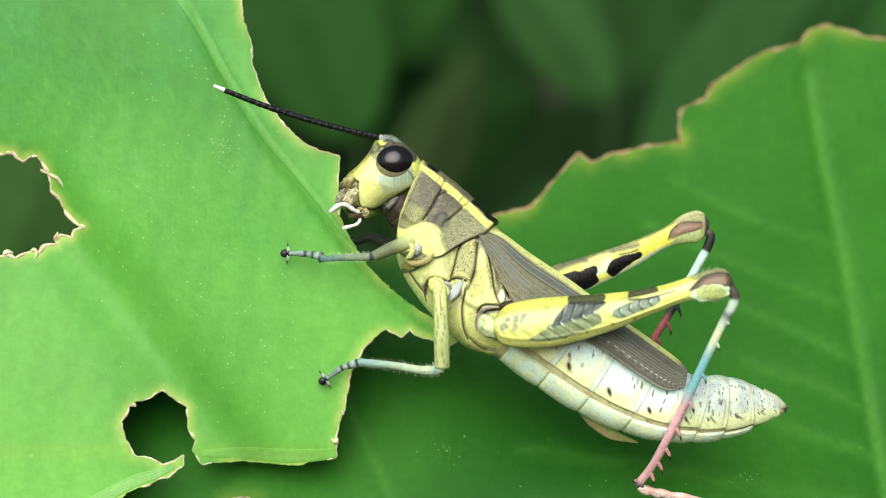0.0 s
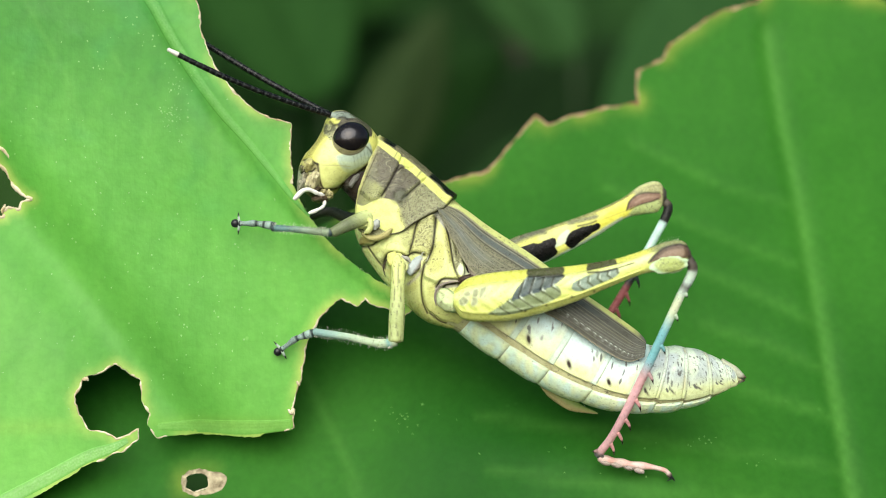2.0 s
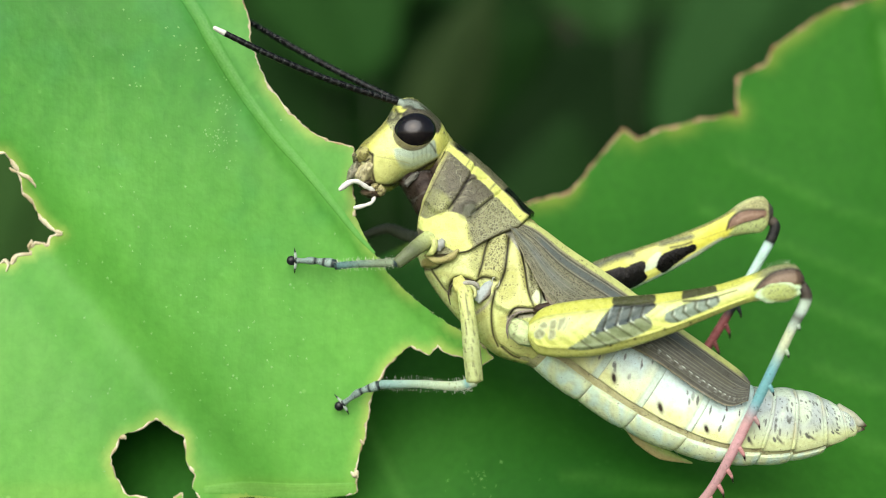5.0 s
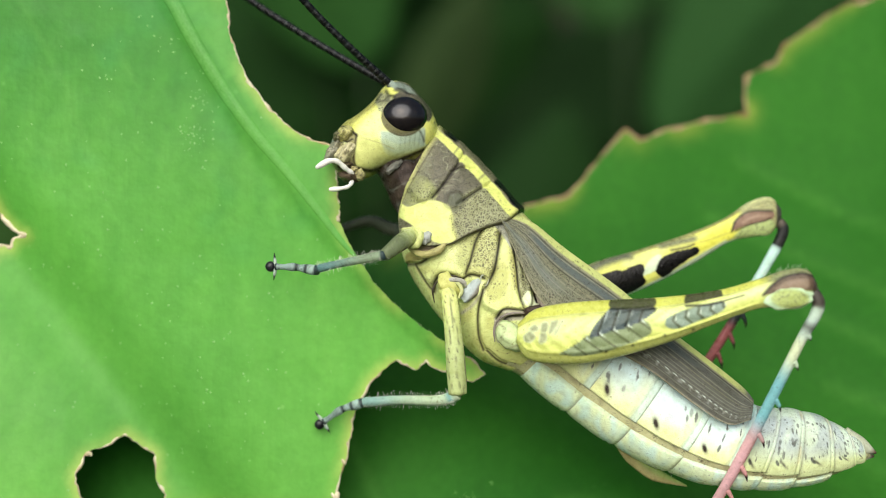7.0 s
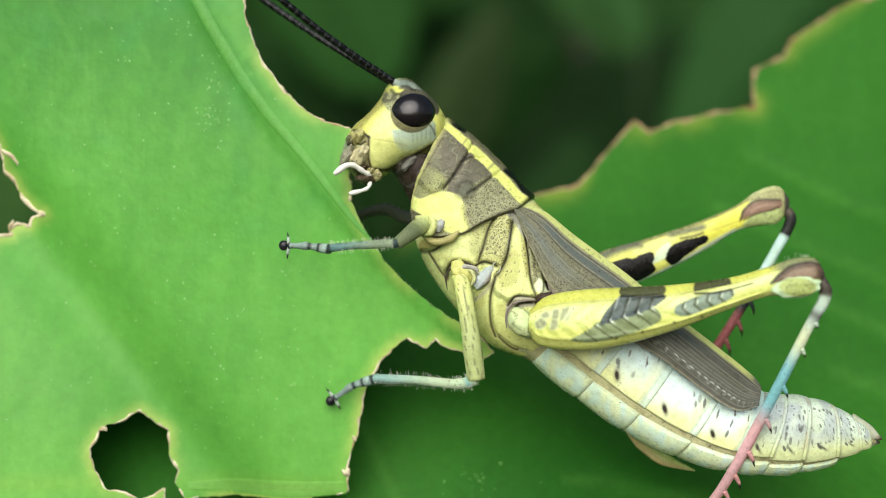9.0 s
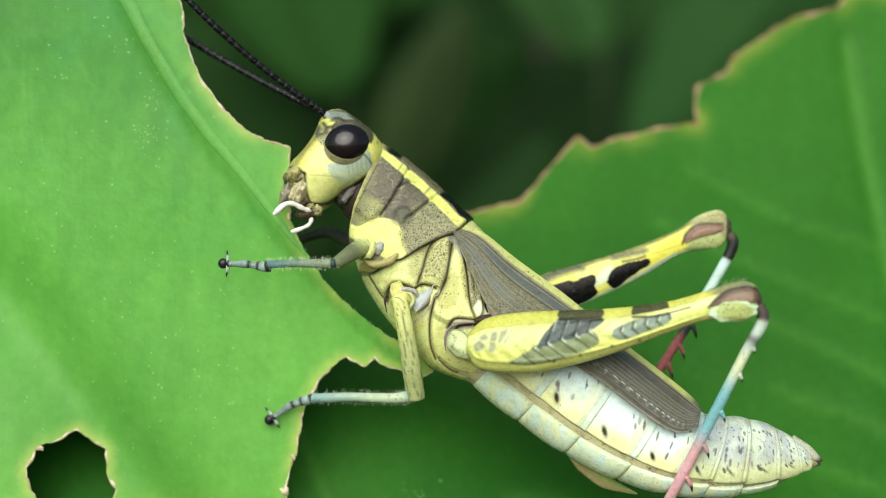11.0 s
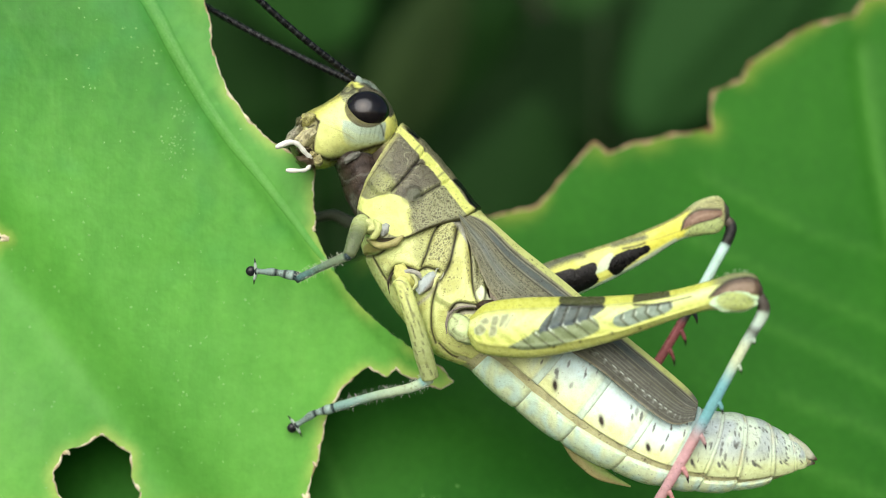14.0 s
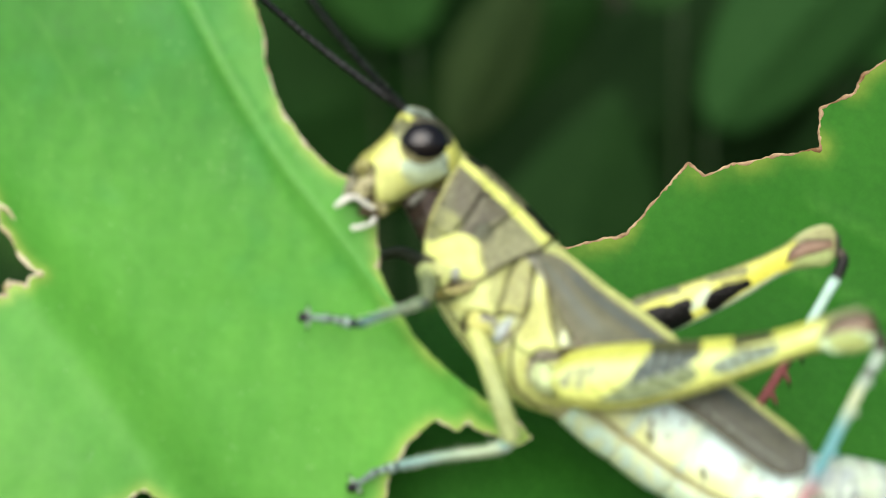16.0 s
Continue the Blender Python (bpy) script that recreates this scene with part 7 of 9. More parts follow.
    walk(antenna_near, [
        (0, pose(-0.003015, -0.0014, 0.00505, 0, -22.74, 0)),
        (0.5, pose(-0.003015, -0.0014, 0.00505, 0, -11.28, 0)),
        (1, pose(-0.003015, -0.0014, 0.00505, 0, -14.91, 0)),
        (1.5, pose(-0.003015, -0.0014, 0.00505, 0, -16.12, 0)),
        (2, pose(-0.003015, -0.0014, 0.00505, 0, -9.84, 0)),
        (2.5, pose(-0.003015, -0.0014, 0.00505, 0, -3.36, 0)),
        (3, pose(-0.003015, -0.0014, 0.00505, 0, -1.18, 0)),
        (3.5, pose(-0.003015, -0.0014, 0.00505, 0, -0.00, 0)),
        (4, pose(-0.003015, -0.0014, 0.00505, 0, -5.36, 0)),
        (4.5, pose(-0.003015, -0.0014, 0.00505, 0, -14.29, 0)),
        (4.7, pose(-0.003015, -0.0014, 0.00505, 0, -17.82, 0)),
        (6.8, pose(-0.003015, -0.0014, 0.00505, 0, -6.01, 0)),
        (7, pose(-0.003015, -0.0014, 0.00505, 0, -0.96, 0)),
        (7.5, pose(-0.003015, -0.0014, 0.00505, 0, 1.56, 0)),
        (8, pose(-0.003015, -0.0014, 0.00505, 0, 9.34, 0)),
        (8.5, pose(-0.003015, -0.0014, 0.00505, 0, 9.89, 0)),
        (9, pose(-0.003015, -0.0014, 0.00505, 0, -2.54, 0)),
        (9.5, pose(-0.003015, -0.0014, 0.00505, 0, -5.76, 0)),
        (10, pose(-0.003015, -0.0014, 0.00505, 0, 0.51, 0)),
        (10.2, pose(-0.003015, -0.0014, 0.00505, 0, 0.92, 0)),
        (12.3, pose(-0.003015, -0.0014, 0.00505, 0, 20.62, 0)),
        (12.5, pose(-0.003015, -0.0014, 0.00505, 0, 15.80, 0)),
        (13, pose(-0.003015, -0.0014, 0.00505, 0, 6.58, 0)),
        (13.5, pose(-0.003015, -0.0014, 0.00505, 0, -12.59, 0)),
        (14, pose(-0.003015, -0.0014, 0.00505, 0, -13.74, 0)),
        (14.5, pose(-0.003015, -0.0014, 0.00505, 0, -12.94, 0)),
        (15, pose(-0.003015, -0.0014, 0.00505, 0, -6.11, 0)),
        (15.5, pose(-0.003015, -0.0014, 0.00505, 0, -0.02, 0)),
        (16, pose(-0.003015, -0.0014, 0.00505, 0, 9.38, 0)),
    ])
    walk(near_tip, [
        (0, pose(-0.003015, -0.0014, 0.00505, 0, -22.74, 0)),
        (0.5, pose(-0.003015, -0.0014, 0.00505, 0, -11.28, 0)),
        (1, pose(-0.003015, -0.0014, 0.00505, 0, -14.91, 0)),
        (1.5, pose(-0.003015, -0.0014, 0.00505, 0, -16.12, 0)),
        (2, pose(-0.003015, -0.0014, 0.00505, 0, -9.84, 0)),
        (2.5, pose(-0.003015, -0.0014, 0.00505, 0, -3.36, 0)),
        (3, pose(-0.003015, -0.0014, 0.00505, 0, -1.18, 0)),
        (3.5, pose(-0.003015, -0.0014, 0.00505, 0, -0.00, 0)),
        (4, pose(-0.003015, -0.0014, 0.00505, 0, -5.36, 0)),
        (4.5, pose(-0.003015, -0.0014, 0.00505, 0, -14.29, 0)),
        (4.7, pose(-0.003015, -0.0014, 0.00505, 0, -17.82, 0)),
        (6.8, pose(-0.003015, -0.0014, 0.00505, 0, -6.01, 0)),
        (7, pose(-0.003015, -0.0014, 0.00505, 0, -0.96, 0)),
        (7.5, pose(-0.003015, -0.0014, 0.00505, 0, 1.56, 0)),
        (8, pose(-0.003015, -0.0014, 0.00505, 0, 9.34, 0)),
        (8.5, pose(-0.003015, -0.0014, 0.00505, 0, 9.89, 0)),
        (9, pose(-0.003015, -0.0014, 0.00505, 0, -2.54, 0)),
        (9.5, pose(-0.003015, -0.0014, 0.00505, 0, -5.76, 0)),
        (10, pose(-0.003015, -0.0014, 0.00505, 0, 0.51, 0)),
        (10.2, pose(-0.003015, -0.0014, 0.00505, 0, 0.92, 0)),
        (12.3, pose(-0.003015, -0.0014, 0.00505, 0, 20.62, 0)),
        (12.5, pose(-0.003015, -0.0014, 0.00505, 0, 15.80, 0)),
        (13, pose(-0.003015, -0.0014, 0.00505, 0, 6.58, 0)),
        (13.5, pose(-0.003015, -0.0014, 0.00505, 0, -12.59, 0)),
        (14, pose(-0.003015, -0.0014, 0.00505, 0, -13.74, 0)),
        (14.5, pose(-0.003015, -0.0014, 0.00505, 0, -12.94, 0)),
        (15, pose(-0.003015, -0.0014, 0.00505, 0, -6.11, 0)),
        (15.5, pose(-0.003015, -0.0014, 0.00505, 0, -0.02, 0)),
        (16, pose(-0.003015, -0.0014, 0.00505, 0, 9.38, 0)),
    ])
    walk(antenna_far, [
        (0, pose(-0.003116, 0.0002, 0.005249, 0, -33.24, 0)),
        (0.5, pose(-0.003116, 0.0002, 0.005249, 0, -24.18, 0)),
        (1, pose(-0.003116, 0.0002, 0.005249, 0, -24.41, 0)),
        (1.5, pose(-0.003116, 0.0002, 0.005249, 0, -17.32, 0)),
        (2, pose(-0.003116, 0.0002, 0.005249, 0, -14.34, 0)),
        (2.5, pose(-0.003116, 0.0002, 0.005249, 0, -6.86, 0)),
        (3, pose(-0.003116, 0.0002, 0.005249, 0, -2.48, 0)),
        (3.5, pose(-0.003116, 0.0002, 0.005249, 0, -0.00, 0)),
        (4, pose(-0.003116, 0.0002, 0.005249, 0, 6.54, 0)),
        (4.5, pose(-0.003116, 0.0002, 0.005249, 0, -12.19, 0)),
        (4.7, pose(-0.003116, 0.0002, 0.005249, 0, -21.92, 0)),
        (6.8, pose(-0.003116, 0.0002, 0.005249, 0, -32.51, 0)),
        (7, pose(-0.003116, 0.0002, 0.005249, 0, -27.86, 0)),
        (7.5, pose(-0.003116, 0.0002, 0.005249, 0, -27.44, 0)),
        (8, pose(-0.003116, 0.0002, 0.005249, 0, -31.16, 0)),
        (8.5, pose(-0.003116, 0.0002, 0.005249, 0, -24.21, 0)),
        (9, pose(-0.003116, 0.0002, 0.005249, 0, -19.04, 0)),
        (9.5, pose(-0.003116, 0.0002, 0.005249, 0, -20.76, 0)),
        (10, pose(-0.003116, 0.0002, 0.005249, 0, -19.99, 0)),
        (10.2, pose(-0.003116, 0.0002, 0.005249, 0, -21.08, 0)),
        (12.3, pose(-0.003116, 0.0002, 0.005249, 0, -12.88, 0)),
        (12.5, pose(-0.003116, 0.0002, 0.005249, 0, -16.70, 0)),
        (13, pose(-0.003116, 0.0002, 0.005249, 0, -14.92, 0)),
        (13.5, pose(-0.003116, 0.0002, 0.005249, 0, -32.09, 0)),
        (14, pose(-0.003116, 0.0002, 0.005249, 0, -36.24, 0)),
        (14.5, pose(-0.003116, 0.0002, 0.005249, 0, -31.94, 0)),
        (15, pose(-0.003116, 0.0002, 0.005249, 0, -28.61, 0)),
        (15.5, pose(-0.003116, 0.0002, 0.005249, 0, -21.52, 0)),
        (16, pose(-0.003116, 0.0002, 0.005249, 0, -16.12, 0)),
    ])
    walk(far_tip, [
        (0, pose(-0.003116, 0.0002, 0.005249, 0, -33.24, 0)),
        (0.5, pose(-0.003116, 0.0002, 0.005249, 0, -24.18, 0)),
        (1, pose(-0.003116, 0.0002, 0.005249, 0, -24.41, 0)),
        (1.5, pose(-0.003116, 0.0002, 0.005249, 0, -17.32, 0)),
        (2, pose(-0.003116, 0.0002, 0.005249, 0, -14.34, 0)),
        (2.5, pose(-0.003116, 0.0002, 0.005249, 0, -6.86, 0)),
        (3, pose(-0.003116, 0.0002, 0.005249, 0, -2.48, 0)),
        (3.5, pose(-0.003116, 0.0002, 0.005249, 0, -0.00, 0)),
        (4, pose(-0.003116, 0.0002, 0.005249, 0, 6.54, 0)),
        (4.5, pose(-0.003116, 0.0002, 0.005249, 0, -12.19, 0)),
        (4.7, pose(-0.003116, 0.0002, 0.005249, 0, -21.92, 0)),
        (6.8, pose(-0.003116, 0.0002, 0.005249, 0, -32.51, 0)),
        (7, pose(-0.003116, 0.0002, 0.005249, 0, -27.86, 0)),
        (7.5, pose(-0.003116, 0.0002, 0.005249, 0, -27.44, 0)),
        (8, pose(-0.003116, 0.0002, 0.005249, 0, -31.16, 0)),
        (8.5, pose(-0.003116, 0.0002, 0.005249, 0, -24.21, 0)),
        (9, pose(-0.003116, 0.0002, 0.005249, 0, -19.04, 0)),
        (9.5, pose(-0.003116, 0.0002, 0.005249, 0, -20.76, 0)),
        (10, pose(-0.003116, 0.0002, 0.005249, 0, -19.99, 0)),
        (10.2, pose(-0.003116, 0.0002, 0.005249, 0, -21.08, 0)),
        (12.3, pose(-0.003116, 0.0002, 0.005249, 0, -12.88, 0)),
        (12.5, pose(-0.003116, 0.0002, 0.005249, 0, -16.70, 0)),
        (13, pose(-0.003116, 0.0002, 0.005249, 0, -14.92, 0)),
        (13.5, pose(-0.003116, 0.0002, 0.005249, 0, -32.09, 0)),
        (14, pose(-0.003116, 0.0002, 0.005249, 0, -36.24, 0)),
        (14.5, pose(-0.003116, 0.0002, 0.005249, 0, -31.94, 0)),
        (15, pose(-0.003116, 0.0002, 0.005249, 0, -28.61, 0)),
        (15.5, pose(-0.003116, 0.0002, 0.005249, 0, -21.52, 0)),
        (16, pose(-0.003116, 0.0002, 0.005249, 0, -16.12, 0)),
    ])
    walk(fore_femur, [
        (0, pose(-0.016526, -0.001600, 0.004770, -2.63, 4.61, 5.64)),
        (0.5, pose(-0.016526, -0.001600, 0.004770, -3.00, 7.53, 7.15)),
        (1, pose(-0.016526, -0.001600, 0.004770, -2.90, 2.77, 6.18)),
        (1.5, pose(-0.016526, -0.001600, 0.004770, -3.25, -0.72, 7.07)),
        (2, pose(-0.016526, -0.001600, 0.004770, -3.34, 2.95, 7.23)),
        (2.5, pose(-0.016526, -0.001600, 0.004770, -3.62, -0.49, 7.77)),
        (3, pose(-0.016526, -0.001600, 0.004770, -4.07, 2.06, 8.66)),
        (3.5, pose(-0.016526, -0.001600, 0.004770, -4.20, -5.59, 9.49)),
        (4, pose(-0.016526, -0.001600, 0.004770, -5.35, -2.96, 11.58)),
        (4.5, pose(-0.016586, -0.001600, 0.004666, -7.89, -5.37, 17.14)),
        (4.7, pose(-0.016610, -0.001600, 0.004624, -8.05, -8.07, 17.64)),
        (6.8, pose(-0.016862, -0.001600, 0.004185, -22.02, -3.73, 38.91)),
        (7, pose(-0.016862, -0.001600, 0.004185, -21.20, -4.52, 36.96)),
        (7.5, pose(-0.016862, -0.001600, 0.004185, -20.90, -5.35, 36.59)),
        (8, pose(-0.016862, -0.001600, 0.004185, -21.72, -6.90, 38.26)),
        (8.5, pose(-0.016862, -0.001600, 0.004185, -20.49, -6.54, 36.43)),
        (9, pose(-0.016862, -0.001600, 0.004185, -19.28, -5.05, 35.26)),
        (9.5, pose(-0.016862, -0.001600, 0.004185, -19.30, -6.96, 34.87)),
        (10, pose(-0.016862, -0.001600, 0.004185, -18.67, -5.31, 33.08)),
        (10.2, pose(-0.016862, -0.001600, 0.004185, -19.12, -5.10, 34.33)),
        (12.3, pose(-0.016862, -0.001600, 0.004185, -18.73, 3.18, 37.84)),
        (12.5, pose(-0.016862, -0.001600, 0.004185, -21.76, -3.07, 37.55)),
        (13, pose(-0.017141, -0.001600, 0.004310, -28.51, -18.44, 40.57)),
        (13.5, pose(-0.017421, -0.001600, 0.004436, -32.43, -29.91, 44.22)),
        (14, pose(-0.017421, -0.001600, 0.004436, -33.49, -35.37, 41.46)),
        (14.5, pose(-0.017505, -0.001600, 0.004308, -33.98, -35.96, 46.49)),
        (15, pose(-0.017589, -0.001600, 0.004181, -33.61, -31.90, 49.06)),
        (15.5, pose(-0.017589, -0.001600, 0.004181, -33.88, -32.64, 49.93)),
        (16, pose(-0.017589, -0.001600, 0.004181, -39.15, -22.03, 65.48)),
    ])
    walk(fore_tibia, [
        (0, pose(-0.019395, -0.002556, 0.003508, -3.00, -9.13, -8.98)),
        (0.5, pose(-0.019427, -0.002649, 0.003665, -2.76, -8.93, -3.17)),
        (1, pose(-0.019343, -0.002585, 0.003417, -2.58, -8.32, -3.11)),
        (1.5, pose(-0.019239, -0.002627, 0.003247, -0.98, -3.39, -1.90)),
        (2, pose(-0.019327, -0.002649, 0.003432, 0.19, -2.63, 6.23)),
        (2.5, pose(-0.019231, -0.002671, 0.003262, 0.77, -1.34, 6.61)),
        (3, pose(-0.019276, -0.002734, 0.003396, 0.54, -2.31, 8.70)),
        (3.5, pose(-0.019053, -0.002742, 0.003024, 1.49, -0.14, 9.31)),
        (4, pose(-0.019080, -0.002878, 0.003164, 0.71, -2.39, 11.55)),
        (4.5, pose(-0.018921, -0.003162, 0.002979, -3.28, -10.27, -6.65)),
        (4.7, pose(-0.018852, -0.003160, 0.002814, -3.00, -9.13, -7.06)),
        (6.8, pose(-0.018297, -0.004208, 0.002815, -9.02, -20.99, -6.96)),
        (7, pose(-0.018379, -0.004132, 0.002761, -8.90, -18.71, -3.78)),
        (7.5, pose(-0.018382, -0.004104, 0.002716, -7.96, -19.33, -8.76)),
        (8, pose(-0.018268, -0.004136, 0.002659, -6.70, -16.66, -11.13)),
        (8.5, pose(-0.018368, -0.004073, 0.002652, -6.18, -14.60, -9.80)),
        (9, pose(-0.018464, -0.004042, 0.002699, -6.03, -12.53, -3.57)),
        (9.5, pose(-0.018439, -0.004002, 0.002610, -4.76, -10.51, -11.74)),
        (10, pose(-0.018557, -0.003964, 0.002677, -4.82, -10.03, -11.88)),
        (10.2, pose(-0.018504, -0.004012, 0.002694, -4.80, -9.61, -9.52)),
        (12.3, pose(-0.018506, -0.004216, 0.003094, -5.95, -11.66, -0.13)),
        (12.5, pose(-0.018375, -0.004178, 0.002842, -6.83, -13.24, -5.25)),
        (13, pose(-0.018118, -0.004087, 0.002413, -7.24, -17.96, -15.68)),
        (13.5, pose(-0.017917, -0.003928, 0.002184, -7.94, -22.32, -16.58)),
        (14, pose(-0.017860, -0.003777, 0.002026, -7.60, -27.26, -23.48)),
        (14.5, pose(-0.017733, -0.003800, 0.001890, -6.44, -24.27, -26.59)),
        (15, pose(-0.017828, -0.003926, 0.001886, -6.37, -20.92, -23.18)),
        (15.5, pose(-0.017773, -0.003912, 0.001867, -6.16, -20.20, -23.30)),
        (16, pose(-0.017257, -0.004312, 0.002372, -9.98, -25.32, -5.53)),
    ])
    walk(fore_tarsus, [
        (0, pose(-0.023733, 0.000053, 0.003563, 0.82, 0.37, -0.16)),
        (0.5, pose(-0.023922, -0.000321, 0.003730, 0.51, -0.06, -0.35)),
        (1, pose(-0.023924, -0.000435, 0.003525, 1.58, 0.13, -0.05)),
        (1.5, pose(-0.023926, -0.000787, 0.003765, 1.58, 0.39, 0.25)),
        (2, pose(-0.024139, -0.001192, 0.004022, 0.67, 0.23, -0.63)),
        (2.5, pose(-0.024096, -0.001456, 0.003962, 1.09, 0.31, 0.25)),
        (3, pose(-0.024173, -0.001603, 0.004005, 0.87, 0.16, -0.38)),
        (3.5, pose(-0.023975, -0.001865, 0.003818, -0.00, -0.00, -0.00)),
        (4, pose(-0.024057, -0.002163, 0.003756, 1.09, -0.22, 0.70)),
        (4.5, pose(-0.023555, -0.001127, 0.002854, 2.96, 0.02, 0.43)),
        (4.7, pose(-0.023487, -0.001124, 0.002781, 2.02, -0.15, 0.55)),
        (6.8, pose(-0.022630, -0.002016, 0.001382, 4.15, -1.45, 0.04)),
        (7, pose(-0.022834, -0.002089, 0.001495, 4.08, -2.29, -0.05)),
        (7.5, pose(-0.022667, -0.001711, 0.001476, 4.48, -2.37, 0.17)),
        (8, pose(-0.022564, -0.001658, 0.001646, 3.91, -2.00, 0.18)),
        (8.5, pose(-0.022724, -0.001629, 0.001826, 3.06, -1.91, -0.07)),
        (9, pose(-0.023052, -0.002006, 0.002044, 2.13, -2.23, -0.44)),
        (9.5, pose(-0.022758, -0.001401, 0.002159, 2.44, -2.07, 0.11)),
        (10, pose(-0.022760, -0.001176, 0.002247, 2.75, -1.64, -0.74)),
        (10.2, pose(-0.022848, -0.001446, 0.002277, 2.78, -2.15, -0.35)),
        (12.3, pose(-0.023076, -0.002139, 0.002440, 4.74, -1.56, 0.80)),
        (12.5, pose(-0.022723, -0.001699, 0.002084, 2.95, -1.65, -0.27)),
        (13, pose(-0.022147, -0.001216, 0.001340, 4.70, -2.75, 0.71)),
        (13.5, pose(-0.021947, -0.001193, 0.000805, 4.74, -4.28, 1.09)),
        (14, pose(-0.021432, -0.000579, 0.000402, 6.67, -3.76, 0.77)),
        (14.5, pose(-0.021375, -0.000612, 0.000408, 6.29, -1.42, 0.79)),
        (15, pose(-0.021729, -0.000967, 0.000600, 4.96, -2.13, 0.36)),
        (15.5, pose(-0.021695, -0.000961, 0.000630, 6.20, -0.77, 0.59)),
        (16, pose(-0.021787, -0.002801, 0.000693, 4.56, -0.39, 1.44)),
    ])
    walk(mid_femur, [
        (0, pose(-0.013878, -0.002600, 0.000916, 20.55, -2.69, 0.75)),
        (0.5, pose(-0.013878, -0.002600, 0.000916, 17.41, -0.89, 0.33)),
        (1, pose(-0.013878, -0.002600, 0.000916, 16.26, -0.82, 0.31)),
        (1.5, pose(-0.013878, -0.002600, 0.000916, 11.59, -0.31, 0.16)),
        (2, pose(-0.013878, -0.002600, 0.000916, 9.57, 1.78, -0.56)),
        (2.5, pose(-0.013878, -0.002600, 0.000916, 7.99, 1.07, -0.34)),
        (3, pose(-0.013878, -0.002600, 0.000916, 5.79, 1.76, -0.64)),
        (3.5, pose(-0.013878, -0.002600, 0.000916, 0.02, -0.01, 0.00)),
        (4, pose(-0.013878, -0.002600, 0.000916, 0.69, -0.76, 0.33)),
        (4.5, pose(-0.013892, -0.002600, 0.000786, 8.97, -4.30, 1.54)),
        (4.7, pose(-0.013898, -0.002600, 0.000734, 7.84, -5.26, 1.93)),
        (6.8, pose(-0.013957, -0.002600, 0.000188, 11.60, -8.40, 2.77)),
        (7, pose(-0.013957, -0.002600, 0.000188, 12.02, -7.66, 2.51)),
        (7.5, pose(-0.013957, -0.002600, 0.000188, 20.67, -13.45, 3.31)),
        (8, pose(-0.013957, -0.002600, 0.000188, 17.42, -13.20, 3.63)),
        (8.5, pose(-0.013957, -0.002600, 0.000188, 19.01, -12.89, 3.36)),
        (9, pose(-0.013957, -0.002600, 0.000188, 17.75, -11.67, 3.18)),
        (9.5, pose(-0.013957, -0.002600, 0.000188, 19.32, -12.27, 3.17)),
        (10, pose(-0.013957, -0.002600, 0.000188, 27.62, -12.80, 2.37)),
        (10.2, pose(-0.013957, -0.002600, 0.000188, 23.72, -12.12, 2.66)),
        (12.3, pose(-0.013957, -0.002600, 0.000188, 67.15, -16.13, -2.51)),
        (12.5, pose(-0.013957, -0.002600, 0.000188, 59.65, -20.28, -1.93)),
        (13, pose(-0.013963, -0.002600, 0.000170, 46.01, -23.27, 0.50)),
        (13.5, pose(-0.013968, -0.002600, 0.000151, 36.52, -24.97, 2.58)),
        (14, pose(-0.013968, -0.002600, 0.000151, 37.48, -22.94, 2.19)),
        (14.5, pose(-0.013984, -0.002600, 0.000096, 32.93, -22.09, 2.99)),
        (15, pose(-0.014001, -0.002600, 0.000040, 30.34, -23.59, 3.73)),
        (15.5, pose(-0.014001, -0.002600, 0.000040, 32.47, -22.63, 3.15)),
        (16, pose(-0.014001, -0.002600, 0.000040, 14.57, -20.90, 6.28)),
    ])
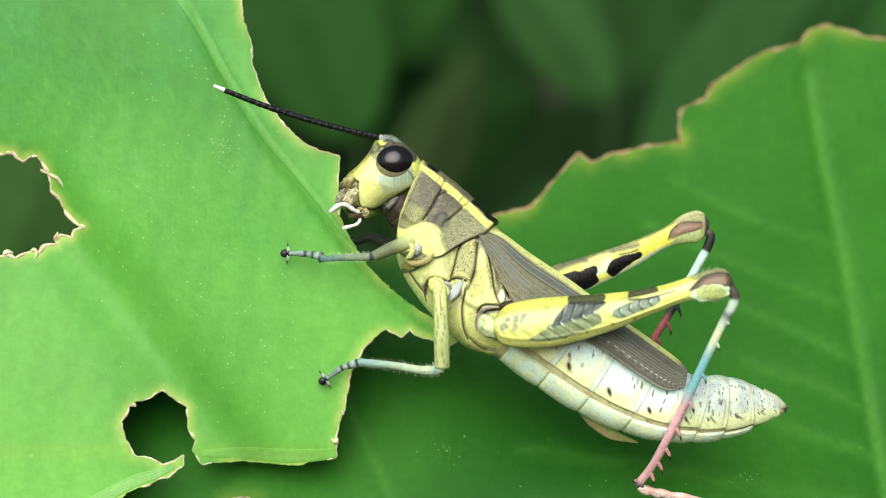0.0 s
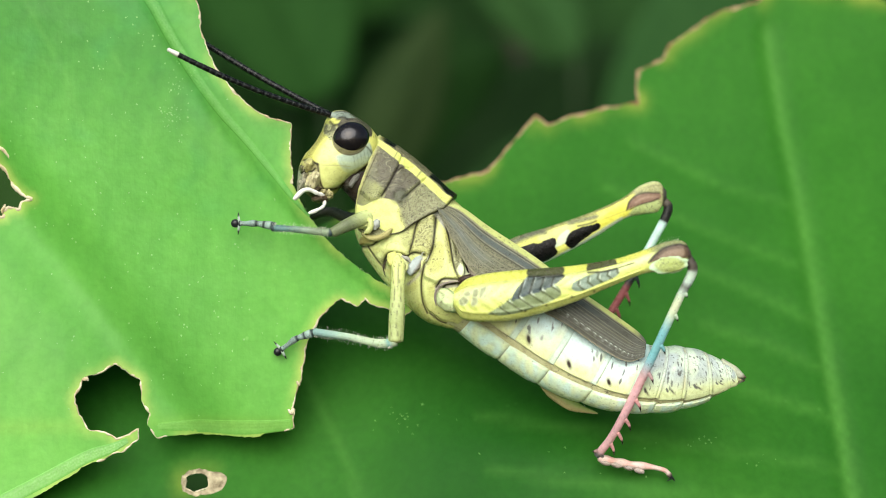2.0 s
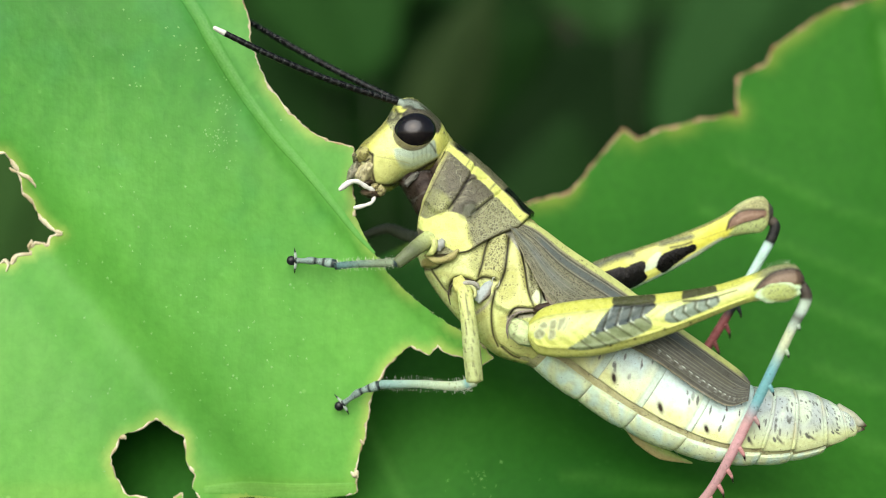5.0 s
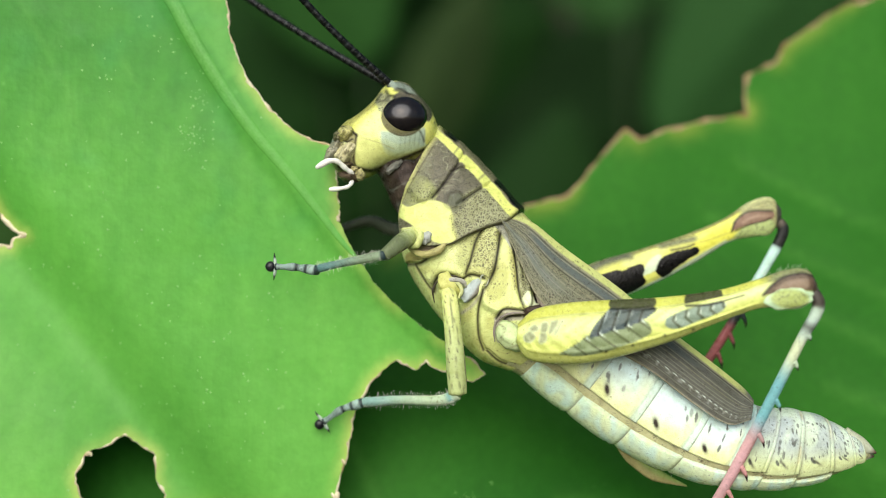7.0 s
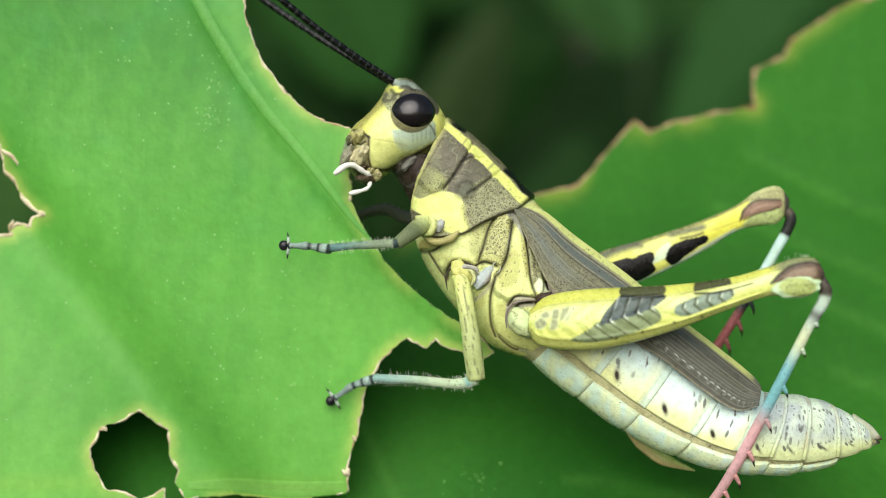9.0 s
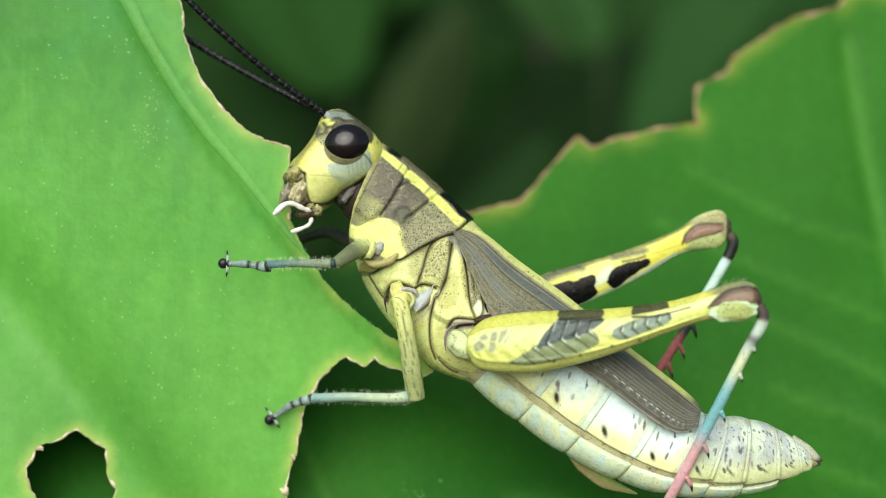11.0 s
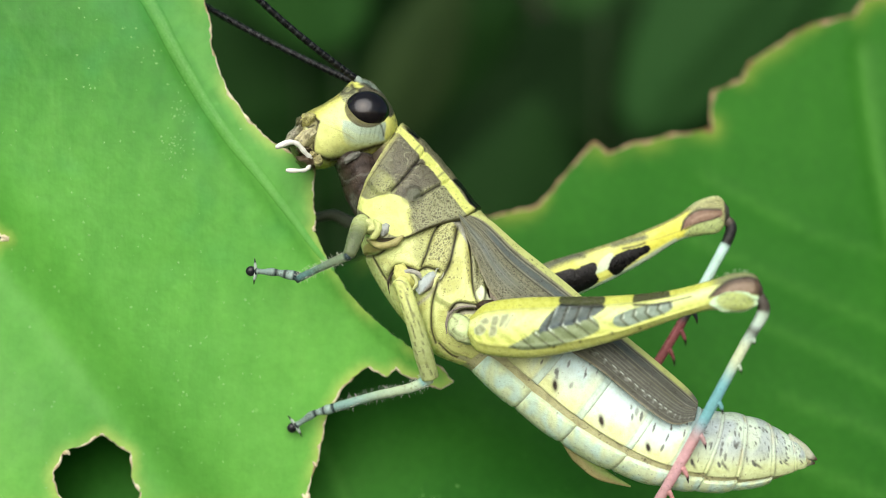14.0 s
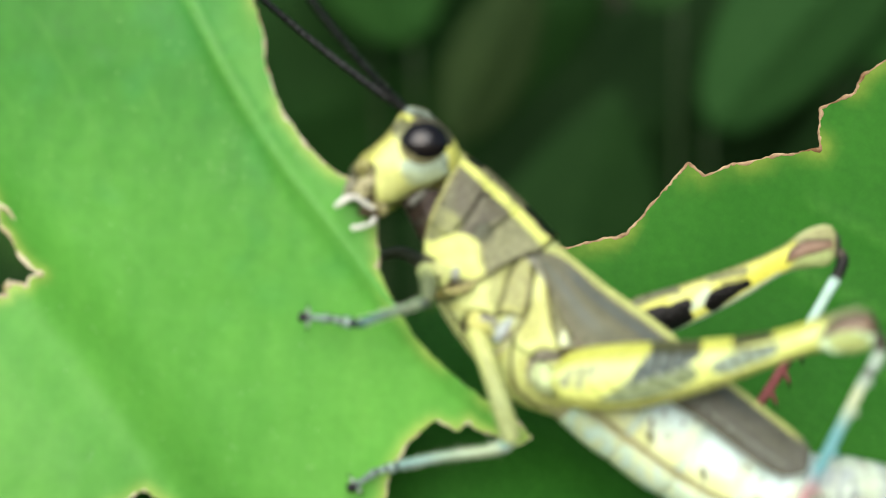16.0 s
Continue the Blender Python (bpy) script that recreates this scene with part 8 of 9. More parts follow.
    walk(mid_tibia, [
        (0, pose(-0.013536, -0.002947, -0.005546, 0.82, 1.26, 2.35)),
        (0.5, pose(-0.013741, -0.003304, -0.005525, 1.48, 2.29, 1.61)),
        (1, pose(-0.013748, -0.003433, -0.005509, 0.60, 0.93, 1.17)),
        (1.5, pose(-0.013807, -0.003954, -0.005421, 1.17, 1.86, 0.30)),
        (2, pose(-0.014056, -0.004176, -0.005368, 1.95, 3.14, -0.43)),
        (2.5, pose(-0.013972, -0.004349, -0.005323, 1.53, 2.47, -0.56)),
        (3, pose(-0.014057, -0.004586, -0.005250, 1.48, 2.36, -0.21)),
        (3.5, pose(-0.013844, -0.005198, -0.005021, -0.00, -0.01, 0.03)),
        (4, pose(-0.013751, -0.005128, -0.005050, -0.10, -0.13, 2.67)),
        (4.5, pose(-0.013345, -0.004229, -0.005463, -2.12, -3.33, 0.62)),
        (4.7, pose(-0.013234, -0.004345, -0.005472, -2.34, -3.66, 0.88)),
        (6.8, pose(-0.012934, -0.003906, -0.006077, -5.22, -8.97, -3.83)),
        (7, pose(-0.013022, -0.003867, -0.006098, -4.35, -7.65, -4.81)),
        (7.5, pose(-0.012403, -0.002848, -0.006099, -4.97, -7.58, 2.18)),
        (8, pose(-0.012412, -0.003207, -0.006076, -4.33, -6.76, 1.07)),
        (8.5, pose(-0.012455, -0.003037, -0.006101, -3.60, -5.44, 2.63)),
        (9, pose(-0.012586, -0.003191, -0.006118, -2.48, -3.72, 3.09)),
        (9.5, pose(-0.012526, -0.003012, -0.006119, -2.01, -3.09, 1.80)),
        (10, pose(-0.012513, -0.002092, -0.006109, -1.92, -2.80, 4.46)),
        (10.2, pose(-0.012566, -0.002528, -0.006141, -1.46, -2.19, 2.90)),
        (12.3, pose(-0.012425, 0.001797, -0.004319, -12.13, -10.34, 34.46)),
        (12.5, pose(-0.011982, 0.001145, -0.004719, -10.94, -10.91, 25.58)),
        (13, pose(-0.011586, -0.000114, -0.005323, -10.14, -12.36, 14.28)),
        (13.5, pose(-0.011339, -0.001037, -0.005562, -10.52, -13.92, 9.72)),
        (14, pose(-0.011546, -0.000958, -0.005631, -11.44, -17.22, 2.75)),
        (14.5, pose(-0.011606, -0.001430, -0.005818, -11.16, -16.44, 3.91)),
        (15, pose(-0.011450, -0.001678, -0.005845, -10.41, -14.24, 7.89)),
        (15.5, pose(-0.011565, -0.001471, -0.005858, -10.57, -14.25, 8.68)),
        (16, pose(-0.011589, -0.003363, -0.005926, -10.23, -13.70, 9.09)),
    ])
    walk(mid_tarsus, [
        (0, pose(-0.020556, 0.001068, -0.005350, 0.82, 0.37, -0.16)),
        (0.5, pose(-0.020702, 0.000801, -0.005156, 0.51, -0.06, -0.35)),
        (1, pose(-0.020685, 0.000726, -0.005369, 1.58, 0.13, -0.05)),
        (1.5, pose(-0.020675, 0.000310, -0.005127, 1.58, 0.39, 0.25)),
        (2, pose(-0.020858, 0.000174, -0.004862, 0.67, 0.23, -0.63)),
        (2.5, pose(-0.020771, 0.000017, -0.004929, 1.09, 0.31, 0.25)),
        (3, pose(-0.020883, -0.000262, -0.004873, 0.87, 0.16, -0.38)),
        (3.5, pose(-0.020698, -0.000901, -0.005038, -0.00, -0.00, -0.00)),
        (4, pose(-0.020796, -0.001152, -0.005089, 1.09, -0.22, 0.70)),
        (4.5, pose(-0.020221, -0.000006, -0.006035, 2.96, 0.02, 0.43)),
        (4.7, pose(-0.020125, -0.000154, -0.006100, 2.02, -0.15, 0.55)),
        (6.8, pose(-0.019338, 0.000814, -0.007547, 4.15, -1.45, 0.04)),
        (7, pose(-0.019384, 0.000970, -0.007349, 4.08, -2.29, -0.05)),
        (7.5, pose(-0.019302, 0.001175, -0.007388, 4.48, -2.37, 0.17)),
        (8, pose(-0.019256, 0.000953, -0.007222, 3.91, -2.00, 0.18)),
        (8.5, pose(-0.019439, 0.000937, -0.007035, 3.06, -1.91, -0.07)),
        (9, pose(-0.019632, 0.000729, -0.006764, 2.13, -2.23, -0.44)),
        (9.5, pose(-0.019491, 0.001069, -0.006655, 2.44, -2.07, 0.11)),
        (10, pose(-0.019662, 0.001661, -0.006603, 2.75, -1.64, -0.74)),
        (10.2, pose(-0.019618, 0.001418, -0.006529, 2.78, -2.15, -0.35)),
        (12.3, pose(-0.020223, 0.001540, -0.006453, 4.74, -1.56, 0.80)),
        (12.5, pose(-0.019730, 0.002113, -0.006832, 2.95, -1.65, -0.27)),
        (13, pose(-0.018955, 0.002375, -0.007544, 4.70, -2.75, 0.71)),
        (13.5, pose(-0.018418, 0.002037, -0.007987, 4.74, -4.28, 1.09)),
        (14, pose(-0.018028, 0.002947, -0.008490, 6.67, -3.76, 0.77)),
        (14.5, pose(-0.018211, 0.002344, -0.008571, 6.29, -1.42, 0.79)),
        (15, pose(-0.018415, 0.001623, -0.008299, 4.96, -2.13, 0.36)),
        (15.5, pose(-0.018572, 0.001732, -0.008325, 6.20, -0.77, 0.59)),
        (16, pose(-0.018648, -0.000211, -0.008306, 4.56, -0.39, 1.44)),
    ])
    walk(pronotum, [
        (0, pose(-0.011460, 0.001200, 0.005253, -0.03, 2.22, 0.22)),
        (0.5, pose(-0.011391, 0.001200, 0.005175, 0.30, 2.81, 0.27)),
        (1, pose(-0.011435, 0.001200, 0.005256, 0.21, 1.66, 0.10)),
        (1.5, pose(-0.011442, 0.001200, 0.005182, 0.25, 1.46, -0.09)),
        (2, pose(-0.011416, 0.001200, 0.005172, 0.52, 1.54, 0.41)),
        (2.5, pose(-0.011473, 0.001200, 0.005208, 0.27, 0.48, 0.19)),
        (3, pose(-0.011407, 0.001200, 0.005160, -0.02, 1.29, -0.08)),
        (3.5, pose(-0.011483, 0.001200, 0.005209, 0.00, -0.00, -0.00)),
        (4, pose(-0.011479, 0.001200, 0.005163, -0.75, 0.63, -1.48)),
        (4.5, pose(-0.011470, 0.001200, 0.005231, 0.32, 3.32, 0.09)),
        (4.7, pose(-0.011392, 0.001200, 0.005222, 0.63, 4.80, 0.60)),
        (6.8, pose(-0.011717, 0.001200, 0.005307, -0.66, 4.90, 0.38)),
        (7, pose(-0.011693, 0.001200, 0.005257, -0.62, 5.36, -0.22)),
        (7.5, pose(-0.011764, 0.001200, 0.005316, -1.04, 3.41, -0.51)),
        (8, pose(-0.011792, 0.001200, 0.005285, -0.82, 2.65, -0.36)),
        (8.5, pose(-0.011792, 0.001200, 0.005270, -0.57, 2.50, -0.47)),
        (9, pose(-0.011761, 0.001200, 0.005236, -0.73, 2.88, -0.35)),
        (9.5, pose(-0.011825, 0.001200, 0.005252, -0.42, 1.37, -0.79)),
        (10, pose(-0.011798, 0.001200, 0.005198, -0.58, 0.54, -0.69)),
        (10.2, pose(-0.011815, 0.001200, 0.005180, -0.54, 0.54, -0.85)),
        (12.3, pose(-0.011835, 0.001200, 0.005075, 0.34, 0.47, -0.71)),
        (12.5, pose(-0.011883, 0.001200, 0.005168, 0.67, 0.86, 0.76)),
        (13, pose(-0.011863, 0.001200, 0.005137, -0.06, 1.97, -0.25)),
        (13.5, pose(-0.011718, 0.001200, 0.005137, -0.45, 6.06, -0.00)),
        (14, pose(-0.011782, 0.001200, 0.005155, -0.57, 5.96, 0.18)),
        (14.5, pose(-0.011757, 0.001200, 0.005190, -1.39, 5.37, 0.22)),
        (15, pose(-0.011744, 0.001200, 0.005218, -0.99, 5.86, 0.21)),
        (15.5, pose(-0.011861, 0.001200, 0.005245, -1.04, 3.77, 0.18)),
        (16, pose(-0.011829, 0.001200, 0.005423, -0.99, 2.76, -0.17)),
    ])
    walk(near_thigh, [
        (0, pose(-0.009185, -0.003400, -0.001927, 0.00, 0.44, -0.26)),
        (0.5, pose(-0.009185, -0.003400, -0.001927, 0.00, 0.49, -0.13)),
        (1, pose(-0.009185, -0.003400, -0.001927, 0.00, 0.19, 0.05)),
        (1.5, pose(-0.009185, -0.003400, -0.001927, 0.00, 0.14, 0.05)),
        (2, pose(-0.009185, -0.003400, -0.001927, 0.00, 0.31, 0.07)),
        (2.5, pose(-0.009185, -0.003400, -0.001927, 0.00, 0.30, 0.00)),
        (3, pose(-0.009185, -0.003400, -0.001927, 0.00, 0.36, 0.19)),
        (3.5, pose(-0.009185, -0.003400, -0.001927, 0.00, -0.00, -0.00)),
        (4, pose(-0.009185, -0.003400, -0.001927, 0.00, 0.37, 0.41)),
        (4.5, pose(-0.009185, -0.003400, -0.001927, 0.00, -0.22, -0.07)),
        (4.7, pose(-0.009185, -0.003400, -0.001927, 0.00, -0.45, -0.38)),
        (6.8, pose(-0.009185, -0.003400, -0.001927, 0.00, 0.36, -0.04)),
        (7, pose(-0.009185, -0.003400, -0.001927, 0.00, -1.32, -0.26)),
        (7.5, pose(-0.009185, -0.003400, -0.001927, 0.00, -0.99, -0.02)),
        (8, pose(-0.009185, -0.003400, -0.001927, 0.00, -1.05, -0.12)),
        (8.5, pose(-0.009185, -0.003400, -0.001927, 0.00, -1.25, -0.11)),
        (9, pose(-0.009185, -0.003400, -0.001927, 0.00, -1.27, -0.22)),
        (9.5, pose(-0.009185, -0.003400, -0.001927, 0.00, -1.30, -0.15)),
        (10, pose(-0.009185, -0.003400, -0.001927, 0.00, -1.46, -0.11)),
        (10.2, pose(-0.009185, -0.003400, -0.001927, 0.00, -1.32, 0.04)),
        (12.3, pose(-0.009185, -0.003400, -0.001927, 0.00, 0.27, 0.02)),
        (12.5, pose(-0.009185, -0.003400, -0.001927, 0.00, -0.87, -0.54)),
        (13, pose(-0.009185, -0.003400, -0.001927, 0.00, -0.89, -0.36)),
        (13.5, pose(-0.009185, -0.003400, -0.001927, 0.00, -0.96, -0.53)),
        (14, pose(-0.009185, -0.003400, -0.001927, 0.00, -1.07, -0.79)),
        (14.5, pose(-0.009185, -0.003400, -0.001927, 0.00, -0.75, -0.66)),
        (15, pose(-0.009185, -0.003400, -0.001927, 0.00, -0.81, -0.42)),
        (15.5, pose(-0.009185, -0.003400, -0.001927, 0.00, -0.86, -0.24)),
        (16, pose(-0.009185, -0.003400, -0.001927, 0.00, -1.30, -0.06)),
    ])
    walk(knee_lobe, [
        (0, pose(-0.009185, -0.003400, -0.001927, 0.00, 0.44, -0.26)),
        (0.5, pose(-0.009185, -0.003400, -0.001927, 0.00, 0.49, -0.13)),
        (1, pose(-0.009185, -0.003400, -0.001927, 0.00, 0.19, 0.05)),
        (1.5, pose(-0.009185, -0.003400, -0.001927, 0.00, 0.14, 0.05)),
        (2, pose(-0.009185, -0.003400, -0.001927, 0.00, 0.31, 0.07)),
        (2.5, pose(-0.009185, -0.003400, -0.001927, 0.00, 0.30, 0.00)),
        (3, pose(-0.009185, -0.003400, -0.001927, 0.00, 0.36, 0.19)),
        (3.5, pose(-0.009185, -0.003400, -0.001927, 0.00, -0.00, -0.00)),
        (4, pose(-0.009185, -0.003400, -0.001927, 0.00, 0.37, 0.41)),
        (4.5, pose(-0.009185, -0.003400, -0.001927, 0.00, -0.22, -0.07)),
        (4.7, pose(-0.009185, -0.003400, -0.001927, 0.00, -0.45, -0.38)),
        (6.8, pose(-0.009185, -0.003400, -0.001927, 0.00, 0.36, -0.04)),
        (7, pose(-0.009185, -0.003400, -0.001927, 0.00, -1.32, -0.26)),
        (7.5, pose(-0.009185, -0.003400, -0.001927, 0.00, -0.99, -0.02)),
        (8, pose(-0.009185, -0.003400, -0.001927, 0.00, -1.05, -0.12)),
        (8.5, pose(-0.009185, -0.003400, -0.001927, 0.00, -1.25, -0.11)),
        (9, pose(-0.009185, -0.003400, -0.001927, 0.00, -1.27, -0.22)),
        (9.5, pose(-0.009185, -0.003400, -0.001927, 0.00, -1.30, -0.15)),
        (10, pose(-0.009185, -0.003400, -0.001927, 0.00, -1.46, -0.11)),
        (10.2, pose(-0.009185, -0.003400, -0.001927, 0.00, -1.32, 0.04)),
        (12.3, pose(-0.009185, -0.003400, -0.001927, 0.00, 0.27, 0.02)),
        (12.5, pose(-0.009185, -0.003400, -0.001927, 0.00, -0.87, -0.54)),
        (13, pose(-0.009185, -0.003400, -0.001927, 0.00, -0.89, -0.36)),
        (13.5, pose(-0.009185, -0.003400, -0.001927, 0.00, -0.96, -0.53)),
        (14, pose(-0.009185, -0.003400, -0.001927, 0.00, -1.07, -0.79)),
        (14.5, pose(-0.009185, -0.003400, -0.001927, 0.00, -0.75, -0.66)),
        (15, pose(-0.009185, -0.003400, -0.001927, 0.00, -0.81, -0.42)),
        (15.5, pose(-0.009185, -0.003400, -0.001927, 0.00, -0.86, -0.24)),
        (16, pose(-0.009185, -0.003400, -0.001927, 0.00, -1.30, -0.06)),
    ])
    walk(near_shin, [
        (0, pose(-0.009185, -0.003400, -0.001927, 0.00, 0.44, -0.26)),
        (0.5, pose(-0.009185, -0.003400, -0.001927, 0.00, 0.49, -0.13)),
        (1, pose(-0.009185, -0.003400, -0.001927, 0.00, 0.19, 0.05)),
        (1.5, pose(-0.009185, -0.003400, -0.001927, 0.00, 0.14, 0.05)),
        (2, pose(-0.009185, -0.003400, -0.001927, 0.00, 0.31, 0.07)),
        (2.5, pose(-0.009185, -0.003400, -0.001927, 0.00, 0.30, 0.00)),
        (3, pose(-0.009185, -0.003400, -0.001927, 0.00, 0.36, 0.19)),
        (3.5, pose(-0.009185, -0.003400, -0.001927, 0.00, -0.00, -0.00)),
        (4, pose(-0.009185, -0.003400, -0.001927, 0.00, 0.37, 0.41)),
        (4.5, pose(-0.009185, -0.003400, -0.001927, 0.00, -0.22, -0.07)),
        (4.7, pose(-0.009185, -0.003400, -0.001927, 0.00, -0.45, -0.38)),
        (6.8, pose(-0.009185, -0.003400, -0.001927, 0.00, 0.36, -0.04)),
        (7, pose(-0.009185, -0.003400, -0.001927, 0.00, -1.32, -0.26)),
        (7.5, pose(-0.009185, -0.003400, -0.001927, 0.00, -0.99, -0.02)),
        (8, pose(-0.009185, -0.003400, -0.001927, 0.00, -1.05, -0.12)),
        (8.5, pose(-0.009185, -0.003400, -0.001927, 0.00, -1.25, -0.11)),
        (9, pose(-0.009185, -0.003400, -0.001927, 0.00, -1.27, -0.22)),
        (9.5, pose(-0.009185, -0.003400, -0.001927, 0.00, -1.30, -0.15)),
        (10, pose(-0.009185, -0.003400, -0.001927, 0.00, -1.46, -0.11)),
        (10.2, pose(-0.009185, -0.003400, -0.001927, 0.00, -1.32, 0.04)),
        (12.3, pose(-0.009185, -0.003400, -0.001927, 0.00, 0.27, 0.02)),
        (12.5, pose(-0.009185, -0.003400, -0.001927, 0.00, -0.87, -0.54)),
        (13, pose(-0.009185, -0.003400, -0.001927, 0.00, -0.89, -0.36)),
        (13.5, pose(-0.009185, -0.003400, -0.001927, 0.00, -0.96, -0.53)),
        (14, pose(-0.009185, -0.003400, -0.001927, 0.00, -1.07, -0.79)),
        (14.5, pose(-0.009185, -0.003400, -0.001927, 0.00, -0.75, -0.66)),
        (15, pose(-0.009185, -0.003400, -0.001927, 0.00, -0.81, -0.42)),
        (15.5, pose(-0.009185, -0.003400, -0.001927, 0.00, -0.86, -0.24)),
        (16, pose(-0.009185, -0.003400, -0.001927, 0.00, -1.30, -0.06)),
    ])
    walk(hind_foot, [
        (0, pose(-0.009185, -0.003400, -0.001927, 0.00, 0.44, -0.26)),
        (0.5, pose(-0.009185, -0.003400, -0.001927, 0.00, 0.49, -0.13)),
        (1, pose(-0.009185, -0.003400, -0.001927, 0.00, 0.19, 0.05)),
        (1.5, pose(-0.009185, -0.003400, -0.001927, 0.00, 0.14, 0.05)),
        (2, pose(-0.009185, -0.003400, -0.001927, 0.00, 0.31, 0.07)),
        (2.5, pose(-0.009185, -0.003400, -0.001927, 0.00, 0.30, 0.00)),
        (3, pose(-0.009185, -0.003400, -0.001927, 0.00, 0.36, 0.19)),
        (3.5, pose(-0.009185, -0.003400, -0.001927, 0.00, -0.00, -0.00)),
        (4, pose(-0.009185, -0.003400, -0.001927, 0.00, 0.37, 0.41)),
        (4.5, pose(-0.009185, -0.003400, -0.001927, 0.00, -0.22, -0.07)),
        (4.7, pose(-0.009185, -0.003400, -0.001927, 0.00, -0.45, -0.38)),
        (6.8, pose(-0.009185, -0.003400, -0.001927, 0.00, 0.36, -0.04)),
        (7, pose(-0.009185, -0.003400, -0.001927, 0.00, -1.32, -0.26)),
        (7.5, pose(-0.009185, -0.003400, -0.001927, 0.00, -0.99, -0.02)),
        (8, pose(-0.009185, -0.003400, -0.001927, 0.00, -1.05, -0.12)),
        (8.5, pose(-0.009185, -0.003400, -0.001927, 0.00, -1.25, -0.11)),
        (9, pose(-0.009185, -0.003400, -0.001927, 0.00, -1.27, -0.22)),
        (9.5, pose(-0.009185, -0.003400, -0.001927, 0.00, -1.30, -0.15)),
        (10, pose(-0.009185, -0.003400, -0.001927, 0.00, -1.46, -0.11)),
        (10.2, pose(-0.009185, -0.003400, -0.001927, 0.00, -1.32, 0.04)),
        (12.3, pose(-0.009185, -0.003400, -0.001927, 0.00, 0.27, 0.02)),
        (12.5, pose(-0.009185, -0.003400, -0.001927, 0.00, -0.87, -0.54)),
        (13, pose(-0.009185, -0.003400, -0.001927, 0.00, -0.89, -0.36)),
        (13.5, pose(-0.009185, -0.003400, -0.001927, 0.00, -0.96, -0.53)),
        (14, pose(-0.009185, -0.003400, -0.001927, 0.00, -1.07, -0.79)),
        (14.5, pose(-0.009185, -0.003400, -0.001927, 0.00, -0.75, -0.66)),
        (15, pose(-0.009185, -0.003400, -0.001927, 0.00, -0.81, -0.42)),
        (15.5, pose(-0.009185, -0.003400, -0.001927, 0.00, -0.86, -0.24)),
        (16, pose(-0.009185, -0.003400, -0.001927, 0.00, -1.30, -0.06)),
    ])
    walk(far_thigh, [
        (0, pose(-0.005700, 0.002500, 0.001089, 0.00, -0.39, 0.35)),
        (0.5, pose(-0.005700, 0.002500, 0.001089, 0.00, -0.20, 0.20)),
        (1, pose(-0.005700, 0.002500, 0.001089, 0.00, -0.13, 0.18)),
        (1.5, pose(-0.005700, 0.002500, 0.001089, 0.00, 0.11, 0.27)),
        (2, pose(-0.005700, 0.002500, 0.001089, 0.00, -0.41, 0.47)),
        (2.5, pose(-0.005700, 0.002500, 0.001089, 0.00, -0.59, 0.52)),
        (3, pose(-0.005700, 0.002500, 0.001089, 0.00, -0.24, -0.06)),
        (3.5, pose(-0.005700, 0.002500, 0.001089, 0.00, 0.00, 0.00)),
        (4, pose(-0.005700, 0.002500, 0.001089, 0.00, -0.63, 0.01)),
        (4.5, pose(-0.005700, 0.002500, 0.001089, 0.00, -0.73, -0.29)),
        (4.7, pose(-0.005700, 0.002500, 0.001089, 0.00, -0.72, 0.03)),
        (6.8, pose(-0.005700, 0.002500, 0.001089, 0.00, -0.96, 0.06)),
        (7, pose(-0.005700, 0.002500, 0.001089, 0.00, -2.62, -0.57)),
        (7.5, pose(-0.005700, 0.002500, 0.001089, 0.00, -2.34, -0.56)),
        (8, pose(-0.005700, 0.002500, 0.001089, 0.00, -1.98, -0.50)),
        (8.5, pose(-0.005700, 0.002500, 0.001089, 0.00, -2.29, -0.47)),
        (9, pose(-0.005700, 0.002500, 0.001089, 0.00, -2.74, -0.25)),
        (9.5, pose(-0.005700, 0.002500, 0.001089, 0.00, -2.89, 0.25)),
        (10, pose(-0.005700, 0.002500, 0.001089, 0.00, -2.70, 0.14)),
        (10.2, pose(-0.005700, 0.002500, 0.001089, 0.00, -3.14, 0.07)),
        (12.3, pose(-0.005700, 0.002500, 0.001089, 0.00, -0.00, 0.00)),
        (12.5, pose(-0.005700, 0.002500, 0.001089, 0.00, -3.39, 0.37)),
        (13, pose(-0.005700, 0.002500, 0.001089, 0.00, -4.79, 0.80)),
        (13.5, pose(-0.005700, 0.002500, 0.001089, 0.00, -5.63, 0.59)),
        (14, pose(-0.005700, 0.002500, 0.001089, 0.00, -5.95, 0.77)),
        (14.5, pose(-0.005700, 0.002500, 0.001089, 0.00, -3.19, 0.45)),
        (15, pose(-0.005700, 0.002500, 0.001089, 0.00, -3.35, 0.63)),
        (15.5, pose(-0.005700, 0.002500, 0.001089, 0.00, -2.79, 0.25)),
        (16, pose(-0.005700, 0.002500, 0.001089, 0.00, -2.55, 0.44)),
    ])
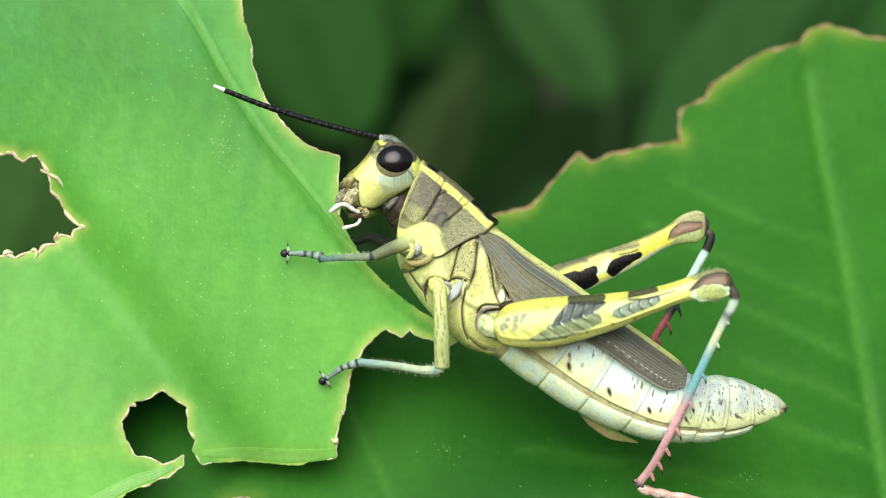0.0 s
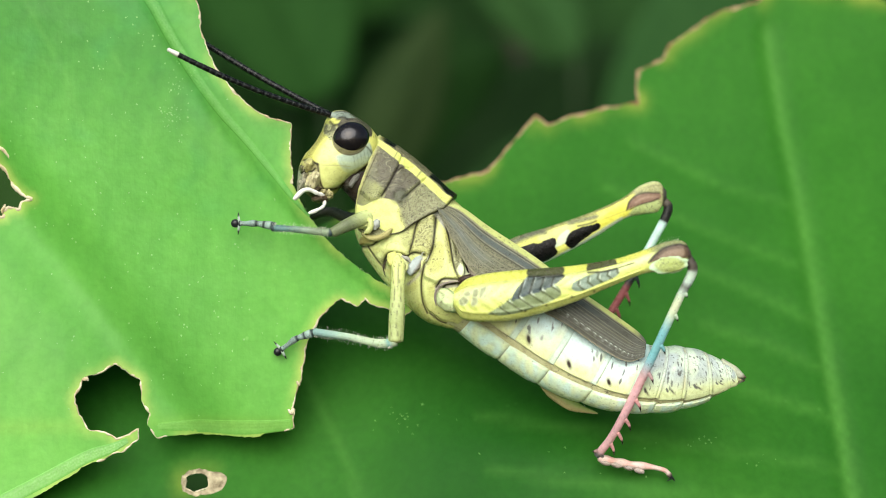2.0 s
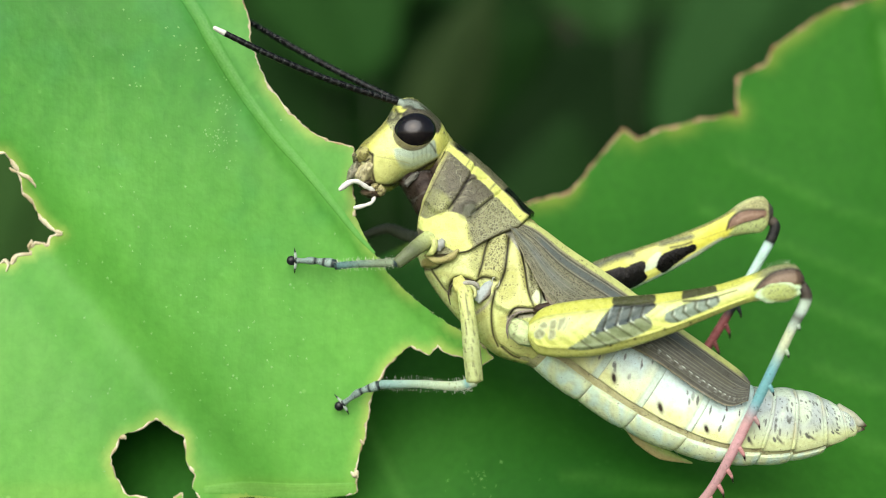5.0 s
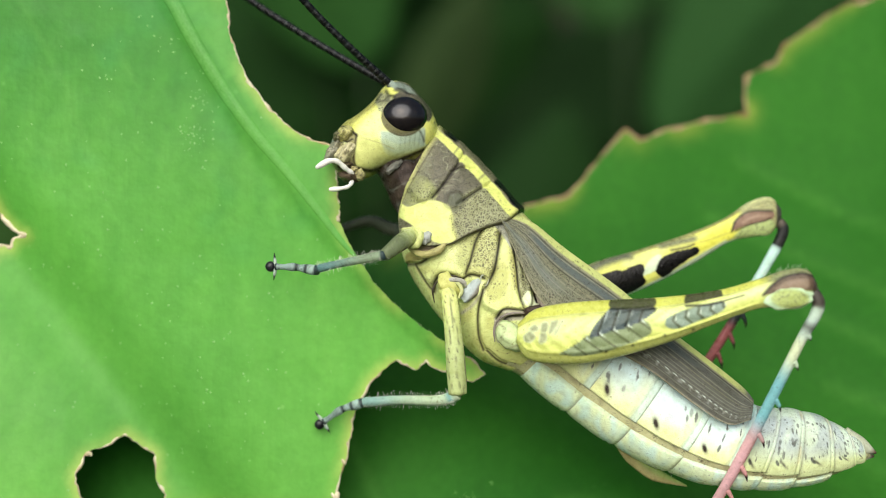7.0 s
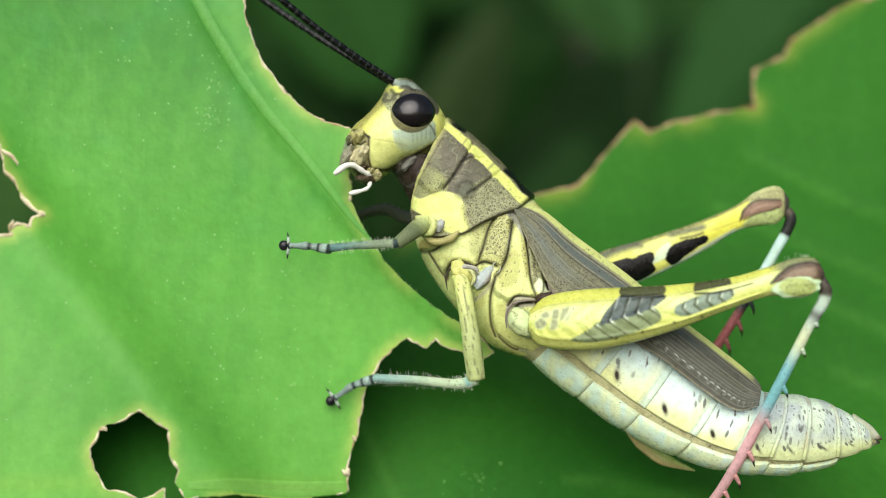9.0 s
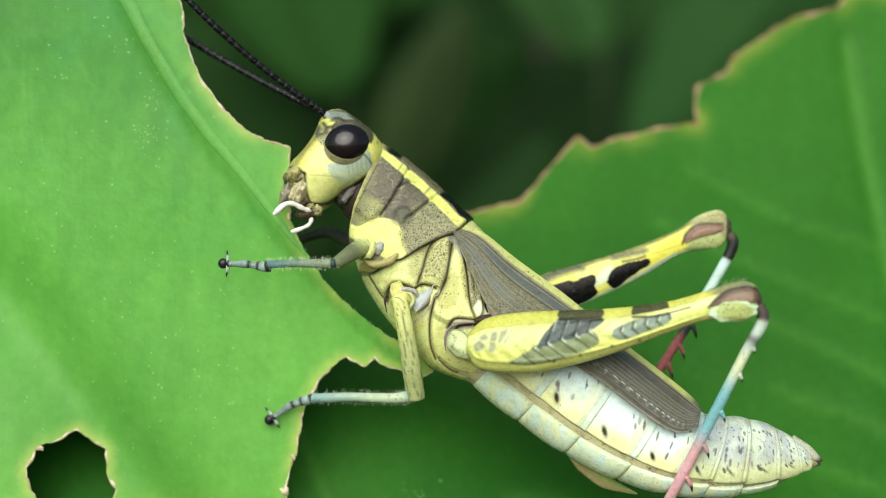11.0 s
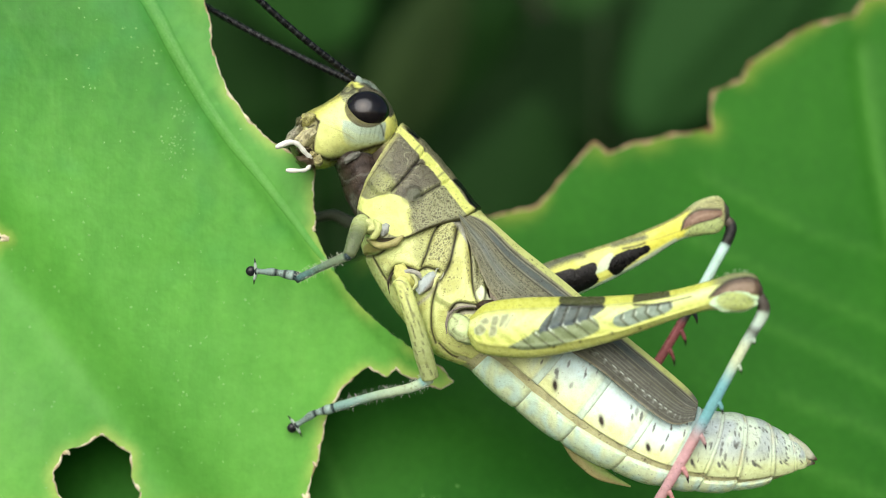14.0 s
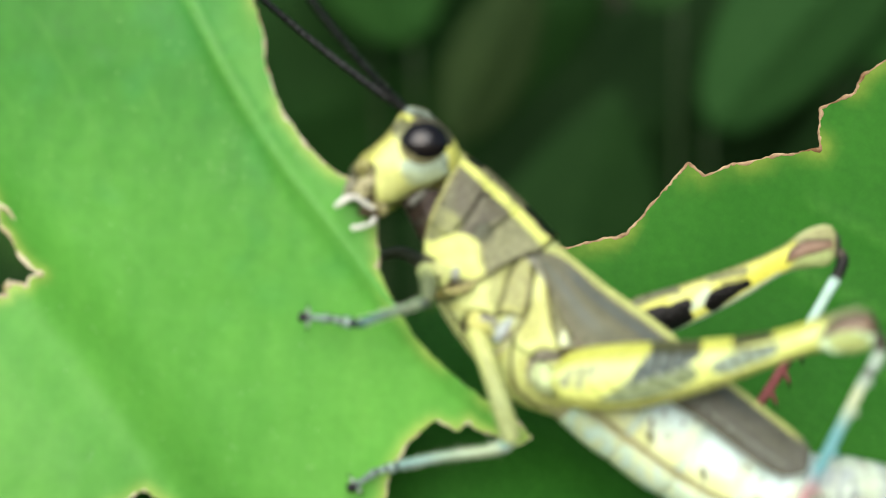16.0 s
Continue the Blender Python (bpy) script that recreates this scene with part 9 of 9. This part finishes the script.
    walk(far_shin, [
        (0, pose(-0.005700, 0.002500, 0.001089, 0.00, -0.39, 0.35)),
        (0.5, pose(-0.005700, 0.002500, 0.001089, 0.00, -0.20, 0.20)),
        (1, pose(-0.005700, 0.002500, 0.001089, 0.00, -0.13, 0.18)),
        (1.5, pose(-0.005700, 0.002500, 0.001089, 0.00, 0.11, 0.27)),
        (2, pose(-0.005700, 0.002500, 0.001089, 0.00, -0.41, 0.47)),
        (2.5, pose(-0.005700, 0.002500, 0.001089, 0.00, -0.59, 0.52)),
        (3, pose(-0.005700, 0.002500, 0.001089, 0.00, -0.24, -0.06)),
        (3.5, pose(-0.005700, 0.002500, 0.001089, 0.00, 0.00, 0.00)),
        (4, pose(-0.005700, 0.002500, 0.001089, 0.00, -0.63, 0.01)),
        (4.5, pose(-0.005700, 0.002500, 0.001089, 0.00, -0.73, -0.29)),
        (4.7, pose(-0.005700, 0.002500, 0.001089, 0.00, -0.72, 0.03)),
        (6.8, pose(-0.005700, 0.002500, 0.001089, 0.00, -0.96, 0.06)),
        (7, pose(-0.005700, 0.002500, 0.001089, 0.00, -2.62, -0.57)),
        (7.5, pose(-0.005700, 0.002500, 0.001089, 0.00, -2.34, -0.56)),
        (8, pose(-0.005700, 0.002500, 0.001089, 0.00, -1.98, -0.50)),
        (8.5, pose(-0.005700, 0.002500, 0.001089, 0.00, -2.29, -0.47)),
        (9, pose(-0.005700, 0.002500, 0.001089, 0.00, -2.74, -0.25)),
        (9.5, pose(-0.005700, 0.002500, 0.001089, 0.00, -2.89, 0.25)),
        (10, pose(-0.005700, 0.002500, 0.001089, 0.00, -2.70, 0.14)),
        (10.2, pose(-0.005700, 0.002500, 0.001089, 0.00, -3.14, 0.07)),
        (12.3, pose(-0.005700, 0.002500, 0.001089, 0.00, -0.00, 0.00)),
        (12.5, pose(-0.005700, 0.002500, 0.001089, 0.00, -3.39, 0.37)),
        (13, pose(-0.005700, 0.002500, 0.001089, 0.00, -4.79, 0.80)),
        (13.5, pose(-0.005700, 0.002500, 0.001089, 0.00, -5.63, 0.59)),
        (14, pose(-0.005700, 0.002500, 0.001089, 0.00, -5.95, 0.77)),
        (14.5, pose(-0.005700, 0.002500, 0.001089, 0.00, -3.19, 0.45)),
        (15, pose(-0.005700, 0.002500, 0.001089, 0.00, -3.35, 0.63)),
        (15.5, pose(-0.005700, 0.002500, 0.001089, 0.00, -2.79, 0.25)),
        (16, pose(-0.005700, 0.002500, 0.001089, 0.00, -2.55, 0.44)),
    ])
    walk(focus_mark, [(t, pose(0.004, y, 0.5)) for t, y in ((0, -0.0035), (4, -0.003), (7, -0.0045), (10, -0.0045), (12.5, -0.005), (15, -0.005), (15.55, -0.005), (15.75, 0.006), (16, 0.020))])

motions()
